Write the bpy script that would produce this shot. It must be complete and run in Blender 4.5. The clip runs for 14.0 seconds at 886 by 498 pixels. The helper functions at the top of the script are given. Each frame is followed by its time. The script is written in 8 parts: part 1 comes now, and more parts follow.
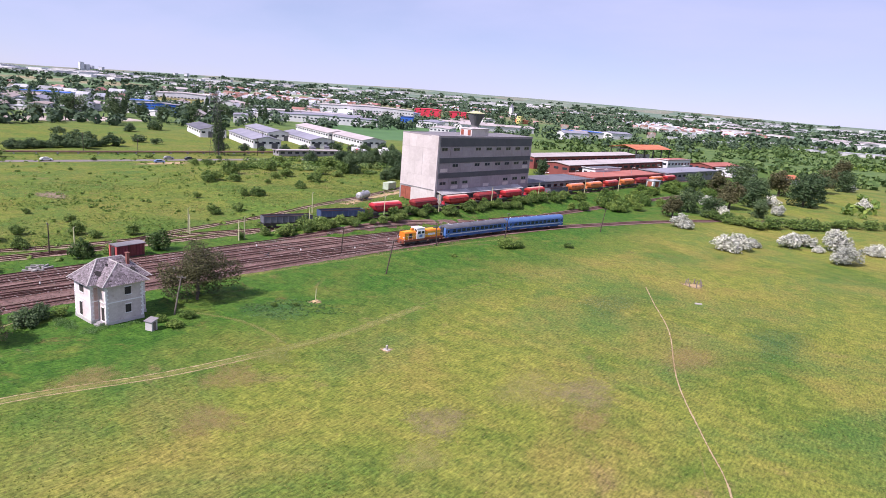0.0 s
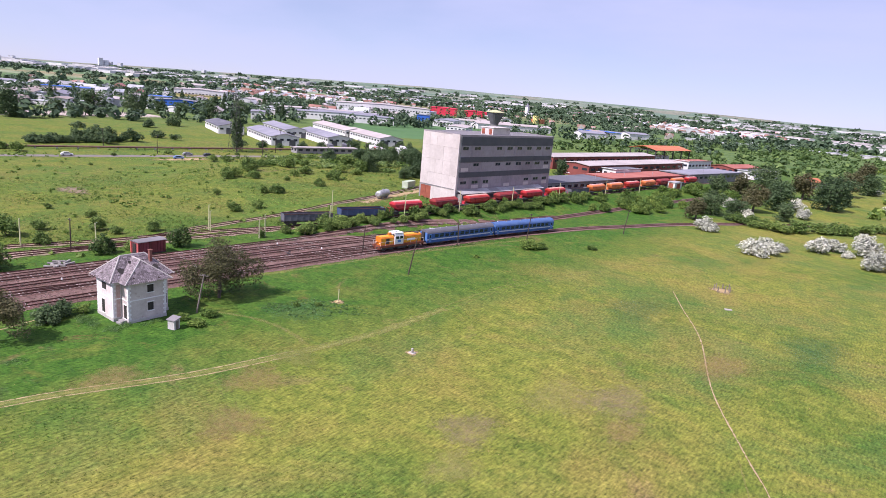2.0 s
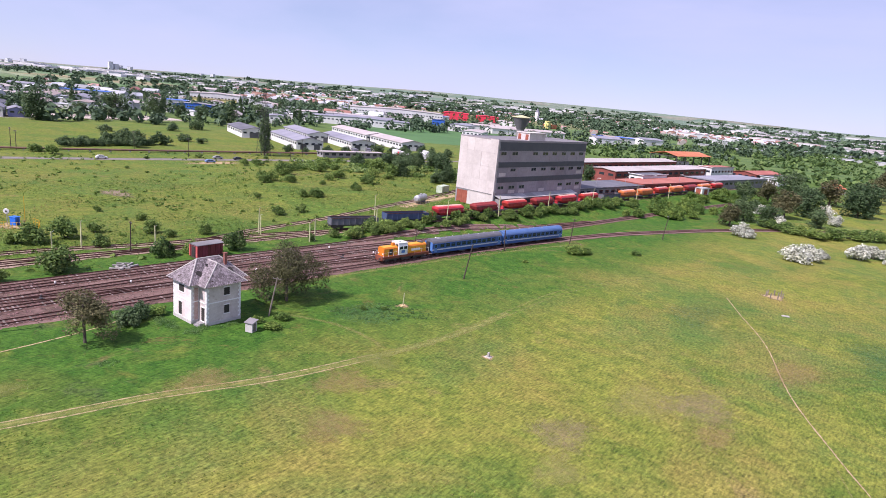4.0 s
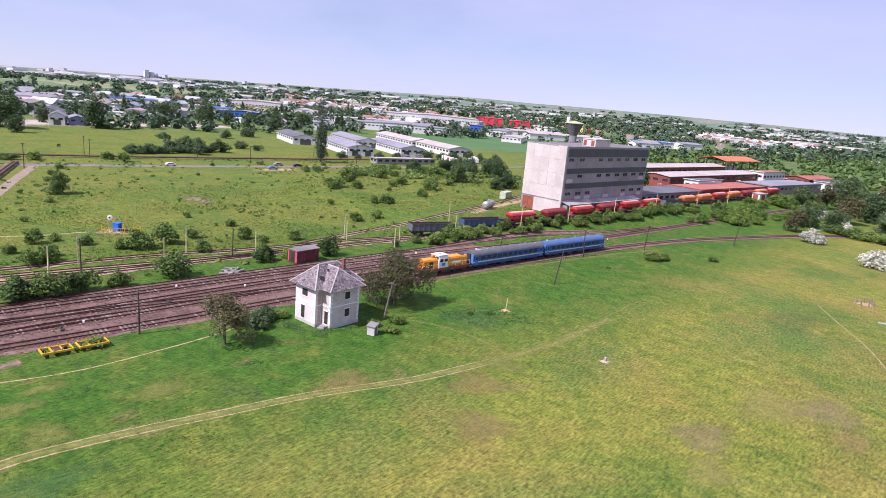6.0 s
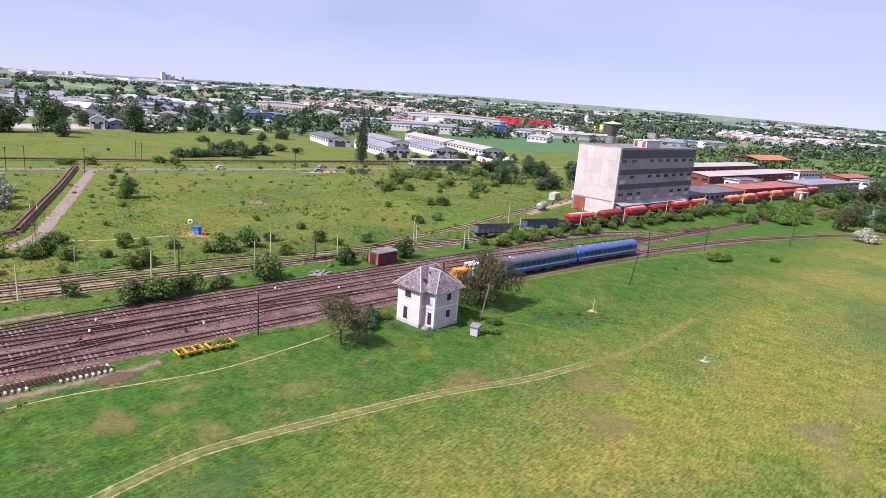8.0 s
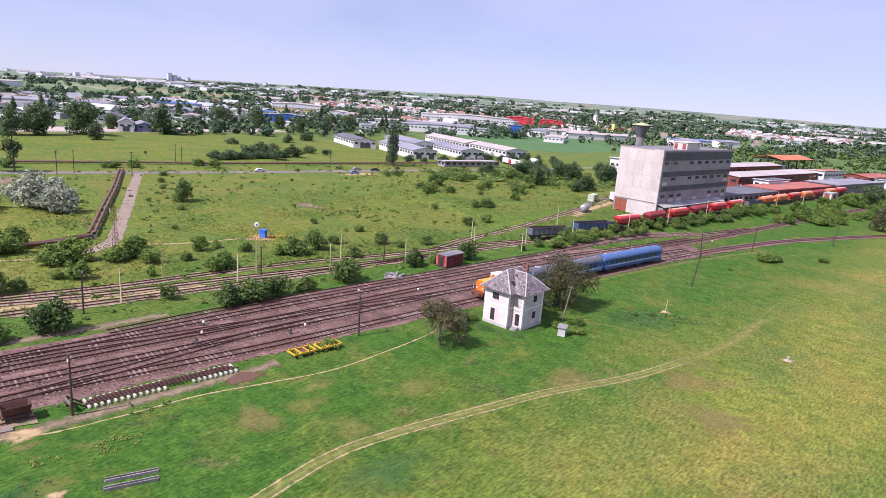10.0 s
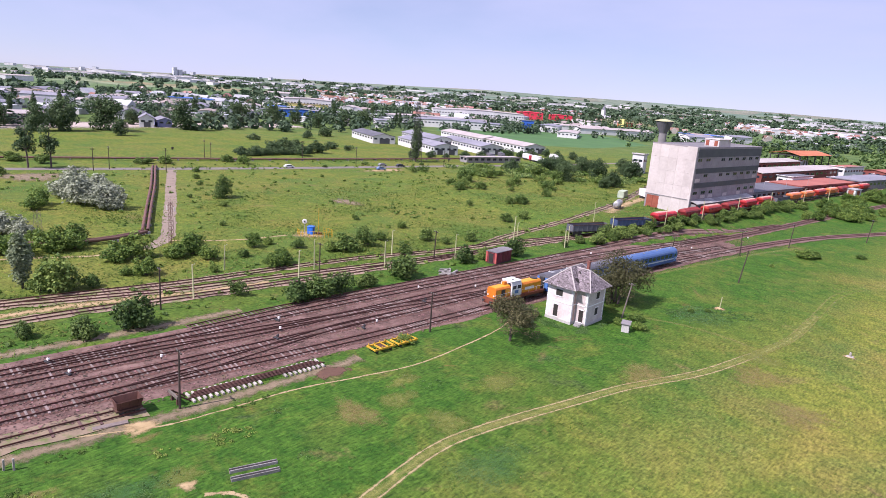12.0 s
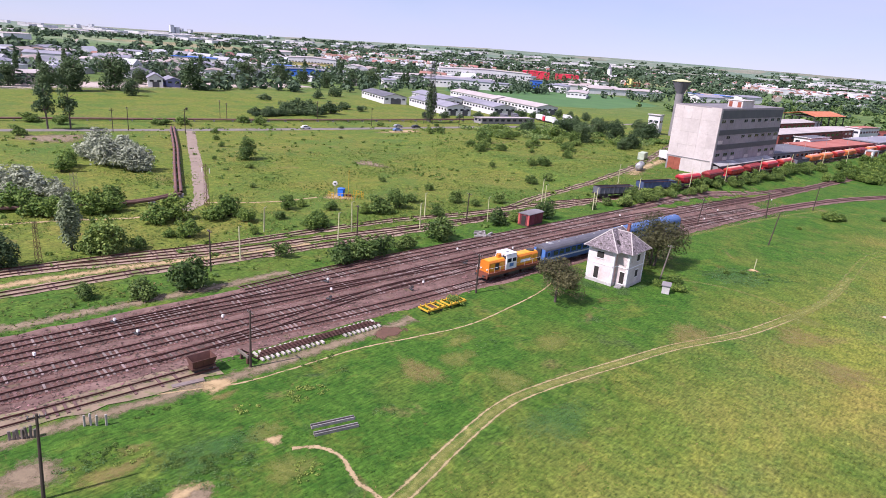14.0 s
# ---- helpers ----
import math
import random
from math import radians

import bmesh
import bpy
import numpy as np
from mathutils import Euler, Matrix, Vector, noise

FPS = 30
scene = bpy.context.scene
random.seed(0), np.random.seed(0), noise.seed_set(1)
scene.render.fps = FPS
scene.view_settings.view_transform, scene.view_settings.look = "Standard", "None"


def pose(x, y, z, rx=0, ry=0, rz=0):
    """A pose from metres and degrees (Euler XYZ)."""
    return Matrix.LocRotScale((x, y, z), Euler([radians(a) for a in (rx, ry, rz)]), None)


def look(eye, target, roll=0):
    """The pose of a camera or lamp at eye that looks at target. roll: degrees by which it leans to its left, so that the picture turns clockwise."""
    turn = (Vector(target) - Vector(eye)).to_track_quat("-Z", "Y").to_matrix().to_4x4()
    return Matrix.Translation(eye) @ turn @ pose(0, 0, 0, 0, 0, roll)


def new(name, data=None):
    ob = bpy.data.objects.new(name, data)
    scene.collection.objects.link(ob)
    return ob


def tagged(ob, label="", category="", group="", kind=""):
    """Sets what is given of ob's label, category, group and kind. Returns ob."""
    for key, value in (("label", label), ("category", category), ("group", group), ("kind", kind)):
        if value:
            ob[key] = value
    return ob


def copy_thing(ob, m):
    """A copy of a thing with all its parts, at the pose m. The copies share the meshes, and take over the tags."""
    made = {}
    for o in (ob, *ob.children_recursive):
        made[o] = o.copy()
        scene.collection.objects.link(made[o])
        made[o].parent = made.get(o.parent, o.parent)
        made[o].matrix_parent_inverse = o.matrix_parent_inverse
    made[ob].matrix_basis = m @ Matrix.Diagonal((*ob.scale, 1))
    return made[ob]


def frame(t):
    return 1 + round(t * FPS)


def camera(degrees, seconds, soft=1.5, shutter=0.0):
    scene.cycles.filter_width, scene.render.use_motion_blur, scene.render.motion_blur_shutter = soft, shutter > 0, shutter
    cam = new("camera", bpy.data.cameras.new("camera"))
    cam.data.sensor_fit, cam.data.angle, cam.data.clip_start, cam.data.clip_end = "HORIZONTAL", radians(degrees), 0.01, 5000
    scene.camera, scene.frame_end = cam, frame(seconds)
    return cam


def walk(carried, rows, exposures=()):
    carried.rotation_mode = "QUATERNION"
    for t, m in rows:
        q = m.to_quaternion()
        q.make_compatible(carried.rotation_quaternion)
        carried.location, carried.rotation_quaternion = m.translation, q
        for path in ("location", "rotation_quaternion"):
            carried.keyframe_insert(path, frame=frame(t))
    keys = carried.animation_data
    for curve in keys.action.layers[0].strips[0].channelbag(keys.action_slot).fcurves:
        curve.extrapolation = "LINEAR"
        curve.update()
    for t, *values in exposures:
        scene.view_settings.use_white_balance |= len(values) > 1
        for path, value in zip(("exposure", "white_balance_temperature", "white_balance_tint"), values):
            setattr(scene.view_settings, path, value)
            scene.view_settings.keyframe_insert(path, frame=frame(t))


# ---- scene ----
cam = camera(69.9, 14.0, soft=0.8)
PATH = [
    (0, (1.416, -0.07, 37.821), (0.225, 1.467, 37.352), 4.7),
    (0.5, (0.995, 0.279, 37.819), (-0.209, 1.804, 37.344), 4.9),
    (1, (0.407, 0.553, 37.754), (-0.813, 2.064, 37.276), 4.9),
    (1.5, (-0.494, 0.635, 37.629), (-1.714, 2.146, 37.153), 5.1),
    (2, (-1.771, 0.306, 37.469), (-2.992, 1.817, 36.993), 5.2),
    (2.5, (-3.404, -0.621, 37.264), (-4.625, 0.89, 36.79), 5.4),
    (3, (-5.313, -2.296, 37.056), (-6.531, -0.781, 36.586), 5.5),
    (5.5, (-16.11, -15.254, 36.267), (-17.397, -13.792, 35.812), 5.1),
    (6, (-18.29, -18.066, 36.236), (-19.589, -16.616, 35.78), 5.0),
    (6.5, (-20.526, -21.014, 36.254), (-21.835, -19.572, 35.797), 4.9),
    (7, (-22.593, -23.901, 36.228), (-23.908, -22.466, 35.772), 4.7),
    (7.5, (-24.601, -26.869, 36.248), (-25.926, -25.442, 35.79), 4.6),
    (8, (-26.608, -29.802, 36.34), (-27.935, -28.379, 35.879), 4.5),
    (10.5, (-36.185, -44.384, 36.862), (-37.521, -42.971, 36.398), 4.3),
    (11, (-37.824, -46.624, 36.924), (-39.159, -45.21, 36.459), 4.4),
    (11.5, (-39.374, -48.676, 36.901), (-40.712, -47.266, 36.433), 4.3),
    (12, (-40.747, -50.444, 36.882), (-42.086, -49.038, 36.401), 4.3),
    (12.5, (-41.98, -52.069, 36.886), (-43.317, -50.67, 36.382), 4.2),
    (13, (-43.078, -53.537, 36.896), (-44.406, -52.14, 36.363), 4.2),
    (13.5, (-44.153, -54.995, 36.871), (-45.472, -53.603, 36.304), 4.3),
    (14, (-45.181, -56.344, 36.817), (-46.492, -54.957, 36.219), 4.4),
]
walk(cam, [(t, look(eye, target, roll)) for t, eye, target, roll in PATH])

# ---- light ----
SUN_WAY = Vector((-0.13, -0.63, 0.765)).normalized()
world = bpy.data.worlds.new("sky")
scene.world = world
world.use_nodes = True
wn = world.node_tree.nodes
sky = wn.new("ShaderNodeTexSky")
sky.sky_type = "NISHITA"
sky.sun_disc = False
sky.sun_elevation = math.asin(SUN_WAY.z)
sky.sun_rotation = math.atan2(SUN_WAY.x, SUN_WAY.y)
sky.air_density, sky.dust_density, sky.ozone_density = 0.75, 0.0, 4.0
wn["Background"].inputs[1].default_value = 0.079
# thin veils of high cloud over the blue
coord = wn.new("ShaderNodeTexCoord")
drawn = wn.new("ShaderNodeMapping")
drawn.inputs["Rotation"].default_value = (0.0, 0.0, 0.5)
drawn.inputs["Scale"].default_value = (1.6, 3.6, 9.0)
veil = wn.new("ShaderNodeTexNoise")
veil.inputs["Scale"].default_value, veil.inputs["Detail"].default_value, veil.inputs["Roughness"].default_value = 0.9, 8, 0.55
thick = wn.new("ShaderNodeMapRange")
thick.inputs[1].default_value, thick.inputs[2].default_value, thick.inputs[3].default_value, thick.inputs[4].default_value = 0.3, 0.75, 0.5, 0.9
blend = wn.new("ShaderNodeMix")
blend.data_type = "RGBA"
blend.inputs[7].default_value = (6.5, 6.9, 9.3, 1)
wl = world.node_tree.links
wl.new(coord.outputs["Generated"], drawn.inputs[0])
wl.new(drawn.outputs[0], veil.inputs["Vector"])
wl.new(veil.outputs[0], thick.inputs[0])
wl.new(thick.outputs[0], blend.inputs[0])
wl.new(sky.outputs[0], blend.inputs[6])
wl.new(blend.outputs[2], wn["Background"].inputs[0])
sun = new("sun", bpy.data.lights.new("sun", "SUN"))
sun.data.energy, sun.data.angle, sun.data.color = 5.0, radians(0.6), (1.0, 0.95, 0.875)
sun.matrix_world = look((0, 0, 200), Vector((0, 0, 200)) - SUN_WAY)
scene.view_settings.exposure = 0.4
scene.view_settings.use_white_balance = True
scene.view_settings.white_balance_temperature, scene.view_settings.white_balance_tint = 6150, 24

# ---- mesh tools ----
R = random.Random(7)


class Shape:
    """Vertices and faces that become one mesh."""

    def __init__(self):
        self.v, self.f = [], []

    def add(self, verts, faces):
        n = len(self.v)
        self.v += [tuple(p) for p in verts]
        self.f += [tuple(n + i for i in face) for face in faces]
        return self

    def box(self, x0, y0, z0, x1, y1, z1, c=0.0, m=None):
        """A block between two corners, its upright and top edges chamfered by c."""
        if c <= 0:
            pts = [(x, y, z) for z in (z0, z1) for x, y in ((x0, y0), (x1, y0), (x1, y1), (x0, y1))]
            fs = [(3, 2, 1, 0), (4, 5, 6, 7), (0, 1, 5, 4), (1, 2, 6, 5), (2, 3, 7, 6), (3, 0, 4, 7)]
        else:
            def ring(a, z):
                return [(x0 + c + a, y0 + a, z), (x1 - c - a, y0 + a, z), (x1 - a, y0 + c + a, z), (x1 - a, y1 - c - a, z),
                        (x1 - c - a, y1 - a, z), (x0 + c + a, y1 - a, z), (x0 + a, y1 - c - a, z), (x0 + a, y0 + c + a, z)]
            pts = ring(0, z0) + ring(0, z1 - c) + ring(c * 0.7, z1)
            fs = [tuple(range(7, -1, -1)), tuple(range(16, 24))]
            fs += [(k * 8 + i, k * 8 + (i + 1) % 8, k * 8 + 8 + (i + 1) % 8, k * 8 + 8 + i) for k in (0, 1) for i in range(8)]
        if m is not None:
            pts = [m @ Vector(p) for p in pts]
        return self.add(pts, fs)

    def rod(self, a, b, r0, r1=None, n=8, caps=True):
        """A round bar from a to b."""
        r1 = r0 if r1 is None else r1
        a, b = Vector(a), Vector(b)
        q = (b - a).to_track_quat("Z", "Y")
        pts = []
        for base, r in ((a, r0), (b, r1)):
            pts += [base + q @ Vector((r * math.cos(6.2832 * i / n), r * math.sin(6.2832 * i / n), 0)) for i in range(n)]
        fs = [(i, (i + 1) % n, n + (i + 1) % n, n + i) for i in range(n)]
        if caps:
            fs += [tuple(range(n - 1, -1, -1)), tuple(range(n, 2 * n))]
        return self.add(pts, fs)

    def extrude(self, outline, y0, y1):
        """An outline in x and z drawn along y, closed at its ends. Anticlockwise when seen from -y."""
        n = len(outline)
        pts = [(x, y, z) for y in (y0, y1) for x, z in outline]
        fs = [tuple(range(n)), tuple(range(2 * n - 1, n - 1, -1))]
        fs += [((i + 1) % n, i, n + i, n + (i + 1) % n) for i in range(n)]
        return self.add(pts, fs)

    def lathe(self, rings, n=12, x=0.0, y=0.0):
        """Rings of (radius, z) about an upright axis."""
        pts = [(x + r * math.cos(6.2832 * i / n), y + r * math.sin(6.2832 * i / n), z) for r, z in rings for i in range(n)]
        fs = [(k * n + i, k * n + (i + 1) % n, k * n + n + (i + 1) % n, k * n + n + i) for k in range(len(rings) - 1) for i in range(n)]
        fs += [tuple(range(n - 1, -1, -1)), tuple(range(len(pts) - n, len(pts)))]
        return self.add(pts, fs)

    def mesh(self, name, smooth=False):
        me = bpy.data.meshes.new(name)
        me.from_pydata(self.v, [], self.f)
        if smooth:
            me.shade_smooth()
        me.update()
        return me


def part(name, shape, material, parent=None, label="", smooth=False):
    """One mesh object of a shape (or of a ready mesh), under a thing or a part."""
    me = shape if isinstance(shape, bpy.types.Mesh) else shape.mesh(name, smooth)
    if not me.materials:
        me.materials.append(material)
    ob = new(name, me)
    ob.parent = parent
    if label:
        ob["label"] = label
    return ob


def thing(name, label, category, m=None, group="", kind=""):
    ob = tagged(new(name), label, category, group, kind)
    ob.empty_display_size = 0.1
    if m is not None:
        ob.matrix_world = Matrix.Translation((0, 0, rise(m.translation.x, m.translation.y))) @ m
    return ob


def setting(name, shape, material, label="", smooth=False):
    ob = part(name, shape, material, None, label, smooth)
    ob["kind"] = "structure"
    return ob


def smooth_line(points, step):
    """A smooth line through points, in even steps: a list of places."""
    p = [Vector((*q, 0)) if len(q) == 2 else Vector(q) for q in points]
    p = [2 * p[0] - p[1]] + p + [2 * p[-1] - p[-2]]
    fine = []
    for i in range(1, len(p) - 2):
        n = max(2, int((p[i + 1] - p[i]).length / 0.5))
        for k in range(n):
            t = k / n
            fine.append(0.5 * (2 * p[i] + (p[i + 1] - p[i - 1]) * t + (2 * p[i - 1] - 5 * p[i] + 4 * p[i + 1] - p[i + 2]) * t * t
                               + (3 * p[i] - p[i - 1] - 3 * p[i + 1] + p[i + 2]) * t ** 3))
    fine.append(p[-2])
    out, left = [fine[0]], step
    for a, b in zip(fine, fine[1:]):
        gap = (b - a).length
        while gap >= left:
            a = a + (b - a) * (left / gap)
            gap -= left
            left = step
            out.append(a.copy())
        left -= gap
    return out


def sideways(line, i):
    d = line[min(i + 1, len(line) - 1)] - line[max(i - 1, 0)]
    return Vector((d.y, -d.x, 0)).normalized()


def strip(line, left, right, z, rough=0.0, rnd=None):
    """A flat ribbon along a line, from left to right of it."""
    s = Shape()
    for i, p in enumerate(line):
        n = sideways(line, i)
        a, b = (left(i) if callable(left) else left), (right(i) if callable(right) else right)
        if rough:
            a += rnd.uniform(-rough, rough)
            b += rnd.uniform(-rough, rough)
        for k in (a, b):
            x, y = p.x + n.x * k, p.y + n.y * k
            s.v.append((x, y, z + rise(x, y)))
    s.f = [(2 * i, 2 * i + 1, 2 * i + 3, 2 * i + 2) for i in range(len(line) - 1)]
    return s


# ---- materials ----
def material(name, low, high, scale=1.0, fine=12.0, rough=0.85, metal=0.0, bump=0.25, rnd=0.0, third=None, spots=0.0, local=False, island=False, leaf=0.0, relief=0.05, own=False):
    """A surface of two colours mixed by a coarse and a fine noise, with a third in spots; rnd: how far each object or island differs."""
    m = bpy.data.materials.new(name)
    m.use_nodes = True
    nt = m.node_tree
    n, ln = nt.nodes, nt.links
    bsdf = n["Principled BSDF"]
    if local:
        place = n.new("ShaderNodeTexCoord").outputs["Object"]
    else:
        place = n.new("ShaderNodeNewGeometry").outputs["Position"]

    def noise_at(sc, detail):
        t = n.new("ShaderNodeTexNoise")
        t.inputs["Scale"].default_value, t.inputs["Detail"].default_value, t.inputs["Roughness"].default_value = sc, detail, 0.65
        ln.new(place, t.inputs["Vector"])
        return t.outputs[0]

    def ramp(value, a, b):
        r = n.new("ShaderNodeMapRange")
        r.inputs[1].default_value, r.inputs[2].default_value = a, b
        ln.new(value, r.inputs[0])
        return r.outputs[0]

    def mix(fac, a, b, kind="MIX"):
        x = n.new("ShaderNodeMix")
        x.data_type, x.blend_type = "RGBA", kind
        for socket, value in ((x.inputs[0], fac), (x.inputs[6], a), (x.inputs[7], b)):
            if isinstance(value, (int, float)):
                socket.default_value = value
            elif isinstance(value, tuple):
                socket.default_value = (*value, 1)
            else:
                ln.new(value, socket)
        return x.outputs[2]

    coarse, small = noise_at(scale, 5), noise_at(fine, 4)
    both = n.new("ShaderNodeMath")
    both.operation = "MULTIPLY_ADD"
    ln.new(small, both.inputs[0])
    both.inputs[1].default_value = 0.45
    ln.new(coarse, both.inputs[2])
    colour = mix(ramp(both.outputs[0], 0.5, 0.95), low, high)
    if third:
        colour = mix(ramp(noise_at(scale * 1.7, 6), 0.62 - spots, 0.75 - spots), colour, third)
    if rnd:
        source = n.new("ShaderNodeNewGeometry").outputs["Random Per Island"] if island else n.new("ShaderNodeObjectInfo").outputs["Random"]
        hsv = n.new("ShaderNodeHueSaturation")
        ln.new(ramp_to(n, ln, source, 1 - rnd, 1 + rnd), hsv.inputs["Value"])
        ln.new(ramp_to(n, ln, source, 0.5 + rnd * 0.05, 0.5 - rnd * 0.05), hsv.inputs["Hue"])
        ln.new(colour, hsv.inputs["Color"])
        colour = hsv.outputs[0]
    if own:
        differ = n.new("ShaderNodeHueSaturation")
        source = n.new("ShaderNodeObjectInfo").outputs["Random"]
        ln.new(ramp_to(n, ln, source, 0.75, 1.2), differ.inputs["Value"])
        ln.new(ramp_to(n, ln, source, 0.512, 0.488), differ.inputs["Hue"])
        ln.new(colour, differ.inputs["Color"])
        colour = differ.outputs[0]
    ln.new(colour, bsdf.inputs["Base Color"])
    bsdf.inputs["Metallic"].default_value = metal
    ln.new(ramp_to(n, ln, small, rough - 0.12, min(1.0, rough + 0.1)), bsdf.inputs["Roughness"])
    if bump:
        b = n.new("ShaderNodeBump")
        b.inputs["Strength"].default_value, b.inputs["Distance"].default_value = bump, relief
        ln.new(both.outputs[0], b.inputs["Height"])
        ln.new(b.outputs[0], bsdf.inputs["Normal"])
    if leaf:
        bsdf.inputs["Specular IOR Level"].default_value = 0.25
        through_leaf = n.new("ShaderNodeBsdfTranslucent")
        ln.new(colour, through_leaf.inputs["Color"])
        blend = n.new("ShaderNodeMixShader")
        blend.inputs[0].default_value = leaf
        ln.new(bsdf.outputs[0], blend.inputs[1])
        ln.new(through_leaf.outputs[0], blend.inputs[2])
        ln.new(blend.outputs[0], n["Material Output"].inputs[0])
    return m


def ramp_to(n, ln, value, a, b):
    r = n.new("ShaderNodeMapRange")
    r.inputs[3].default_value, r.inputs[4].default_value = a, b
    ln.new(value, r.inputs[0])
    return r.outputs[0]


def glass_material(name, colour):
    m = bpy.data.materials.new(name)
    m.use_nodes = True
    b = m.node_tree.nodes["Principled BSDF"]
    b.inputs["Base Color"].default_value = (*colour, 1)
    b.inputs["Roughness"].default_value = 0.08
    b.inputs["Specular IOR Level"].default_value = 0.7
    return m


MAT = {
    "ballast": material("ballast", (0.07, 0.033, 0.026), (0.26, 0.16, 0.135), 0.22, 1.7, bump=0.9, third=(0.125, 0.105, 0.045), spots=0.04, relief=0.08),
    "rail": material("rail", (0.075, 0.033, 0.026), (0.14, 0.062, 0.047), 0.6, 6, 0.6, 0.3),
    "sleeper": material("sleeper", (0.07, 0.04, 0.034), (0.15, 0.092, 0.08), 2, 12, rnd=0.4),
    "sleeper_pale": material("sleeper_pale", (0.32, 0.29, 0.26), (0.50, 0.46, 0.42), 2, 12, rnd=0.25),
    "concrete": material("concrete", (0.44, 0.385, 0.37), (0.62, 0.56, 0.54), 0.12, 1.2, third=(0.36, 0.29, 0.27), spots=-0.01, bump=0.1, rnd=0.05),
    # end-wall concrete again, darkened to put the facade's shade into its colour
    "facade_shade": material("facade_shade", (0.235, 0.205, 0.22), (0.355, 0.315, 0.33), 0.12, 1.2, third=(0.24, 0.19, 0.185), spots=0.0, bump=0.1, rnd=0.08),
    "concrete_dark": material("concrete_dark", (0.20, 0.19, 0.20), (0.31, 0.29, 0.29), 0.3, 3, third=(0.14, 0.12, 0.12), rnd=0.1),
    "band_grey": material("band_grey", (0.05, 0.052, 0.065), (0.085, 0.085, 0.10), 0.3, 3, rough=0.5, rnd=0.1),
    "window_dark": glass_material("window_dark", (0.025, 0.03, 0.045)),
    "rust_door": material("rust_door", (0.22, 0.05, 0.03), (0.34, 0.10, 0.06), 0.5, 5, rough=0.7),
    "tar_roof": material("tar_roof", (0.13, 0.12, 0.13), (0.24, 0.22, 0.23), 0.15, 2, third=(0.33, 0.30, 0.30), spots=-0.05),
    "plaster": material("plaster", (0.56, 0.46, 0.45), (0.76, 0.69, 0.68), 0.45, 3, third=(0.46, 0.29, 0.26), spots=-0.03, local=True),
    "plaster_grey": material("plaster_grey", (0.40, 0.38, 0.37), (0.56, 0.53, 0.51), 0.5, 4, third=(0.33, 0.28, 0.26), local=True),
    "quoin": material("quoin", (0.66, 0.64, 0.66), (0.8, 0.78, 0.78), 1, 8, rnd=0.08),
    "slate": material("slate", (0.12, 0.095, 0.105), (0.29, 0.245, 0.26), 0.9, 4, third=(0.05, 0.04, 0.038), spots=0.05, rnd=0.45, island=True, rough=0.75),
    "brick": material("brick", (0.16, 0.06, 0.045), (0.28, 0.12, 0.09), 2, 10, rnd=0.15),
    "wood_grey": material("wood_grey", (0.12, 0.095, 0.08), (0.24, 0.20, 0.175), 0.8, 9, rnd=0.2),
    "wood_dark": material("wood_dark", (0.035, 0.024, 0.02), (0.08, 0.055, 0.045), 0.8, 9, rnd=0.2),
    "white_paint": material("white_paint", (0.66, 0.64, 0.62), (0.82, 0.80, 0.78), 0.6, 6, rnd=0.08),
    "asphalt": material("asphalt", (0.14, 0.118, 0.11), (0.225, 0.195, 0.18), 0.3, 4, third=(0.27, 0.22, 0.17)),
    "dirt": material("dirt", (0.17, 0.125, 0.085), (0.30, 0.225, 0.15), 0.4, 5, bump=0.5, third=(0.13, 0.16, 0.045), spots=0.10),
    "sand": material("sand", (0.42, 0.28, 0.13), (0.62, 0.44, 0.24), 0.6, 6, bump=0.5, third=(0.25, 0.25, 0.09), spots=-0.03),
    "rust": material("rust", (0.055, 0.022, 0.017), (0.125, 0.055, 0.04), 0.5, 5, rough=0.8, rnd=0.15),
    "steel_dark": material("steel_dark", (0.03, 0.03, 0.033), (0.075, 0.07, 0.07), 1.2, 8, rough=0.6, metal=0.2, local=True),
    "steel": material("steel", (0.28, 0.28, 0.29), (0.45, 0.45, 0.46), 1.5, 8, rough=0.5, metal=0.4),
}

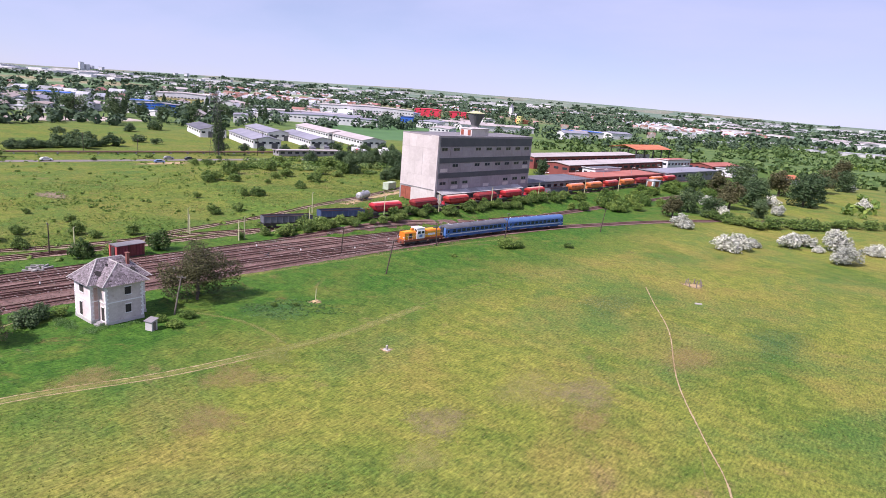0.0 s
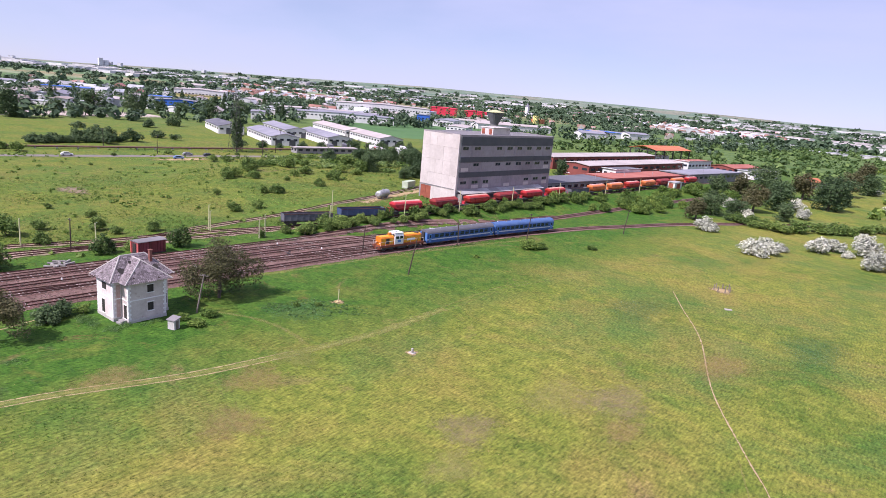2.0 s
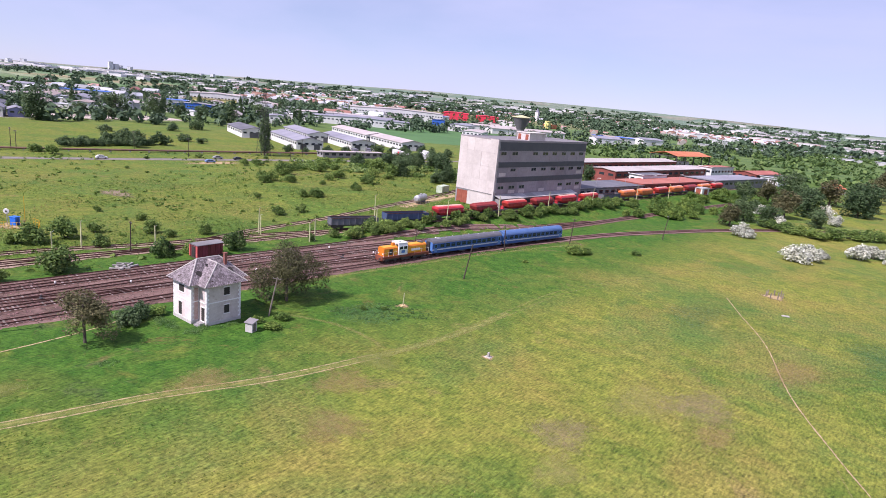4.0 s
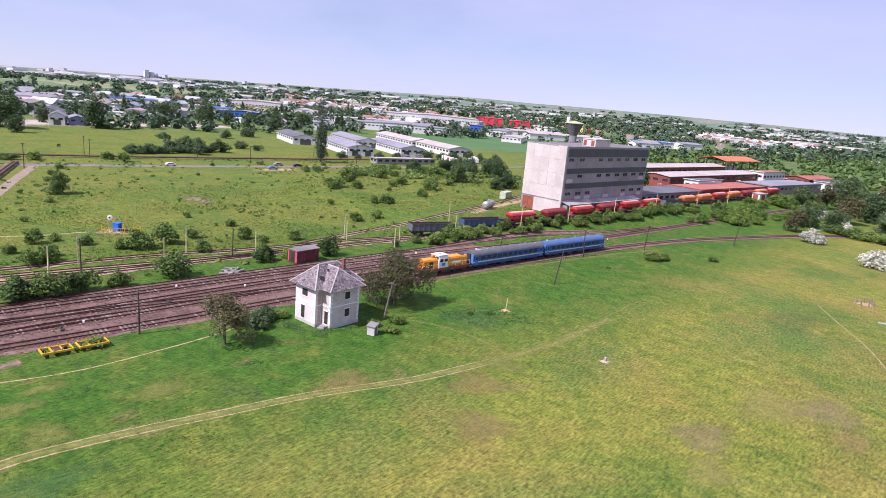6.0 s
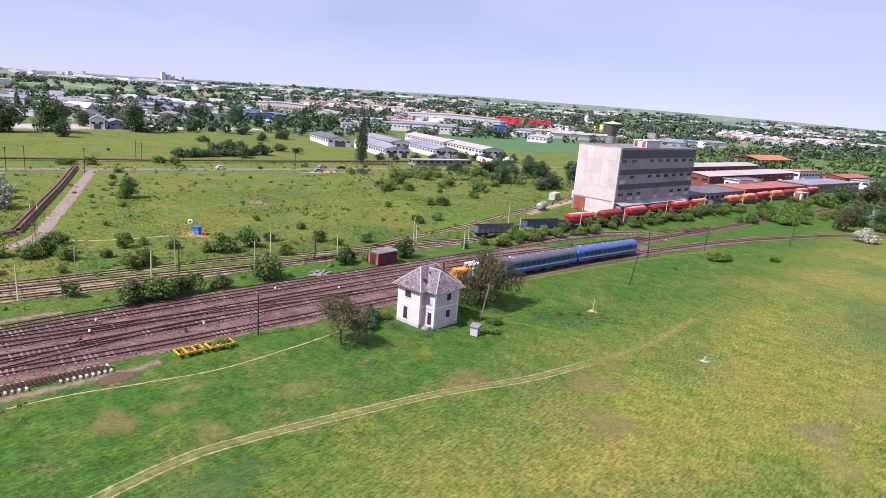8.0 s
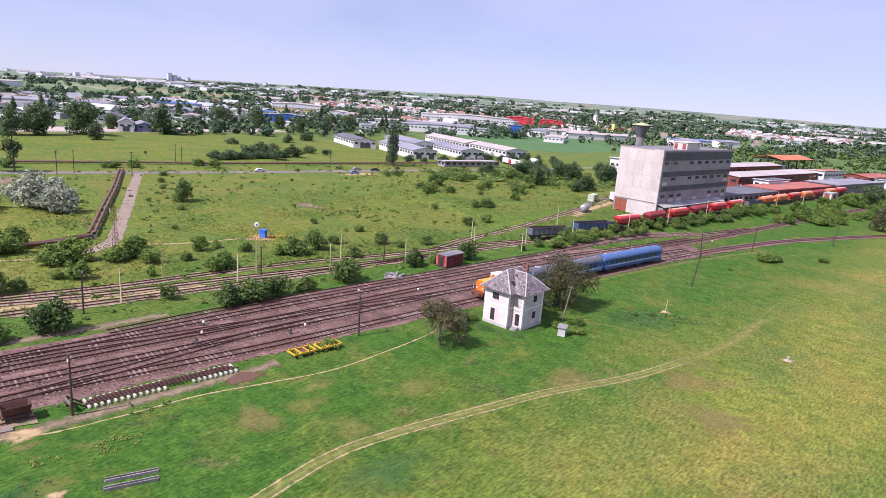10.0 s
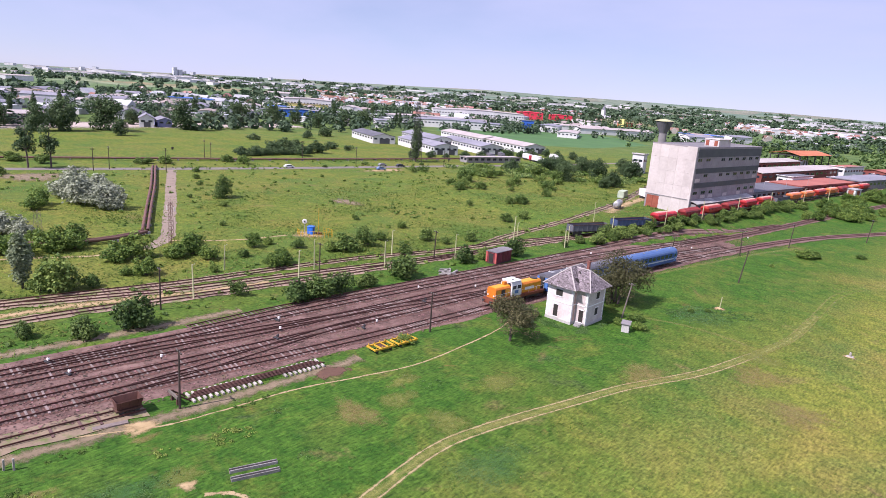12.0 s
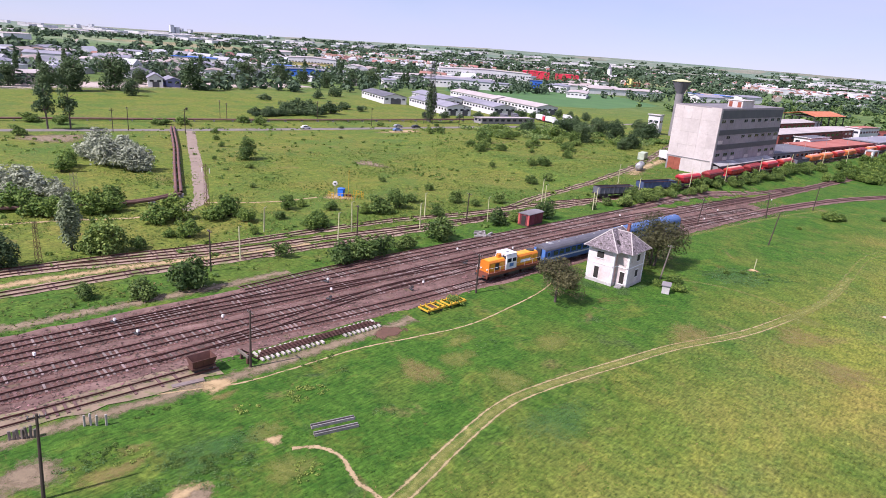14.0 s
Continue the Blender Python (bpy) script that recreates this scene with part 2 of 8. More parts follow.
# ---- ground ----
def ground_material():
    m = bpy.data.materials.new("meadow")
    m.use_nodes = True
    nt = m.node_tree
    n, ln = nt.nodes, nt.links
    bsdf = n["Principled BSDF"]
    place = n.new("ShaderNodeNewGeometry").outputs["Position"]
    split = n.new("ShaderNodeSeparateXYZ")
    ln.new(place, split.inputs[0])

    def noise_at(sc, detail=5.0, rough=0.6, off=0.0, warp=0.0):
        t = n.new("ShaderNodeTexNoise")
        t.inputs["Scale"].default_value, t.inputs["Detail"].default_value, t.inputs["Roughness"].default_value = sc, detail, rough
        t.inputs["Distortion"].default_value = warp
        shift = n.new("ShaderNodeVectorMath")
        shift.inputs[1].default_value = (off, off * 0.7, 0)
        ln.new(place, shift.inputs[0])
        ln.new(shift.outputs[0], t.inputs["Vector"])
        return t.outputs[0]

    def ramp(value, a, b, lo=0.0, hi=1.0):
        r = n.new("ShaderNodeMapRange")
        for i, v in enumerate((a, b, lo, hi)):
            r.inputs[i + 1].default_value = v
        ln.new(value, r.inputs[0])
        return r.outputs[0]

    def math_of(op, a, b):
        x = n.new("ShaderNodeMath")
        x.operation = op
        for i, v in enumerate((a, b)):
            if isinstance(v, (int, float)):
                x.inputs[i].default_value = v
            else:
                ln.new(v, x.inputs[i])
        return x.outputs[0]

    def mix(fac, a, b):
        x = n.new("ShaderNodeMix")
        x.data_type = "RGBA"
        for socket, value in ((x.inputs[0], fac), (x.inputs[6], a), (x.inputs[7], b)):
            if isinstance(value, tuple):
                socket.default_value = (*value, 1)
            elif isinstance(value, (int, float)):
                socket.default_value = value
            else:
                ln.new(value, socket)
        return x.outputs[2]

    fine = noise_at(2.2, 6, 0.7)
    tuft = noise_at(0.45, 6, 0.7, 31)
    patch = noise_at(0.05, 5, 0.6, 77, 0.6)
    wide = noise_at(0.017, 4, 0.55, 211, 0.4)
    edge = math_of("MULTIPLY_ADD", patch, -26.0)
    ln.new(math_of("ADD", split.outputs[0], 13.0), edge.node.inputs[2])
    # lush grass towards the railway, dry and yellowish on the open meadow
    near_line = math_of("MULTIPLY", ramp(edge, -57.0, -83.0), ramp(split.outputs[0], -165.0, -128.0, 0.42, 1.0))
    lush = mix(ramp(tuft, 0.35, 0.68), (0.034, 0.108, 0.014), (0.090, 0.195, 0.027))
    lush = mix(ramp(noise_at(0.11, 6, 0.7, 640, 0.9), 0.52, 0.70, 0.0, 0.75), lush, mix(ramp(tuft, 0.38, 0.62), (0.125, 0.145, 0.03), (0.22, 0.25, 0.05)))
    lush = mix(ramp(noise_at(0.13, 6, 0.75, 1240, 1.2), 0.60, 0.72, 0.0, 0.8), lush, mix(ramp(tuft, 0.4, 0.6), (0.24, 0.145, 0.06), (0.13, 0.10, 0.045)))
    lush = mix(ramp(noise_at(0.16, 6, 0.75, 1810, 1.0), 0.58, 0.72, 0.0, 0.85), lush, mix(ramp(fine, 0.4, 0.6), (0.028, 0.06, 0.022), (0.075, 0.125, 0.05)))
    open_grass = mix(ramp(tuft, 0.33, 0.7), (0.130, 0.172, 0.031), (0.312, 0.318, 0.062))
    open_grass = mix(ramp(noise_at(0.035, 6, 0.65, 1500, 1.0), 0.46, 0.64, 0.0, 0.8), open_grass, mix(ramp(fine, 0.35, 0.65), (0.052, 0.125, 0.03), (0.13, 0.225, 0.055)))
    open_grass = mix(ramp(noise_at(0.028, 6, 0.7, 2300, 0.8), 0.48, 0.66, 0.0, 0.6), open_grass, mix(ramp(tuft, 0.35, 0.65), (0.23, 0.18, 0.05), (0.39, 0.31, 0.10)))
    colour = mix(math_of("MAXIMUM", near_line, ramp(patch, 0.49, 0.66, 0.0, 0.6)), open_grass, lush)
    dry = mix(ramp(fine, 0.35, 0.65), (0.27, 0.195, 0.055), (0.37, 0.27, 0.09))
    colour = mix(math_of("MULTIPLY", ramp(noise_at(0.06, 6, 0.65, 400, 0.8), 0.48, 0.68, 0.0, 0.45), ramp(near_line, 0, 1, 1.0, 0.35)), colour, dry)
    bare = mix(ramp(fine, 0.3, 0.7), (0.20, 0.13, 0.07), (0.30, 0.205, 0.115))
    colour = mix(ramp(noise_at(0.085, 6, 0.7, 900, 0.6), 0.61, 0.74, 0.0, 0.75), colour, bare)
    blades = n.new("ShaderNodeTexNoise")
    blades.inputs["Scale"].default_value, blades.inputs["Detail"].default_value = 1.0, 5
    stretch = n.new("ShaderNodeMapping")
    stretch.inputs["Rotation"].default_value = (0, 0, 0.75)
    stretch.inputs["Scale"].default_value = (3.6, 0.9, 1)
    ln.new(place, stretch.inputs[0])
    ln.new(stretch.outputs[0], blades.inputs["Vector"])
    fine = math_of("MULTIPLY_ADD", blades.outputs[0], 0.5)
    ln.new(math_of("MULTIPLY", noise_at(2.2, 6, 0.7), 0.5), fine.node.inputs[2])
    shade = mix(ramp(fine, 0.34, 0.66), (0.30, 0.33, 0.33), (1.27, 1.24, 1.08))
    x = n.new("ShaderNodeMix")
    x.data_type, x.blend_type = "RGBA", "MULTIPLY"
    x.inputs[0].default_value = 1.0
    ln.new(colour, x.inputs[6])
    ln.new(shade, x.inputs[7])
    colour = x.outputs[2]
    # fields and scrub of the plain far off, fields paled for haze
    cells = n.new("ShaderNodeTexVoronoi")
    cells.inputs["Scale"].default_value = 0.0026
    ln.new(place, cells.inputs["Vector"])
    hue = n.new("ShaderNodeSeparateColor")
    ln.new(cells.outputs["Color"], hue.inputs[0])
    fields = mix(ramp(hue.outputs[0], 0.35, 0.75), (0.12, 0.20, 0.095), (0.25, 0.28, 0.17))
    fields = mix(ramp(hue.outputs[1], 0.72, 0.8), fields, (0.30, 0.25, 0.15))
    fields = mix(ramp(noise_at(0.02, 6, 0.7, 50), 0.45, 0.62, 0.0, 0.8), fields, (0.05, 0.095, 0.035))
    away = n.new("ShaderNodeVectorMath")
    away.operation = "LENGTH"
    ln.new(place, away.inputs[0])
    # bluish grey-green mixed over the farthest ground as painted distance haze
    haze_woods = mix(ramp(noise_at(0.004, 6, 0.7, 20), 0.4, 0.62), (0.115, 0.15, 0.15), (0.215, 0.25, 0.235))
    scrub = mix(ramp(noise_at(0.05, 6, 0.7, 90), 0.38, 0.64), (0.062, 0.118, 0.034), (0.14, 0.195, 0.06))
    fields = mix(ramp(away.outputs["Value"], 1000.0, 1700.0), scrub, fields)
    fields = mix(ramp(away.outputs["Value"], 2300.0, 3300.0, 0.0, 0.5), fields, haze_woods)
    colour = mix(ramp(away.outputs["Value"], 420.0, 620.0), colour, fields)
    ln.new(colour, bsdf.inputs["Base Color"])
    bsdf.inputs["Roughness"].default_value = 0.9
    bsdf.inputs["Specular IOR Level"].default_value = 0.15
    bump = n.new("ShaderNodeBump")
    bump.inputs["Strength"].default_value, bump.inputs["Distance"].default_value = 0.7, 0.35
    ln.new(math_of("ADD", fine, math_of("MULTIPLY", tuft, 0.8)), bump.inputs["Height"])
    ln.new(bump.outputs[0], bsdf.inputs["Normal"])
    return m


def eased(v):
    v = max(0.0, min(1.0, v))
    return v * v * (3 - 2 * v)


def rise(x, y):
    """The warehouse and its sidings stand on a terrace a little above the station tracks."""
    if y < 88 or x > -90 or x < -262:
        return 0.0
    edge = float(np.interp(y, [90, 150, 200, 300, 450], [-120, -113, -111, -104, -92]))
    return 2.4 * eased((y - 88) / 45) * eased((edge - x) / 9) * eased((x + 262) / 60) * eased((760 - y) / 200)


def ground_z(x, y):
    """Flat plain with the terrace, rising to low hills near the horizon."""
    r = math.hypot(x, y)
    if r < 2600:
        return rise(x, y)
    bearing = math.degrees(math.atan2(-x, y))
    rim = float(np.interp(bearing, [-60, 0, 8, 22, 42, 56, 76, 100, 140], [36, 44, 50, 66, 70, 46, 12, 16, 40]))
    return ((r - 2600) / 2250) ** 2 * (rim + 5 * noise.noise((x * 0.002, y * 0.002, 3.0)))


def build_ground():
    s = Shape()
    radii = [60, 100] + [120 + 5 * k for k in range(77)] + [540, 580, 640, 720, 800, 1200, 1800, 2600, 2900, 3200, 3600, 4000, 4400, 4850]
    count = 400
    s.v.append((0, 0, 0))
    for k, r in enumerate(radii):
        for i in range(count):
            a = 6.28318 * i / count
            x, y = r * math.cos(a), r * math.sin(a)
            s.v.append((x, y, ground_z(x, y)))
    s.f += [(0, 1 + i, 1 + (i + 1) % count) for i in range(count)]
    for k in range(len(radii) - 1):
        a, b = 1 + k * count, 1 + (k + 1) * count
        s.f += [(a + i, b + i, b + (i + 1) % count, a + (i + 1) % count) for i in range(count)]
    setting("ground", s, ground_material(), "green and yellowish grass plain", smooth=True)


build_ground()

# ---- railway ----
LINES = {
    "running": [(-116.8, -90), (-114.7, -45), (-113.2, -21), (-111.3, -4), (-110.1, 10), (-109.1, 25), (-107.6, 52), (-105.9, 80), (-103.6, 107), (-100.2, 136), (-96.2, 160), (-91.8, 179), (-86.0, 197), (-75.8, 225), (-59.3, 258), (-35.3, 293)],
    "second": [(-121, -90), (-118.7, -44), (-117.3, -19), (-116.1, -1), (-115.1, 20), (-114, 45), (-112.1, 75), (-109, 105), (-104.5, 132)],
    "third": [(-126.1, -90), (-123.3, -43), (-121.6, -16), (-120.2, 2), (-119.5, 20), (-118.6, 45), (-116.6, 75), (-113.1, 110), (-109.1, 145), (-106.1, 180), (-103.6, 220), (-100.6, 265), (-95.6, 320)],
    "fourth": [(-129.6, -90), (-126.6, -42), (-125.6, -15), (-125, 5), (-124, 25), (-122.1, 55), (-119.1, 90), (-114.6, 122), (-110.6, 150)],
    "fifth": [(-128.1, -12), (-128.2, 6), (-126.8, 30), (-125.2, 60), (-123.1, 95), (-119.1, 130), (-112.6, 160), (-107.1, 190)],
    "yard": [(-146, -90), (-144.2, -39), (-143.6, -22), (-141.6, -7), (-139.8, 12), (-138, 40), (-136, 70), (-133.6, 94.6), (-128.9, 112.7)],
    "middle_yard": [(-158, -90), (-152.9, -37), (-150.3, -24), (-146, -6), (-143.8, 12), (-140.8, 32), (-138, 52), (-136.2, 72)],
    "far_yard": [(-160, -90), (-154.2, -37), (-152.6, -23), (-149.4, -3), (-148.4, 16), (-146.5, 36), (-142, 56), (-138.5, 85), (-131.2, 106.7), (-124.7, 129.5), (-122.6, 166.7), (-121.2, 208.8), (-118.9, 250.9), (-116.2, 297.6), (-110.1, 377.1), (-104, 447.2)],
    "loading": [(-140.5, 66), (-145.5, 90), (-145.6, 114.9), (-148.7, 138.6), (-156.7, 168.6), (-166, 199.4), (-179.1, 241.5)],
    "stub": [(-112.3, -90), (-110.6, -60), (-109.6, -46), (-108.9, -36), (-108.2, -25)],
    "crossover": [(-113.6, -31), (-113.9, -19), (-115.0, -6), (-116.0, 6), (-115.3, 19)],
    "long_crossover": [(-125.8, -34), (-124.4, -19), (-121.8, -4), (-119.9, 10), (-119.4, 22)],
    "far_crossover": [(-120.2, 5), (-118.6, 18), (-115.6, 34), (-113.6, 50), (-111, 78)],
    "short_crossover": [(-113.2, 60), (-110.6, 78), (-107.0, 96), (-103.4, 115)],
}
BED = 0.07


def build_bed():
    s = smooth_line([(-124, -95), (-121, -45), (-119.3, -16), (-118.6, 5), (-117.8, 25), (-116, 55), (-113.5, 85), (-110.5, 110), (-106.8, 140)], 3.0)
    rnd = random.Random(3)
    n = len(s)

    def left(i):
        k = s[i].y
        return -np.interp(k, [-95, -40, 0, 30, 60, 105, 140, 170], [9, 9, 9.3, 10.5, 11, 9, 2, 2])

    def right(i):
        k = s[i].y
        return np.interp(k, [-95, -60, -40, -10, 0, 30, 60, 105, 140, 170], [9.2, 9.2, 9.2, 9.6, 10.2, 10.8, 10.8, 9.6, 3, 3])
    flat = strip(s, left, right, BED, 0.35, rnd)
    # sloping shoulders down to the grass
    m = len(flat.v)
    for i in range(n):
        nn = sideways(s, i)
        a, b = Vector(flat.v[2 * i]), Vector(flat.v[2 * i + 1])
        flat.v += [tuple(a - nn * 0.6 - Vector((0, 0, BED + 0.05))), tuple(b + nn * 0.6 - Vector((0, 0, BED + 0.05)))]
    for i in range(n - 1):
        flat.f += [(m + 2 * i, 2 * i, 2 * i + 2, m + 2 * i + 2), (2 * i + 1, m + 2 * i + 1, m + 2 * i + 3, 2 * i + 3)]
    setting("track_bed", flat, MAT["ballast"], "brownish grey gravel ballast bed of the station tracks")
    for key, a, b in (("running", -2.1, 2.4), ("third", -2.2, 2.2), ("second", -2.0, 1.9), ("fourth", -1.8, 1.8), ("fifth", -1.9, 1.7)):
        line = [p for p in smooth_line(LINES[key], 2.0) if p.y > 95]
        setting("track_bed", strip(line, a, b, 0.076 + 0.004 * len(key), 0.3, rnd), MAT["ballast"], "brownish gravel ballast under a single track")
    for key in ("yard", "middle_yard", "far_yard", "loading", "stub"):
        line = smooth_line(LINES[key], 2.0)
        setting("track_bed", strip(line, -1.5 if key != "stub" else -1.9, 1.6 if key != "stub" else 2.0, 0.06 + 0.004 * len(key), 0.45, rnd), MAT["dirt_bed" if key != "stub" else "dirt"], "sandy overgrown bed of a yard track")


MAT["dirt_bed"] = material("dirt_bed", (0.21, 0.14, 0.10), (0.37, 0.27, 0.20), 0.2, 4, bump=0.5, third=(0.13, 0.16, 0.045), spots=0.13)
MAT["sleeper_worn"] = material("sleeper_worn", (0.15, 0.115, 0.105), (0.26, 0.21, 0.195), 2, 12, rnd=0.35)
MAT["grease"] = material("grease", (0.035, 0.02, 0.018), (0.10, 0.058, 0.05), 0.4, 4, bump=0.5)
MAT["stained"] = material("stained", (0.07, 0.03, 0.023), (0.18, 0.09, 0.07), 0.3, 3, bump=0.6, third=(0.2, 0.15, 0.14), spots=-0.03)


def rail_shape(line, off, z):
    s = Shape()
    prof = [(-0.065, 0.0), (-0.065, 0.02), (-0.015, 0.05), (-0.04, 0.12), (-0.04, 0.165), (0.04, 0.165), (0.04, 0.12), (0.015, 0.05), (0.065, 0.02), (0.065, 0.0)]
    k = len(prof)
    for i, p in enumerate(line):
        nn = sideways(line, i)
        up = z + rise(p.x + nn.x * off, p.y + nn.y * off)
        s.v += [(p.x + nn.x * (off + a), p.y + nn.y * (off + a), up + b) for a, b in prof]
    for i in range(len(line) - 1):
        s.f += [(i * k + j, i * k + (j + 1) % k, i * k + k + (j + 1) % k, i * k + k + j) for j in range(k)]
    return s


SLEEPER = Shape().box(-1.3, -0.13, 0, 1.3, 0.13, 0.10, 0.02).mesh("sleeper")
SLEEPER.materials.append(MAT["sleeper"])
SLEEPER_PALE = Shape().box(-1.25, -0.13, 0, 1.25, 0.13, 0.12, 0.03).mesh("sleeper_pale")
SLEEPER_PALE.materials.append(MAT["sleeper_worn"])


def build_track(key, label, z, near, stain=True, pale=0.0, gap=0.65, sunk=0.0):
    line = smooth_line(LINES[key], 2.0)
    t = thing("railway_track", label, "track", group="railway tracks", kind="structure")
    if stain:
        part("stained_ballast", strip(line, -1.6, 1.6, z + 0.03, 0.12, random.Random(5)), MAT["stained"], t)
    for off in (-0.7525, 0.7525):
        if stain:
            part("oil_stain", strip(line, off - 0.27, off + 0.27, z + 0.042, 0.05, random.Random(8)), MAT["grease"], t)
        part("rail", rail_shape(line, off, z + 0.09), MAT["rail"], t)
    rest = Shape()
    ties = smooth_line(LINES[key], gap)
    rnd = random.Random(len(key))
    made = 0
    for i, p in enumerate(ties):
        if rnd.random() < sunk:
            continue
        nn = sideways(ties, i)
        turn = math.atan2(nn.y, nn.x) + rnd.uniform(-0.02, 0.02)
        m = Matrix.Translation((p.x, p.y, z + rise(p.x, p.y) - 0.015 + rnd.uniform(0, 0.012))) @ Matrix.Rotation(turn, 4, "Z")
        if near[0] < p.y < near[1] and made < 300:
            worn = pale + 0.55 * noise.noise((p.x * 0.09, p.y * 0.09, 4.0))
            ob = new("sleeper", SLEEPER_PALE if rnd.random() < worn else SLEEPER)
            ob.parent = t
            ob.matrix_local = m
            made += 1
        else:
            rest.box(-1.3, -0.13, 0, 1.3, 0.13, 0.10, 0, m)
    if rest.v:
        part("sleepers", rest, MAT["sleeper"], t)["kind"] = "stuff"


def build_railway():
    build_bed()
    for key, near, pale in (("running", (-62, 130), 0.3), ("second", (-62, 130), 0.4), ("third", (-62, 130), 0.15), ("fourth", (-62, 130), 0.4)):
        build_track(key, "rusty rails on dark wooden sleepers in gravel", BED, near, True, pale)
    for key in ("crossover", "long_crossover", "far_crossover", "short_crossover"):
        build_track(key, "rusty crossover rails between two station tracks", BED + 0.012, (-62, 130), False, 0.15, 0.8)
    build_track("fifth", "rusty siding rails on weathered sleepers beside the bushes", 0.07, (-20, 170), False, 0.3)
    for key in ("yard", "middle_yard", "far_yard", "loading"):
        build_track(key, "rusty yard track half sunk in grass and sand", 0.05, (0, 0), False, 0.35, 0.75, 0.7)
    build_track("stub", "short rusty stub track sunk in dirt", 0.09, (0, 0), False, 0.0, 0.9, 0.7)



def ballast_stones():
    """Loose stones and rubbish over the gravel, light and dark."""
    rg = np.random.default_rng(6)
    n = 26000
    y = rg.uniform(-62, 150, n)
    x = np.interp(y, [-62, -16, 25, 85, 140, 165], [-121.8, -119.3, -117.8, -113.5, -106.8, -101]) + rg.uniform(-8.6, 11.2, n)
    r = rg.uniform(0.05, 0.15, n) * (1 + 1.2 * (rg.random(n) < 0.03))
    a = rg.uniform(0, 6.28, n)
    pts = []
    for k in range(4):
        b = a + k * 1.5708 + rg.uniform(-0.4, 0.4, n)
        pts.append(np.stack([x + r * np.cos(b), y + r * np.sin(b), np.full(n, BED) + rg.uniform(0.01, 0.14, n)], 1))
    ob = part("ballast_stones", quads_mesh("ballast_stones", np.stack(pts, 1).reshape(-1, 3)), MAT["stone_mix"])
    tagged(ob, "loose light and dark ballast stones between the tracks", "stones", "", "stuff")


def quads_mesh(name, q):
    """A mesh of loose four-cornered faces, four rows of q each."""
    me = bpy.data.meshes.new(name)
    n = len(q)
    me.vertices.add(n)
    me.vertices.foreach_set("co", q.astype(np.float32).ravel())
    me.loops.add(n)
    me.loops.foreach_set("vertex_index", np.arange(n, dtype=np.int32))
    me.polygons.add(n // 4)
    me.polygons.foreach_set("loop_start", np.arange(0, n, 4, dtype=np.int32))
    me.update(calc_edges=True)
    me.validate()
    return me


MAT["stone_mix"] = material("stone_mix", (0.085, 0.042, 0.034), (0.235, 0.145, 0.122), 0.8, 5, bump=0, rnd=0.75, island=True)
build_railway()
ballast_stones()

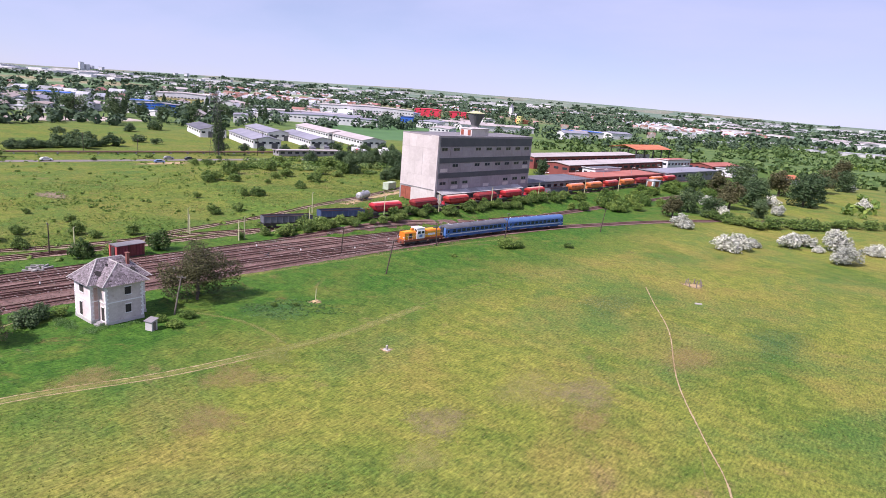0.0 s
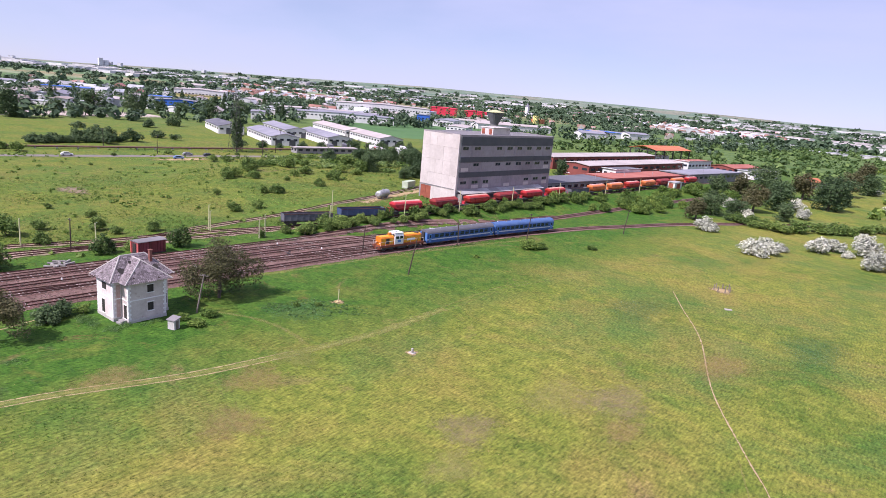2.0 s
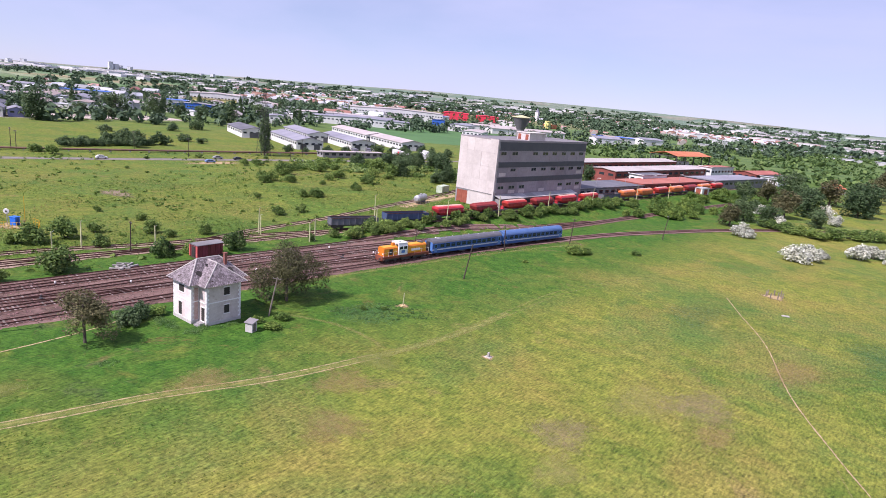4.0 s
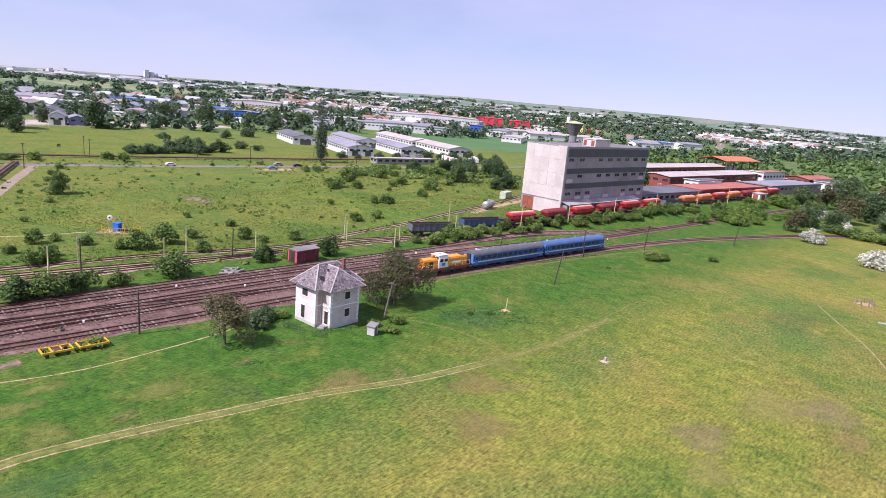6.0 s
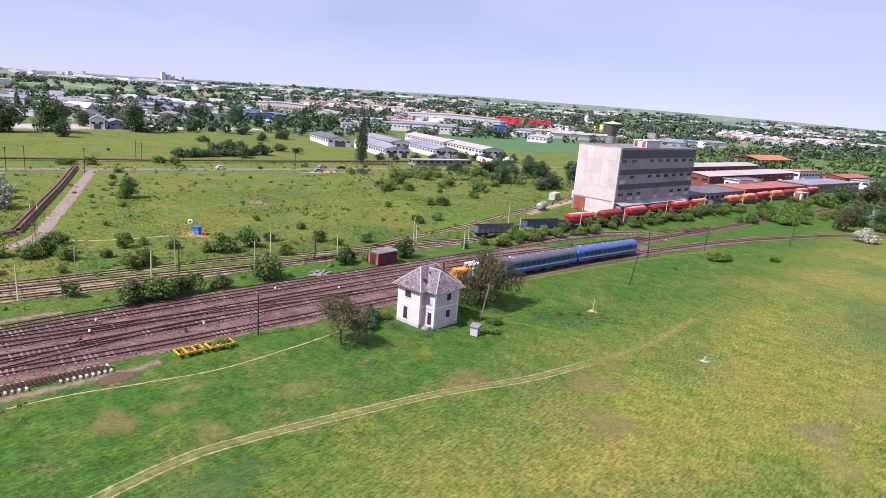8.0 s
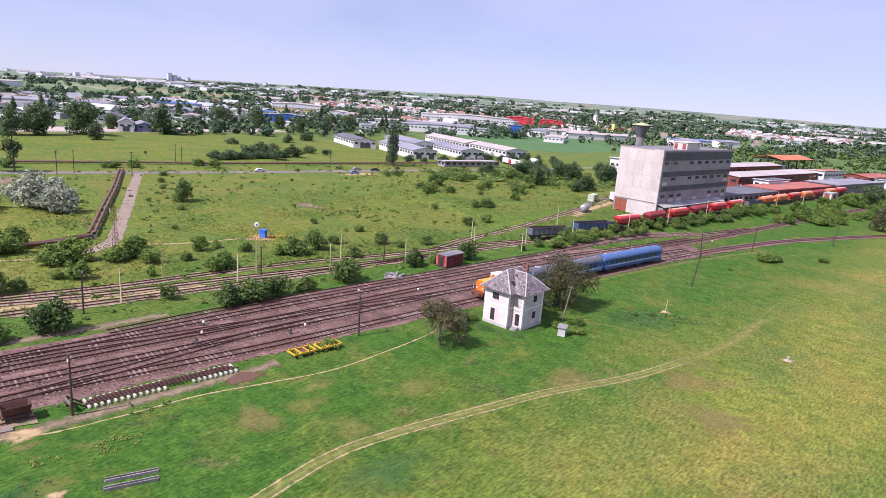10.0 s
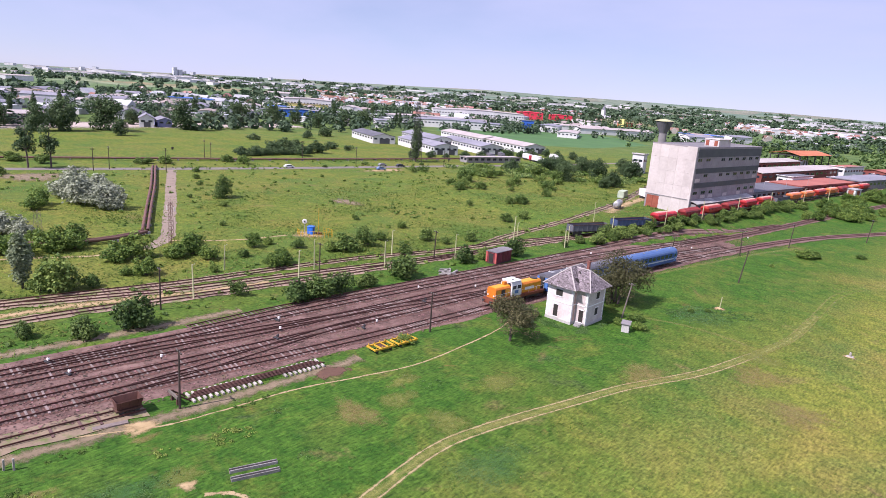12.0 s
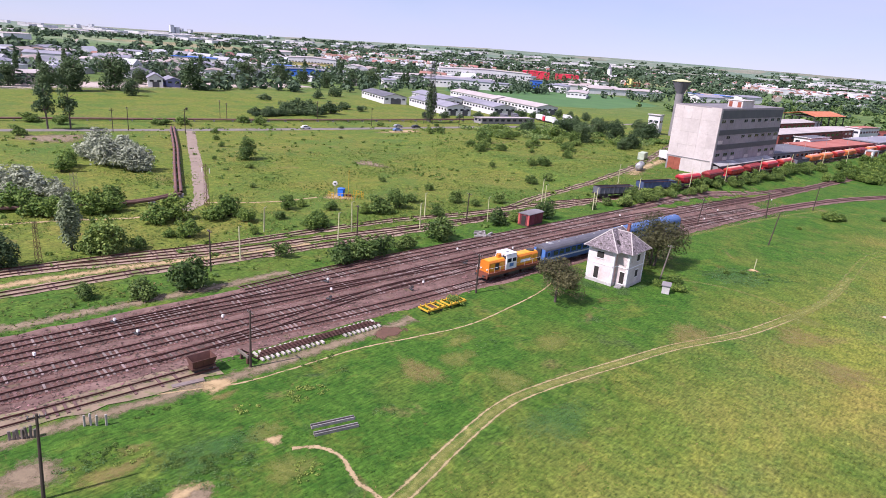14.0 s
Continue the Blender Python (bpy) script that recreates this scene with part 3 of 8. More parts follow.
# ---- silo building ----
def build_silo():
    b = thing("warehouse_building", "tall grey concrete warehouse with dark window bands beside the sidings", "building", pose(-129.4, 161.7, 0, 0, 0, -2.8))
    W, L, H = 16.3, 54.3, 22.7
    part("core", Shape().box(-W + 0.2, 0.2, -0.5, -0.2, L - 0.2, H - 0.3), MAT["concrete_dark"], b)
    rnd = random.Random(11)
    # end wall of precast panels
    cols, rows = 5, 5
    pw, ph = W / cols, H / rows
    panel = Shape().box(0.012, 0, 0.012, pw - 0.012, 0.22, ph - 0.012).mesh("panel")
    panel.materials.append(MAT["concrete"])
    for end in (0, 1):
        for i in range(cols):
            for k in range(rows):
                if end == 0 and i == 0 and k == 0:
                    continue
                ob = part("panel", panel, MAT["concrete"], b)
                ob.location = (-W + i * pw, (-0.02 + rnd.uniform(-0.03, 0.03)) if end == 0 else L - 0.2, k * ph)
    part("gate", Shape().box(-W + 0.6, -0.03, 0, -W + 2.9, 0.2, 4.4).box(-W + 2.98, -0.03, 0, -W + 5.3, 0.2, 4.4), MAT["rust_door"], b, "rust-red steel gate leaves")
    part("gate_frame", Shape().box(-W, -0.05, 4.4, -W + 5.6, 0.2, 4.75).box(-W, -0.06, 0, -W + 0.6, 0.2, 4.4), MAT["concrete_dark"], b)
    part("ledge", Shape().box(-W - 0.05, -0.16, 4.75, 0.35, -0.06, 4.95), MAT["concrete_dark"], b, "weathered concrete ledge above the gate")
    # long facade: dark bands, shade-darkened grey walls with one long window to a bay
    for z0, z1 in ((19.2, 22.0), (13.7, 15.4), (8.7, 10.4)):
        part("dark_band", Shape().box(-0.3, 0.6, z0, 0.14, L - 0.3, z1, 0.03), MAT["band_grey"], b, "dark grey corrugated cladding band")
        part("dark_band", Shape().box(-W - 0.12, 0.6, z0, -W + 0.3, L - 0.3, z1, 0.03), MAT["band_grey"], b)
    bays = 9
    step = (L - 0.9) / bays
    for z0, z1, zw in ((15.4, 19.2, 17.8), (10.4, 13.7, 12.35), (5.0, 8.7, 6.5), (0, 5.0, None)):
        for i in range(bays):
            y0 = 0.6 + i * step
            part("wall_panel", Shape().box(-0.3, y0, z0 + 0.03, 0.02 + rnd.uniform(0, 0.03), y0 + step - 0.07, z1 - 0.03), MAT["facade_shade"], b)
            if zw is None:
                continue
            a, c = y0 + 1.5, y0 + 1.5 + rnd.choice((2.7, 3.0, 3.0))
            w = part("window", Shape().box(-0.2, a, zw, 0.045, c, zw + 0.95), MAT["window_dark"], b)
            part("window_frame", Shape().box(0.0, a - 0.1, zw - 0.16, 0.12, c + 0.1, zw).box(0.0, (a + c) / 2 - 0.05, zw, 0.08, (a + c) / 2 + 0.05, zw + 0.95), MAT["facade_shade"], w)
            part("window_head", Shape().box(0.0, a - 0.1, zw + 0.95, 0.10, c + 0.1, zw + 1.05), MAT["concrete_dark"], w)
            if rnd.random() < 0.22:
                part("pale_patch", Shape().box(0.0, a - 0.2, zw - 1.6, 0.062, c + 0.4, zw - 0.45), MAT["concrete"], b, "paler patch of mended plaster")
    part("corner_pier", Shape().box(-0.35, -0.25, 0, 0.3, 0.55, H - 0.1, 0.04), MAT["concrete"], b)
    part("parapet", Shape().box(-0.3, 0, 22.0, 0.2, L, H, 0.03).box(-W, 0, 22.0, -W + 0.3, L, H).box(-W, -0.04, H - 0.3, 0.1, 0.3, H + 0.12).box(-W, L - 0.3, 22, 0, L, H), MAT["facade_shade"], b)
    part("roof", Shape().box(-W + 0.3, 0.3, H - 0.32, -0.3, L - 0.3, H - 0.12), MAT["tar_roof"], b, "weathered tar roof")
    hut = part("roof_hut", Shape().box(-6.2, 18, H - 0.2, -1.0, 27.5, H + 2.3).box(-6.4, 17.8, H + 2.3, -0.8, 27.7, H + 2.55, 0.05), MAT["concrete"], b, "small concrete lift hut on the roof")
    for x in (-5.8, -2.7):
        part("hut_door", Shape().box(x, 17.9, H + 0.1, x + 1.2, 18.02, H + 1.9), MAT["rust_door"], hut)
    part("drain_pipe", Shape().rod((0.34, 0.75, 0.2), (0.34, 0.75, 22.3), 0.09), MAT["steel"], b)
    # low loading annex along the facade
    a = thing("loading_annex", "low grey loading annex with patched sheet roof along the warehouse", "building", pose(-129.4, 161.7, 0, 0, 0, -2.8))
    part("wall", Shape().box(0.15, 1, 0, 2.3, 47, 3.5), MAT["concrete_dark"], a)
    for i in range(9):
        ya, yb = 0.6 + i * 5.2, 5.76 + i * 5.2
        part("roof_sheet", Shape().add([(0.1, ya, 4.7), (3.0, ya, 3.8), (3.0, yb, 3.8), (0.1, yb, 4.7), (0.1, ya, 4.55), (3.0, ya, 3.65), (3.0, yb, 3.65), (0.1, yb, 4.55)], [(0, 1, 2, 3), (7, 6, 5, 4), (0, 4, 5, 1), (1, 5, 6, 2), (2, 6, 7, 3), (3, 7, 4, 0)]), MAT["sheet_roof"], a)
    for i in range(7):
        part("gate", Shape().box(2.25, 3 + i * 6, 0.2, 2.38, 6 + i * 6, 3.0), MAT["band_grey"], a)


MAT["sheet_roof"] = material("sheet_roof", (0.30, 0.29, 0.30), (0.50, 0.48, 0.48), 0.3, 2, rough=0.55, third=(0.24, 0.14, 0.11), spots=-0.04, rnd=0.3)
build_silo()


# ---- signal house ----
def slate_rows(s, corners, rnd):
    """Courses of slates on a slope given by low-left, low-right, top-right, top-left; each course a thin lapped strip, broken into slates."""
    a, b, c, d = (Vector(p) for p in corners)
    up = ((c + d) / 2 - (a + b) / 2).length
    n = max(2, int(up / 0.24))
    nor = (b - a).cross(d - a).normalized()
    for i in range(n):
        t0, t1 = i / n, (i + 1.25) / n
        t1 = min(t1, 1)
        l0, r0, l1, r1 = a.lerp(d, t0), b.lerp(c, t0), a.lerp(d, t1), b.lerp(c, t1)
        m = max(1, int((r0 - l0).length / 0.3))
        for k in range(m):
            if rnd.random() < 0.012:
                continue
            lift = rnd.uniform(0.03, 0.06)
            u0, u1 = k / m + 0.003, (k + 1) / m - 0.003
            q = [l0.lerp(r0, u0) + nor * lift, l0.lerp(r0, u1) + nor * lift, l1.lerp(r1, u1) + nor * 0.012, l1.lerp(r1, u0) + nor * 0.012]
            s.add(q + [q[0] - nor * 0.025, q[1] - nor * 0.025], [(0, 1, 2, 3), (4, 5, 1, 0)])


def build_house():
    h = thing("signal_house", "derelict two-storey plastered railway house with broken slate hip roof", "house", pose(-96.4, 42.9, 0, 0, 0, 2))
    rnd = random.Random(21)
    blocks = ((-3.6, -4.0, 1.4, 4.5), (1.4, -2.8, 3.55, 3.0))
    for n, (x0, y0, x1, y1) in enumerate(blocks):
        lift = 0.004 * n
        part("wall", Shape().box(x0, y0, 0.5, x1, y1, 6.2), MAT["plaster"] if n == 0 else MAT["plaster_bay_shade"], h)
        part("plinth", Shape().box(x0 - 0.08, y0 - 0.08, 0, x1 + 0.08, y1 + 0.08, 0.5 + lift, 0.03), MAT["plaster_grey"], h)
        part("string_course", Shape().box(x0 - 0.05, y0 - 0.05, 3.4 + lift, x1 + 0.05, y1 + 0.05, 3.56 + lift), MAT["quoin"], h)
        part("cornice", Shape().box(x0 - 0.12, y0 - 0.12, 6.0 + lift, x1 + 0.12, y1 + 0.12, 6.25 + lift), MAT["quoin"], h)
    stone = Shape().box(-0.05, -0.05, 0, 0.42, 0.42, 0.3, 0.02).mesh("quoin")
    for cx, cy, sx, sy in ((1.4, -4.0, -1, 1), (3.55, -2.8, -1, 1), (3.55, 3.0, -1, -1), (-3.6, -4.0, 1, 1)):
        for k in range(16):
            ob = part("quoin", stone, MAT["quoin"], h)
            ob.location = (cx, cy, 0.55 + k * 0.34)
            ob.scale = (sx * (1.0 if k % 2 else 0.62), sy * (0.62 if k % 2 else 1.0), 1)
    # openings: near-black blocks painted as unlit rooms, with sill and lintel
    def opening(x, y, z, w, tall, side, door=False):
        """side: the wall's outward direction, x or -y."""
        name = "door" if door else "window"
        s, f, top = Shape(), Shape(), Shape()
        if side == "x":
            s.box(x - 0.3, y - w / 2, z, x + 0.03, y + w / 2, z + tall)
            f.box(x, y - w / 2 - 0.12, z - 0.12, x + 0.09, y + w / 2 + 0.12, z)
            top.box(x, y - w / 2 - 0.12, z + tall, x + 0.08, y + w / 2 + 0.12, z + tall + 0.14)
        else:
            s.box(x - w / 2, y - 0.03, z, x + w / 2, y + 0.3, z + tall)
            f.box(x - w / 2 - 0.12, y - 0.09, z - 0.12, x + w / 2 + 0.12, y, z)
            top.box(x - w / 2 - 0.12, y - 0.08, z + tall, x + w / 2 + 0.12, y, z + tall + 0.14)
        w = part(name, s, MAT["void_shade"], h, "broken opening without glass, its dark inside painted near-black")
        part("sill", f, MAT["quoin"], w)
        part("lintel", top, MAT["quoin"], w)
    opening(3.55, 0.6, 1.5, 0.85, 1.3, "x")
    opening(3.55, 0.6, 4.4, 0.95, 1.2, "x")
    opening(2.6, -2.8, 0.6, 0.8, 2.1, "-y", True)
    opening(-1.7, -4.0, 0.75, 0.85, 2.1, "-y", True)
    opening(-1.3, -4.0, 4.5, 1.3, 1.15, "-y")
    opening(1.4, 3.9, 1.3, 0.8, 1.6, "x")
    part("patch", Shape().box(1.40, -3.5, 0.6, 1.43, -2.95, 5.6), MAT["pink_plaster"], h, "bare pinkish brick and mortar")
    # roof
    z, o = 6.25, 0.75
    x0, y0, x1, y1 = -3.6 - o, -4.0 - o, 1.4 + o, 4.5 + o
    xm, t = (x0 + x1) / 2, 9.3
    ya, yb = y0 + 3.1, y1 - 3.1
    deck, slates = Shape(), Shape()
    deck.add([(x0, y0, z), (x1, y0, z), (x1, y1, z), (x0, y1, z), (xm, ya, t), (xm, yb, t)], [(0, 1, 4), (1, 2, 5, 4), (2, 3, 5), (3, 0, 4, 5), (3, 2, 1, 0)])
    slate_rows(slates, [(x0, y0, z), (x1, y0, z), (xm, ya, t), (xm, ya, t)], rnd)
    slate_rows(slates, [(x1, y0, z), (x1, y1, z), (xm, yb, t), (xm, ya, t)], rnd)
    slate_rows(slates, [(x1, y1, z), (x0, y1, z), (xm, yb, t), (xm, yb, t)], rnd)
    slate_rows(slates, [(x0, y1, z), (x0, y0, z), (xm, ya, t), (xm, yb, t)], rnd)
    bx, b0, b1 = 3.55 + o, -2.8 - o, 3.0 + o
    bm, bt = (b0 + b1) / 2, 9.05
    xr = bx - 2.6
    deck.add([(xm, b0, z), (bx, b0, z), (bx, b1, z), (xm, b1, z), (xr, bm, bt), (xm, bm, bt)], [(0, 1, 4, 5), (1, 2, 4), (2, 3, 5, 4), (3, 2, 1, 0)])
    slate_rows(slates, [(x1 - 0.9, b0, z), (bx, b0, z), (xr, bm, bt), (xm, bm, bt)], rnd)
    slate_rows(slates, [(bx, b0, z), (bx, b1, z), (xr, bm, bt), (xr, bm, bt)], rnd)
    slate_rows(slates, [(bx, b1, z), (x1 - 0.9, b1, z), (xm, bm, bt), (xr, bm, bt)], rnd)
    roof = part("roof", deck, MAT["wood_dark"], h)
    part("slate_cover", slates, MAT["slate"], roof)["kind"] = "stuff"
    ridge = Shape()
    for a, b in (((xm, ya, t), (xm, yb, t)), ((xr, bm, bt), (xm, bm, bt)), ((x1, y0, z), (xm, ya, t)), ((x0, y0, z), (xm, ya, t)), ((bx, b0, z), (xr, bm, bt)), ((bx, b1, z), (xr, bm, bt)), ((x1, y1, z), (xm, yb, t))):
        ridge.rod(a, b, 0.11, n=6)
    part("ridge_tiles", ridge, MAT["ridge"], roof, "pale mortared ridge tiles")
    # flat near-black sheets over the slates, painted as the dark of holes
    for hx, hy, hz, r in ((0.9, -2.5, 7.35, 0.5), (1.3, 2.6, 7.3, 0.5), (0.4, -0.9, 8.3, 0.32)):
        hole = Shape().add([(hx + r * rnd.uniform(0.6, 1.2) * math.cos(k), hy + r * rnd.uniform(0.6, 1.2) * math.sin(k), hz + 0.22 - 0.75 * r * math.cos(k)) for k in range(6)], [tuple(range(6))])
        part("roof_hole", hole, MAT["void_shade"], roof, "hole with missing slates, its dark painted on a flat sheet")
    ch = part("chimney", Shape().box(-0.22, 2.3, 7.6, 0.25, 2.75, 10.0, 0.03).box(-0.28, 2.24, 9.85, 0.31, 2.81, 9.97), MAT["brick"], roof)
    part("steps", Shape().box(2.0, -3.6, 0, 3.2, -2.9, 0.45).box(2.0, -4.0, 0, 3.2, -3.6, 0.22), MAT["concrete_dark"], h)


# near-black colour standing for the shade inside openings and holes
MAT["void_shade"] = material("void_shade", (0.02, 0.017, 0.016), (0.04, 0.034, 0.03), 1, 6)
# bay plaster painted darker for its shaded side, with brownish peeled patches
MAT["plaster_bay_shade"] = material("plaster_bay_shade", (0.42, 0.355, 0.345), (0.62, 0.55, 0.535), 0.5, 3, third=(0.36, 0.26, 0.23), spots=0.02, local=True)
MAT["ridge"] = material("ridge", (0.34, 0.31, 0.29), (0.5, 0.46, 0.44), 1, 6)
MAT["pink_plaster"] = material("pink_plaster", (0.42, 0.27, 0.24), (0.6, 0.44, 0.40), 1, 5)
build_house()

# ---- plants ----
def leaf_material(name, low, high, rnd=0.45, leaf=0.28, own=True):
    return material(name, low, high, 0.4, 3.0, rough=0.65, bump=0, rnd=rnd, island=True, leaf=leaf, own=own)


MAT.update({
    "leaf_green": leaf_material("leaf_green", (0.085, 0.15, 0.032), (0.195, 0.285, 0.07)),
    "leaf_bright": leaf_material("leaf_bright", (0.085, 0.155, 0.028), (0.17, 0.26, 0.055)),
    "leaf_deep": leaf_material("leaf_deep", (0.050, 0.098, 0.024), (0.135, 0.21, 0.052)),
    "leaf_dark": leaf_material("leaf_dark", (0.052, 0.095, 0.04), (0.115, 0.175, 0.072)),
    # far leaves darkened towards blue-green, the distance haze mixed into their colour
    "leaf_far_haze": leaf_material("leaf_far_haze", (0.038, 0.075, 0.042), (0.10, 0.15, 0.078), 0.5, 0.15, False),
    "leaf_scrub": leaf_material("leaf_scrub", (0.085, 0.15, 0.04), (0.19, 0.275, 0.085), 0.45),
    "leaf_brown": leaf_material("leaf_brown", (0.062, 0.066, 0.03), (0.15, 0.145, 0.062)),
    "leaf_silver": leaf_material("leaf_silver", (0.19, 0.22, 0.14), (0.43, 0.46, 0.35)),
    "leaf_blossom": leaf_material("leaf_blossom", (0.40, 0.42, 0.32), (0.74, 0.73, 0.65)),
    "leaf_pale": leaf_material("leaf_pale", (0.12, 0.165, 0.085), (0.25, 0.30, 0.18)),
    "bark": material("bark", (0.055, 0.042, 0.035), (0.13, 0.10, 0.085), 2, 12, bump=0.5),
})


def leaves(blobs, count, size, seed, low=-0.55):
    """Small leaf sprays over and inside rounded masses: one quad each, turned at random and bent outwards."""
    rg = np.random.default_rng(seed)
    blobs = np.array(blobs, float)
    share = blobs[:, 3] ** 2 / (blobs[:, 3] ** 2).sum()
    pick = rg.choice(len(blobs), count, p=share)
    way = rg.normal(size=(count, 3))
    way /= np.linalg.norm(way, axis=1)[:, None]
    way[:, 2] = np.where(way[:, 2] < low, -way[:, 2], way[:, 2])
    reach = blobs[pick, 3] * (0.55 + 0.55 * rg.random(count) ** 0.6) * (1 + 0.18 * np.sin(way[:, 0] * 5 + pick) * np.cos(way[:, 1] * 4))
    flat = blobs[pick, 4] if blobs.shape[1] > 4 else np.ones(count)
    mid = blobs[pick, :3] + way * reach[:, None] * np.stack([np.ones(count), np.ones(count), flat], 1)
    mid[:, 2] = np.maximum(mid[:, 2], 0.08)
    nor = way + 0.7 * rg.normal(size=(count, 3)) + np.array([0, 0, 0.75])
    nor /= np.linalg.norm(nor, axis=1)[:, None]
    a = np.cross(nor, rg.normal(size=(count, 3)))
    a /= np.linalg.norm(a, axis=1)[:, None]
    b = np.cross(nor, a)
    s = size * (0.55 + 0.9 * rg.random(count))[:, None]
    q = np.stack([mid - a * s * 0.5, mid - b * s * 0.33 + nor * s * 0.12, mid + a * s * 0.55, mid + b * s * 0.33 + nor * s * 0.05], 1).reshape(-1, 3)
    return q


def limbs(s, base, top, r, rnd, count, spread):
    s.rod(base, top, r, r * 0.45, 7)
    b, t = Vector(base), Vector(top)
    for k in range(count):
        p = b.lerp(t, rnd.uniform(0.35, 0.95))
        a = rnd.uniform(0, 6.28)
        tip = p + Vector((math.cos(a) * spread, math.sin(a) * spread, spread * rnd.uniform(0.4, 1.1))) * rnd.uniform(0.6, 1.1)
        s.rod(p, tip, r * 0.4, r * 0.1, 5)


def make_plant(kind, name, label, leaf, seed, group=""):
    """A plant one metre wide where kind is a shrub, else of its own true size; with a trunk or stems and a crown."""
    rnd = random.Random(seed)
    t = thing(name, label, "shrub" if kind == "shrub" else "tree", group=group)
    s = Shape()
    if kind == "shrub":     # 4 m across
        blobs = [(rnd.uniform(-1.1, 1.1), rnd.uniform(-1.1, 1.1), rnd.uniform(0.7, 1.5), rnd.uniform(0.6, 1.05), 0.95) for _ in range(7)] + [(rnd.uniform(-1.5, 1.5), rnd.uniform(-1.5, 1.5), rnd.uniform(0.4, 2.4), rnd.uniform(0.3, 0.6), 1.1) for _ in range(9)] + [(0, 0, 1.4, 1.1, 1.0), (0.3, 0.2, 2.4, 0.6, 1)]
        count, size, low = 1900, 0.29, -0.75
        for k in range(6):
            a = rnd.uniform(0, 6.28)
            s.rod((0.1 * math.cos(a), 0.1 * math.sin(a), 0), (1.1 * math.cos(a), 1.1 * math.sin(a), rnd.uniform(1.2, 2.2)), 0.05, 0.015, 5)
    elif kind == "poplar":  # 20 m tall
        blobs = [(rnd.uniform(-0.5, 0.5), rnd.uniform(-0.5, 0.5), 2.2 + k * 1.45, 2.3 * math.sin(math.pi * (0.16 + 0.80 * k / 12)) * rnd.uniform(0.8, 1.1) + 0.35, 1.15) for k in range(13)]
        count, size, low = 2300, 0.75, -0.8
        limbs(s, (0, 0, 0), (0, 0, 17), 0.35, rnd, 9, 1.8)
    elif kind == "slim":    # 13 m, bare stem and ragged crown
        blobs = [(rnd.uniform(-1.8, 1.8), rnd.uniform(-1.8, 1.8), rnd.uniform(4.5, 12), rnd.uniform(0.8, 1.5), 1.1) for _ in range(13)]
        count, size, low = 1300, 0.6, -0.8
        limbs(s, (0, 0, 0), (0.3, 0.1, 11), 0.28, rnd, 12, 2.2)
    elif kind == "round":   # 12 m tall
        blobs = [(rnd.uniform(-3.4, 3.4), rnd.uniform(-3.4, 3.4), rnd.uniform(0.9, 8.6), rnd.uniform(1.1, 2.4), 0.95) for _ in range(24)] + [(0, 0, 5.6, 3.3, 1), (0.6, -0.4, 9.2, 2.0, 1), (-1.2, 1.0, 10.4, 1.2, 1)]
        count, size, low = 4200, 0.60, -0.85
        limbs(s, (0, 0, 0), (0.2, 0, 7.5), 0.42, rnd, 10, 3.2)
    elif kind == "wild":    # 9.5 m tall, 11 m wide, broad and ragged
        blobs = [(rnd.uniform(-4.0, 4.0), rnd.uniform(-3.6, 3.6), rnd.uniform(1.6, 6.6), rnd.uniform(1.0, 1.9), 0.9) for _ in range(24)] + [(-1.6, -1.4, 5.6, 2.3, 1), (1.5, 1.6, 5.8, 2.2, 1), (0.2, 0, 7.6, 1.5, 1)]
        count, size, low = 13000, 0.24, -0.8
        for a in ((0, 0), (1.4, 1.2), (-1.5, -1.1)):
            limbs(s, (a[0] * 0.6, a[1] * 0.6, 0), (a[0] * 1.3, a[1] * 1.3, 6.6), 0.22, rnd, 9, 2.4)
    else:                   # small, 6.5 m tall on one stem
        blobs = [(rnd.uniform(-1.9, 1.9), rnd.uniform(-1.9, 1.9), rnd.uniform(1.1, 5.2), rnd.uniform(0.7, 1.3), 0.95) for _ in range(22)] + [(0, 0, 3.8, 1.9, 1), (0, 0.2, 5.6, 0.9, 1)]
        count, size, low = 7000, 0.20, -0.85
        limbs(s, (0, 0, 0), (0.1, 0.1, 4.6), 0.17, rnd, 10, 1.7)
    part("stem" if kind == "shrub" else "trunk", s, MAT["bark"], t)
    me = quads_mesh("crown", leaves(blobs, count, size, seed, low))
    part("crown", me, MAT[leaf], t)
    return t


PLANTS = {}


def plant(kind, name, label, leaf, x, y, size, tall=1.0, variant=0, group=""):
    """Sets a copy of a plant; size scales it."""
    key = (kind, leaf, variant % 3)
    rot = R.uniform(0, 360)
    m = pose(x, y, rise(x, y), 0, 0, rot)
    if key not in PLANTS:
        ob = make_plant(kind, name, label, leaf, 40 + variant % 3 * 13 + len(leaf) + len(kind), group)
        PLANTS[key] = ob
        ob.matrix_world = m
    else:
        ob = copy_thing(PLANTS[key], m)
        ob.name = name
        tagged(ob, label, group=group)
    ob.scale = (size, size, size * tall)
    return ob


def shrubs(rows, leaf, label, group, tall=1.0, widen=1.0):
    for k, (x, y, w) in enumerate(rows):
        plant("shrub", "shrub", label, leaf, x, y, w / 3.9 * widen, tall * R.uniform(0.85, 1.15), k, group)


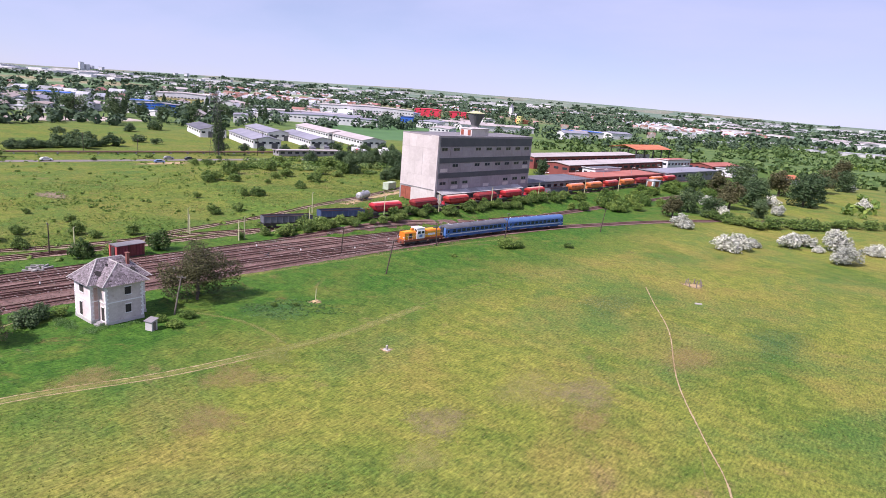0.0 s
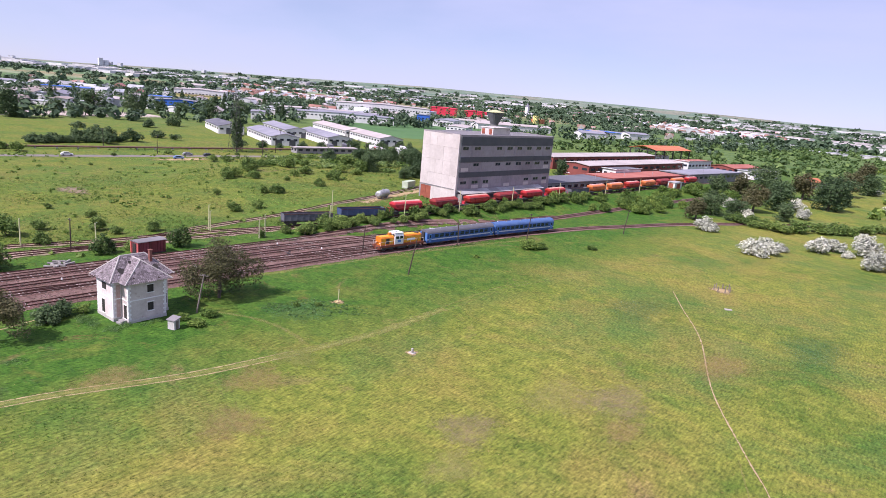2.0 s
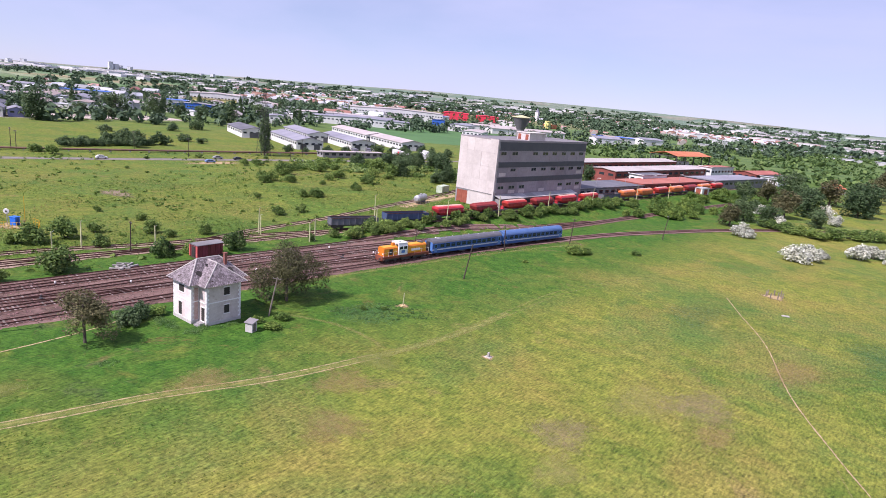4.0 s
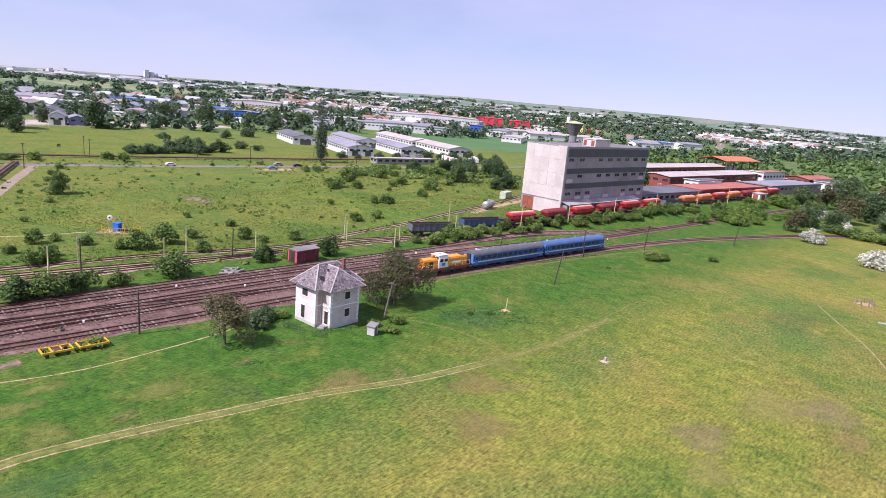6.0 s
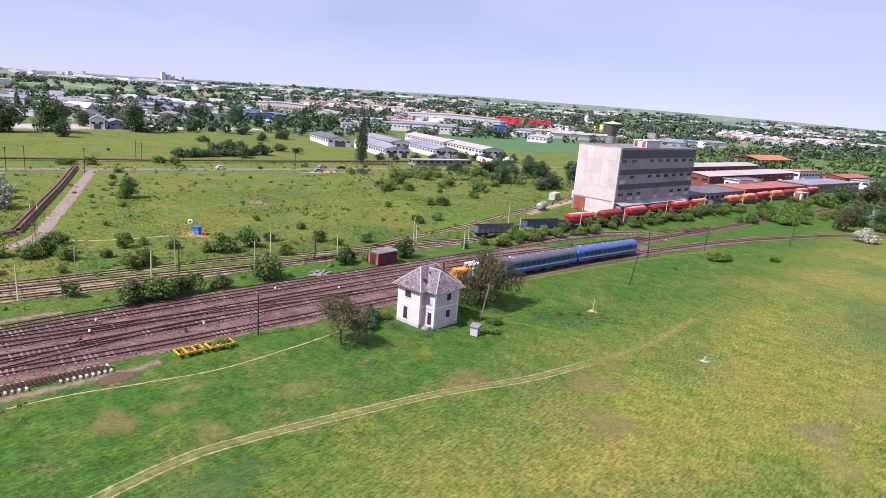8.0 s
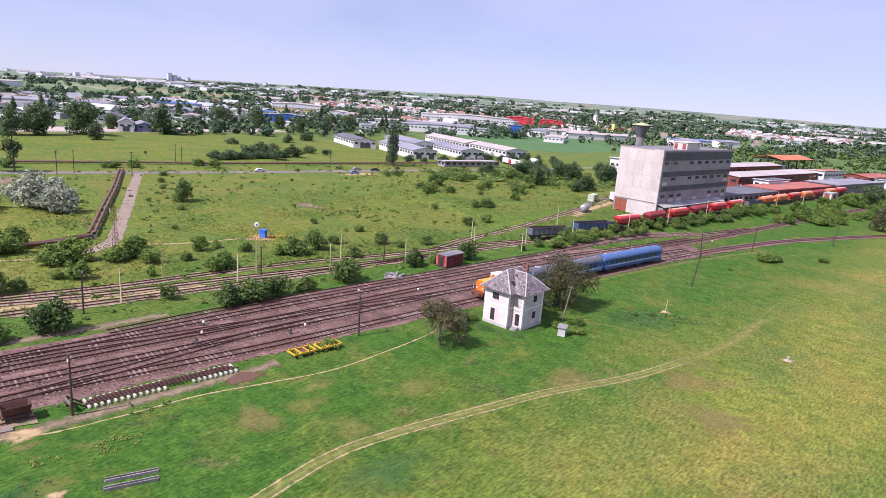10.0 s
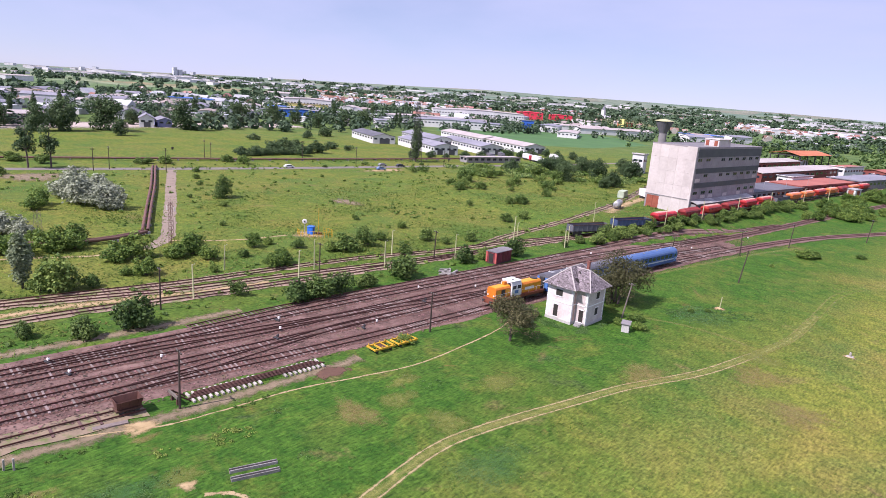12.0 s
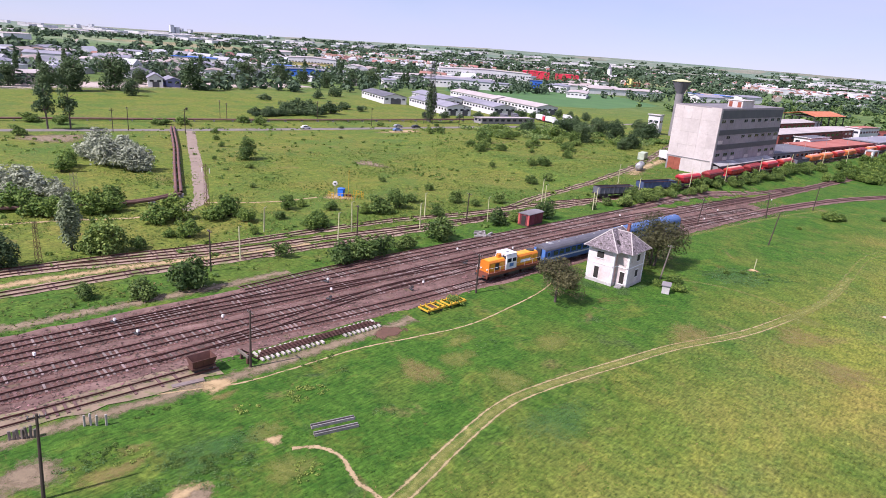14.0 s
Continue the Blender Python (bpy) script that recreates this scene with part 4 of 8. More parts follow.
def build_plants():
    near = [(-133, -25, 4.3), (-133, -18, 6.1), (-137, -31, 2.9), (-130, 8, 5.8), (-129.5, 12, 6.1), (-130, 17, 5.2), (-130, 23, 3.9), (-131, 33, 6.8), (-138, 1, 3.3), (-132, 53, 5.0), (-130, 68, 5.2), (-129, 88, 2.1), (-127.5, 106, 5.6), (-129, 95, 3.0)]
    shrubs(near, "leaf_deep", "dense dark green shrub beside the station tracks", "shrubs beside the tracks", 1.05)
    yard_a = [(-169, -8, 6.2), (-170, -4, 6.9), (-157, -7, 4.6), (-166, 2, 5.0), (-167, 6, 5.7), (-162, 7, 4.3), (-159, -10, 2.5), (-153, 4, 2.3), (-150, 15, 4.7), (-151, 18, 4.7), (-155, 20, 3.1), (-166, 20, 4.0), (-167, 24, 2.7), (-155, 33, 3.9)]
    yard_b = [(-154, 36, 6.6), (-155, 43, 6.1), (-156, -22, 7.6), (-157, -24, 4.4), (-154.5, -17, 3.2), (-152, 60, 4.3), (-145, 46, 3.9), (-147, 62, 3.1), (-146, 70, 3.7), (-131.5, 59, 3.7), (-175, 10, 4.0), (-160, 14, 3.0), (-161, 28, 3.4), (-158, 50, 3.8)]
    shrubs(yard_a, "leaf_bright", "loose light green shrub in the overgrown yard", "shrubs in the yard", 0.95)
    shrubs(yard_b, "leaf_green", "green shrub in the overgrown yard", "shrubs in the yard", 0.95)
    field = [(-212, 36, 2.8), (-189, 24, 2.1), (-166, 64, 3.4), (-180, 59, 2.3), (-201, 126, 5.2), (-199, 122, 5.0), (-157, 98, 4.2), (-156, 105, 3.5), (-263, 51, 3.3), (-249, 46, 2.5), (-228, 33, 1.8), (-252, 98, 1.9), (-174, 142, 4.3), (-179, 106, 2.7), (-172, 118, 3.9), (-187, 138, 2.6)]
    shrubs(field, "leaf_green", "single green shrub on the grass field", "shrubs on the field", 0.9)
    road = [(-290, -4, 5.4), (-296, 88, 6.3), (-278, 58, 3.3), (-305, 47, 5.0), (-305, 50, 5.1), (-304, 57, 7.1), (-277, 117, 2.6), (-280, 142, 3.9), (-304, 84, 6.4), (-322, 7, 7.7), (-313, 15, 6.5), (-272, 172, 2.9)]
    shrubs(road, "leaf_green", "green shrub beside the country road", "shrubs beside the road", 0.75)
    sheds = [(-292, 226, 7.0), (-290, 238, 6.0), (-289, 262, 8.5), (-284, 280, 9.5), (-286, 272, 7.0), (-287, 300, 7.0), (-294, 212, 5.5), (-297, 203, 6.5), (-300, 192, 6.0), (-276, 296, 8.0), (-270, 306, 7.0)]
    shrubs(sheds, "leaf_dark", "dark green bush before the white storage sheds", "bushes before the sheds", 0.9)
    hedge = [(-328, 104, 7.6), (-329, 113, 8.3), (-338, 126, 9.3), (-342, 136, 12.7), (-337, 139, 10.7), (-319, 132, 9.0), (-329, 148, 10.7), (-346, 170, 8.1), (-335, 174, 6.0), (-397, 149, 8.0), (-479, 179, 8.8), (-424, 271, 5.4), (-407, 194, 8.7), (-419, 217, 10.8)]
    hedge += [(-322 - 0.4 * k, 101 + 3.4 * k, 5.0 + k % 3) for k in range(13)]
    shrubs(hedge, "leaf_dark", "dark green bush in a field hedge", "field hedge", 0.75)
    silver_a = [(-242, 3, 9.4), (-229, 3, 10.5), (-222, 6, 10.2), (-219, 8, 7.6), (-256, 10, 10.0), (-245, 12, 9.6), (-235, 12, 7.3), (-207, -23, 9.1), (-200, -21, 7.3), (-196, -18, 5.7), (-200, -26, 5.8), (-216, -26, 8.0)]
    shrubs(silver_a, "leaf_silver", "silvery grey willow shrub in a thicket", "silver shrubs", 0.9)
    green = [(-192, -27, 8.3), (-185, -25, 6.6), (-182, -22, 6.5), (-182, -16, 6.6), (-187, -11, 6.8), (-182, -12, 5.3), (-192, -16, 4.2), (-232, -6, 7), (-226, -9, 6)]
    shrubs(green, "leaf_bright", "bright green shrub beside the old pipeline", "shrubs beside the pipeline", 0.9)
    silver_b = [(-45, 196, 9.1), (-43, 202, 7.5), (-41, 211, 4.7), (-33, 222, 8.1), (-30, 229, 7.5), (-25, 223, 4.1), (-21, 231, 9.4), (-16, 211, 8.6), (-12, 235, 5.3), (-10, 236, 6.4), (-25, 259, 5.6), (-67, 222, 8.4), (-60, 323, 8.8), (-51, 296, 7.0), (-28, 371, 8.0), (-44, 468, 6.7), (-80, 291, 6.5), (-67, 272, 7.0)]
    shrubs(silver_b, "leaf_blossom", "whitish blossoming shrub on the meadow", "blossoming shrubs", 0.8)
    edge = [(-55, 251, 9.2), (-49, 249, 9.1), (-45, 256, 9.3), (-40, 264, 9.6), (-36, 268, 9.7), (-31, 272, 7.4), (-28, 285, 7.7), (-24, 293, 7.9), (-18, 297, 8.0), (-60, 252, 9.3), (-66, 255, 8), (-12, 305, 8)]
    shrubs(edge, "leaf_green", "green bush of the hedge along the curved track", "hedge along the curve", 0.6)
    meadow = [(-86, 140, 5.5), (-84, 143, 4.0), (-76, 156, 3.2), (-88, 120, 1.6), (-101, 34, 2.8), (-101, 37, 2.8), (-86.5, 47.5, 3.0), (-89, 51, 3.2), (-105.0, 10.8, 3.0), (-105.4, 8.6, 1.5), (-85, 65, 1.4), (-83, 68, 1.4), (-90, 47, 2.4)]
    shrubs(meadow, "leaf_bright", "low green shrub in the meadow grass", "shrubs on the meadow", 0.6)
    rnd = random.Random(17)
    # hedge row between the main tracks and the wagons
    row = []
    for k in range(66):
        y = 98 + k * 2.2 + rnd.uniform(-1.5, 1.5)
        row.append((np.interp(y, [98.8, 135, 174.4, 217.8, 254.6], [-128.2, -123.3, -119.7, -118.1, -114]) + 1.2 + rnd.uniform(-1.8, 2.6), y, rnd.uniform(2.4, 5.2)))
    shrubs(row, "leaf_green", "green bush in the hedge before the wagons", "hedge before the wagons", 0.9)
    row = [(rnd.uniform(-112, -84), rnd.uniform(215, 330), rnd.uniform(4, 8)) for _ in range(40)]
    shrubs(row, "leaf_bright", "light green bush in the scrub before the depot", "scrub before the depot", 0.8)
    # scrub between the field and the warehouse
    row = []
    for k in range(34):
        u, v = rnd.random(), rnd.random()
        wide = rnd.uniform(4.0, 10.0) if u + 0.6 * v < 0.75 else rnd.uniform(2.2, 6.5)
        row.append((-172 - 92 * u + rnd.uniform(-7, 7), 128 + 100 * v - 12 * (1 - u) + 20 * u, wide))
    shrubs(row, "leaf_green", "taller green bush of the scrub beside the warehouse", "scrub beside the warehouse", 0.75)
    for k, (x, y, w) in enumerate([(-77, 241, 9), (-78, 261, 11), (-68, 257, 9), (-70, 292, 13), (-65, 311, 14), (-55, 279, 8), (-67, 375, 15), (-50, 343, 17), (-51, 372, 16), (-55, 430, 15), (-48, 459, 14), (-88, 383, 16), (-88, 338, 13), (-98, 334, 11), (-76, 355, 12), (-61, 560, 17)]):
        plant("round", "tree", "dark leafy tree in the clump beside the curved track", "leaf_dark" if k % 3 else "leaf_brown", x, y, w / 10.5, 0.85, k, "tree clump")
    for k, (x, y, w) in enumerate([(-445, 45, 14.1), (-447, 59, 17), (-452, 83, 19), (-462, 135, 18), (-420, 80, 9), (-522, 206, 16), (-532, 243, 16), (-527, 262, 12), (-487, 258, 12), (-492, 285, 14), (-530, 340, 14), (-474, 34, 12), (-501, 131, 8), (-496, 114, 10), (-514, 179, 9), (-178, 196, 7), (-196, 214, 9), (-210, 222, 8), (-188, 232, 9)]):
        plant("round", "tree", "broad green tree at the edge of the industrial estate", "leaf_dark", x, y, w / 10.5, 1.0, k, "trees of the estate")
    plant("slim", "tree", "slender ragged tree beside the country road", "leaf_dark", -302, 8, 1.25, 1.0, 0, "road trees")
    plant("slim", "tree", "slender ragged tree beside the country road", "leaf_dark", -301, 15, 1.15, 1.0, 1, "road trees")
    plant("poplar", "tree", "pale green slender young tree beside the yard tracks", "leaf_pale", -160, -26, 0.62, 0.8, 2)
    plant("round", "tree", "dark green tree beside the yard tracks", "leaf_dark", -156, -37, 0.55, 0.9, 1)
    for k in range(20):
        plant("round", "tree", "dense green tree in the grove beside the warehouse", "leaf_dark", rnd.uniform(-238, -172), 196 + rnd.uniform(-8, 62), rnd.uniform(0.5, 0.85), 0.9, k, "grove beside the warehouse")
    for k, (x, y) in enumerate([(-570, 60), (-585, 78), (-640, 110), (-600, 205), (-612, 213), (-560, 262), (-572, 270), (-640, 285), (-545, 330), (-590, 348), (-600, 356), (-660, 352), (-520, 372), (-528, 384), (-690, 420), (-640, 440)]):
        plant("poplar", "poplar", "dark columnar poplar among the sheds of the estate", "leaf_dark", x, y, 0.7 + 0.05 * (k % 4), 1.0, k, "poplars of the estate")
    plant("round", "tree", "lone round green tree on the grass field", "leaf_deep", -225, 42, 0.62, 1.0, 3)
    plant("poplar", "poplar", "tall slim dark green poplar beside the road", "leaf_dark", -285, 180, 1.05, 1.0, 0)
    for x, y in ((-143.6, 228.4), (-156.7, 278.9), (-162.3, 252.7)):
        plant("round", "tree", "dark conifer-like tree behind the warehouse", "leaf_dark", x, y, 0.75, 1.05, 2)
    plant("wild", "tree", "broad ragged brown-green tree beside the derelict house", "leaf_brown", -97.0, 57.6, 1.22, 0.95, 0)
    plant("small", "tree", "small dark green tree on the grass beside the house", "leaf_brown", -96.4, 24.6, 1.3, 0.92, 0)
    shrubs([(-99.6, 31.5, 4.2), (-101.2, 34.2, 3.4)], "leaf_dark", "dark leafy bush between the small tree and the house", "bushes beside the house", 0.9)


build_plants()


def far_greenery():
    """Tree cover of the plain, too far and dense to count."""
    rg = np.random.default_rng(9)

    def cover(name, label, leaf, places, wide, tall, per, size):
        place = np.repeat(places, per, 0)
        n = len(place)
        w = np.repeat(wide, per) * 0.5
        t = np.repeat(tall, per)
        way = rg.normal(size=(n, 3))
        way /= np.linalg.norm(way, axis=1)[:, None]
        rise = np.repeat(np.array([ground_z(a, b) for a, b in places]), per)
        mid = np.stack([place[:, 0] + way[:, 0] * w * 0.85, place[:, 1] + way[:, 1] * w * 0.85, rise + t * (0.52 + 0.42 * way[:, 2])], 1)
        nor = way + 0.6 * rg.normal(size=(n, 3)) + np.array([0, 0, 0.7])
        nor /= np.linalg.norm(nor, axis=1)[:, None]
        a = np.cross(nor, rg.normal(size=(n, 3)))
        a /= np.linalg.norm(a, axis=1)[:, None]
        b = np.cross(nor, a)
        s = (np.repeat(wide, per) * size * (0.6 + 0.8 * rg.random(n)))[:, None]
        q = np.stack([mid - a * s, mid - b * s * 0.7, mid + a * s, mid + b * s * 0.7], 1).reshape(-1, 3)
        ob = part(name, quads_mesh(name, q), MAT[leaf])
        tagged(ob, label, "trees", "", "stuff")

    def scatter(count, x0, x1, y0, y1, clump=0.012):
        out = []
        while len(out) < count:
            x, y = rg.uniform(x0, x1), rg.uniform(y0, y1)
            if noise.noise((x * clump, y * clump, 1.7)) + 0.35 > rg.random() * 0.9:
                out.append((x, y))
        return np.array(out)

    # orchard-like scrub beyond the depot
    p = scatter(3000, -330, 460, 480, 1600)
    cover("far_scrub", "green scrub and young trees beyond the depot", "leaf_scrub", p, rg.uniform(4, 10, len(p)), rg.uniform(3, 6.5, len(p)), 16, 0.26)
    p = scatter(500, -150, 260, 330, 800)
    p = p[p[:, 0] > -30 + (p[:, 1] - 330) * -0.12]
    cover("far_scrub", "light green scrub on the far meadow", "leaf_bright", p, rg.uniform(3, 7, len(p)), rg.uniform(2, 4.5, len(p)), 22, 0.24)
    # low scrub between the field and the warehouse
    for leaf, seed in (("leaf_bright", 0.0), ("leaf_scrub", 3.0)):
        p = scatter(120, -262, -166, 122, 236, 0.05 + 0.004 * seed)
        p = p[(p[:, 1] > 205 + (p[:, 0] + 166) * 0.75) & (p[:, 0] < -168 + (p[:, 1] - 150) * -0.15)]
        cover("low_scrub", "low green scrub between the field and the warehouse", leaf, p, rg.uniform(2.5, 7.5, len(p)), rg.uniform(1.0, 2.8, len(p)), 130, 0.075)
    # belts and gardens of the estate and the suburb
    p = scatter(1500, -1100, -450, -150, 700)
    cover("far_trees", "green garden trees among the sheds of the estate", "leaf_far_haze", p, rg.uniform(5, 11, len(p)), rg.uniform(5, 12, len(p)), 30, 0.2)
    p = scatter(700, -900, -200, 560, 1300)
    cover("far_trees", "green trees between the halls and the suburb", "leaf_far_haze", p, rg.uniform(5, 11, len(p)), rg.uniform(5, 11, len(p)), 26, 0.22)
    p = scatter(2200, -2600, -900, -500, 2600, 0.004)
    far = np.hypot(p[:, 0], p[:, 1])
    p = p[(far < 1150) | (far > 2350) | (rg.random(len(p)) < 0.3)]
    cover("far_woods", "dark belts of trees on the plain", "leaf_far_haze", p, rg.uniform(9, 22, len(p)), rg.uniform(7, 14, len(p)), 16, 0.28)
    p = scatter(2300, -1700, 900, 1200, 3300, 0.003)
    cover("far_woods", "dark belts of trees on the plain", "leaf_far_haze", p, rg.uniform(10, 26, len(p)), rg.uniform(7, 14, len(p)), 16, 0.28)
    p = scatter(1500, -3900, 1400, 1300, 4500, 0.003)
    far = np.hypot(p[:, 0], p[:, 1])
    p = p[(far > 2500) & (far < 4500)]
    cover("far_woods", "copses and hedges on the hills at the horizon", "leaf_far_haze", p, rg.uniform(18, 60, len(p)), rg.uniform(6, 11, len(p)), 14, 0.22)
    # poplar rows behind the big hall
    p = np.array([(-760 + 4 * k + 3 * math.sin(k * 3.1), 560 + 6.5 * k + 5 * math.sin(k * 1.7)) for k in range(55)])
    cover("far_poplars", "row of tall slim poplars beyond the halls", "leaf_dark", p, rg.uniform(4, 6, 55), rg.uniform(14, 20, 55), 34, 0.25)
    # low weeds through the yard and the field
    p = scatter(900, -300, -132, -60, 240, 0.03)
    cover("field_weeds", "low weeds and tussocks in the yard and field", "leaf_bright", p, rg.uniform(0.5, 1.7, len(p)), rg.uniform(0.3, 0.7, len(p)), 16, 0.26)


far_greenery()


def grass_over(name, label, blade, seed, n, area, height, width, line_edge=True):
    """Tufts of grass over a stretch x0, x1, y0, y1, thinner towards its edges and further off."""
    rg = np.random.default_rng(seed)
    x0, x1, y0, y1 = area
    x, y = rg.uniform(x0, x1, n), rg.uniform(y0, y1, n)
    d = np.hypot(x + 18, y + 25)
    fade = np.clip(np.minimum(x - x0, x1 - x) / 14, 0.05, 1)
    keep = rg.random(n) < np.clip(1.25 - d / (190 if line_edge else 420), 0.12, 1) * fade
    if line_edge:
        keep &= x > np.interp(y, [-55, -10, 60, 110, 140, 165, 205], [-104.5, -103.5, -102, -98, -94, -88, -76])
        cart = np.interp(y, [-42, -25, -5, 15, 38, 67, 106, 126, 146, 175], [-75, -77.8, -81.9, -78.6, -71.9, -67.9, -69.8, -66.2, -62, -52])
        keep &= np.abs(x - cart) > 1.5
    else:
        keep &= np.abs(x - np.interp(y, [-60, 0, 60, 120, 240], [-145, -141, -137, -133, -128])) > 2.2
    x, y = x[keep], y[keep]
    patchy = np.array([noise.noise((a * 0.07, b * 0.07, seed)) for a, b in zip(x, y)])
    keep = patchy + 0.45 > rg.random(len(x)) * 0.8
    x, y, patchy = x[keep], y[keep], patchy[keep]
    n = len(x)
    z = np.array([rise(a, b) for a, b in zip(x, y)])
    quads = []
    for k in range(2):
        a = rg.uniform(0, 6.28, n)
        w = rg.uniform(0.02, 0.06, n) * width
        h = rg.uniform(0.05, 0.16, n) * (1 + 0.6 * np.clip(patchy, 0, 1)) * height
        lean = rg.normal(0, 0.14, (n, 2)) * height
        c, s = np.cos(a) * w, np.sin(a) * w
        quads.append(np.stack([np.stack([x - c, y - s, z], 1), np.stack([x + c, y + s, z], 1), np.stack([x + c * 1.3 + lean[:, 0], y + s * 1.3 + lean[:, 1], z + h], 1), np.stack([x - c * 1.3 + lean[:, 0], y - s * 1.3 + lean[:, 1], z + h * 0.8], 1)], 1).reshape(-1, 3))
    ob = part(name, quads_mesh(name, np.concatenate(quads)), MAT[blade])
    tagged(ob, label, "grass", "", "stuff")


MAT["grass_blade"] = material("grass_blade", (0.13, 0.185, 0.034), (0.29, 0.32, 0.068), 0.05, 0.6, rough=0.8, bump=0, rnd=0.3, island=True, leaf=0.62)
MAT["weed_green"] = leaf_material("weed_green", (0.055, 0.13, 0.035), (0.14, 0.235, 0.075), 0.4, 0.28, False)
MAT["weed_yellow"] = leaf_material("weed_yellow", (0.15, 0.23, 0.045), (0.29, 0.36, 0.08), 0.4, 0.3, False)
MAT["straw_blade"] = material("straw_blade", (0.26, 0.21, 0.07), (0.44, 0.37, 0.15), 0.05, 0.6, rough=0.8, bump=0, rnd=0.3, island=True, leaf=0.62)
MAT["yard_blade"] = material("yard_blade", (0.09, 0.155, 0.035), (0.21, 0.285, 0.075), 0.05, 0.6, rough=0.8, bump=0, rnd=0.4, island=True, leaf=0.62)
MAT["lush_blade"] = material("lush_blade", (0.062, 0.150, 0.021), (0.135, 0.25, 0.037), 0.05, 0.6, rough=0.8, bump=0, rnd=0.3, island=True, leaf=0.62)


def weed_clumps(name, label, leaf, rows, seed, size):
    """Low leafy weeds in clumps; rows of x, y, half widths along x and y, height."""
    rg = np.random.default_rng(seed)
    blobs = []
    for x, y, rx, ry, h in rows:
        for _ in range(int(8 + rx * ry * 5)):
            a, r = rg.uniform(0, 6.283), rg.random() ** 0.5
            blobs.append((x + rx * r * math.cos(a), y + ry * r * math.sin(a), h * 0.1, h * rg.uniform(0.35, 1.0), 0.55))
    ob = part(name, quads_mesh(name, leaves(blobs, len(blobs) * 36, size, seed, -0.1)), MAT[leaf])
    tagged(ob, label, "weeds", "", "stuff")


weed_clumps("weed_clump", "green leafy weeds in the lush grass", "weed_green", [(-90.8, -34, 2.6, 3.2, 0.6), (-95, -36.5, 1.6, 2.6, 0.5), (-91.2, -40, 1.6, 2.5, 0.6), (-98.8, -43, 1.4, 2.4, 0.45), (-94, -30, 1.2, 2.0, 0.4), (-89, -17, 1.2, 1.6, 0.35), (-93, 4, 1.2, 1.8, 0.35), (-100, 8, 1.0, 1.6, 0.4), (-99, -15, 0.9, 1.5, 0.35), (-92.2, 38.5, 1.2, 2.5, 0.8), (-97, 36.2, 3.0, 1.0, 0.9), (-91.3, 43, 0.7, 2.2, 0.6), (-100.6, 30, 1.6, 2.4, 0.6), (-88, 24, 1.2, 1.4, 0.35)], 61, 0.10)
weed_clumps("weed_patch", "patch of lush low weeds around the well post", "weed_green", [(-82, 66.5, 5.0, 5.5, 0.22), (-78, 71, 3.0, 3.0, 0.2), (-86, 62, 2.5, 3.0, 0.25)], 64, 0.14)
weed_clumps("yellow_weeds", "patch of yellowish flowering weeds in the lush grass", "weed_yellow", [(-97, -21.2, 1.7, 2.4, 0.35), (-98.3, -27.6, 0.8, 1.4, 0.3), (-86, -29, 1.4, 2.0, 0.25), (-97.5, -39.5, 1.0, 1.6, 0.3)], 62, 0.12)
weed_clumps("pale_weeds", "light green weeds in the grass", "leaf_bright", [(-99.4, -41.5, 1.0, 2.2, 0.35), (-92.2, -34.5, 1.2, 1.6, 0.4), (-94, -37.5, 0.8, 1.6, 0.35), (-103.3, -34, 0.6, 3.0, 0.3), (-102.3, -16, 0.6, 3.0, 0.3)], 63, 0.12)
grass_over("meadow_grass", "tufts of green and straw-coloured meadow grass", "grass_blade", 4, 110000, (-80, 30, -55, 205), 0.6, 0.9)
grass_over("straw_grass", "dry straw-coloured grass standing in the meadow", "straw_blade", 9, 30000, (-84, 30, -55, 205), 0.6, 0.7)
grass_over("lush_grass", "lush green grass near the railway", "lush_blade", 5, 60000, (-106, -60, -55, 205), 0.55, 0.8)
grass_over("yard_grass", "green grass and weeds between the yard tracks", "yard_blade", 6, 60000, (-235, -128, -60, 240), 1.7, 1.9, False)
grass_over("yard_straw", "yellowish dry grass between the yard tracks", "straw_blade", 7, 22000, (-300, -128, -60, 240), 1.3, 1.7, False)

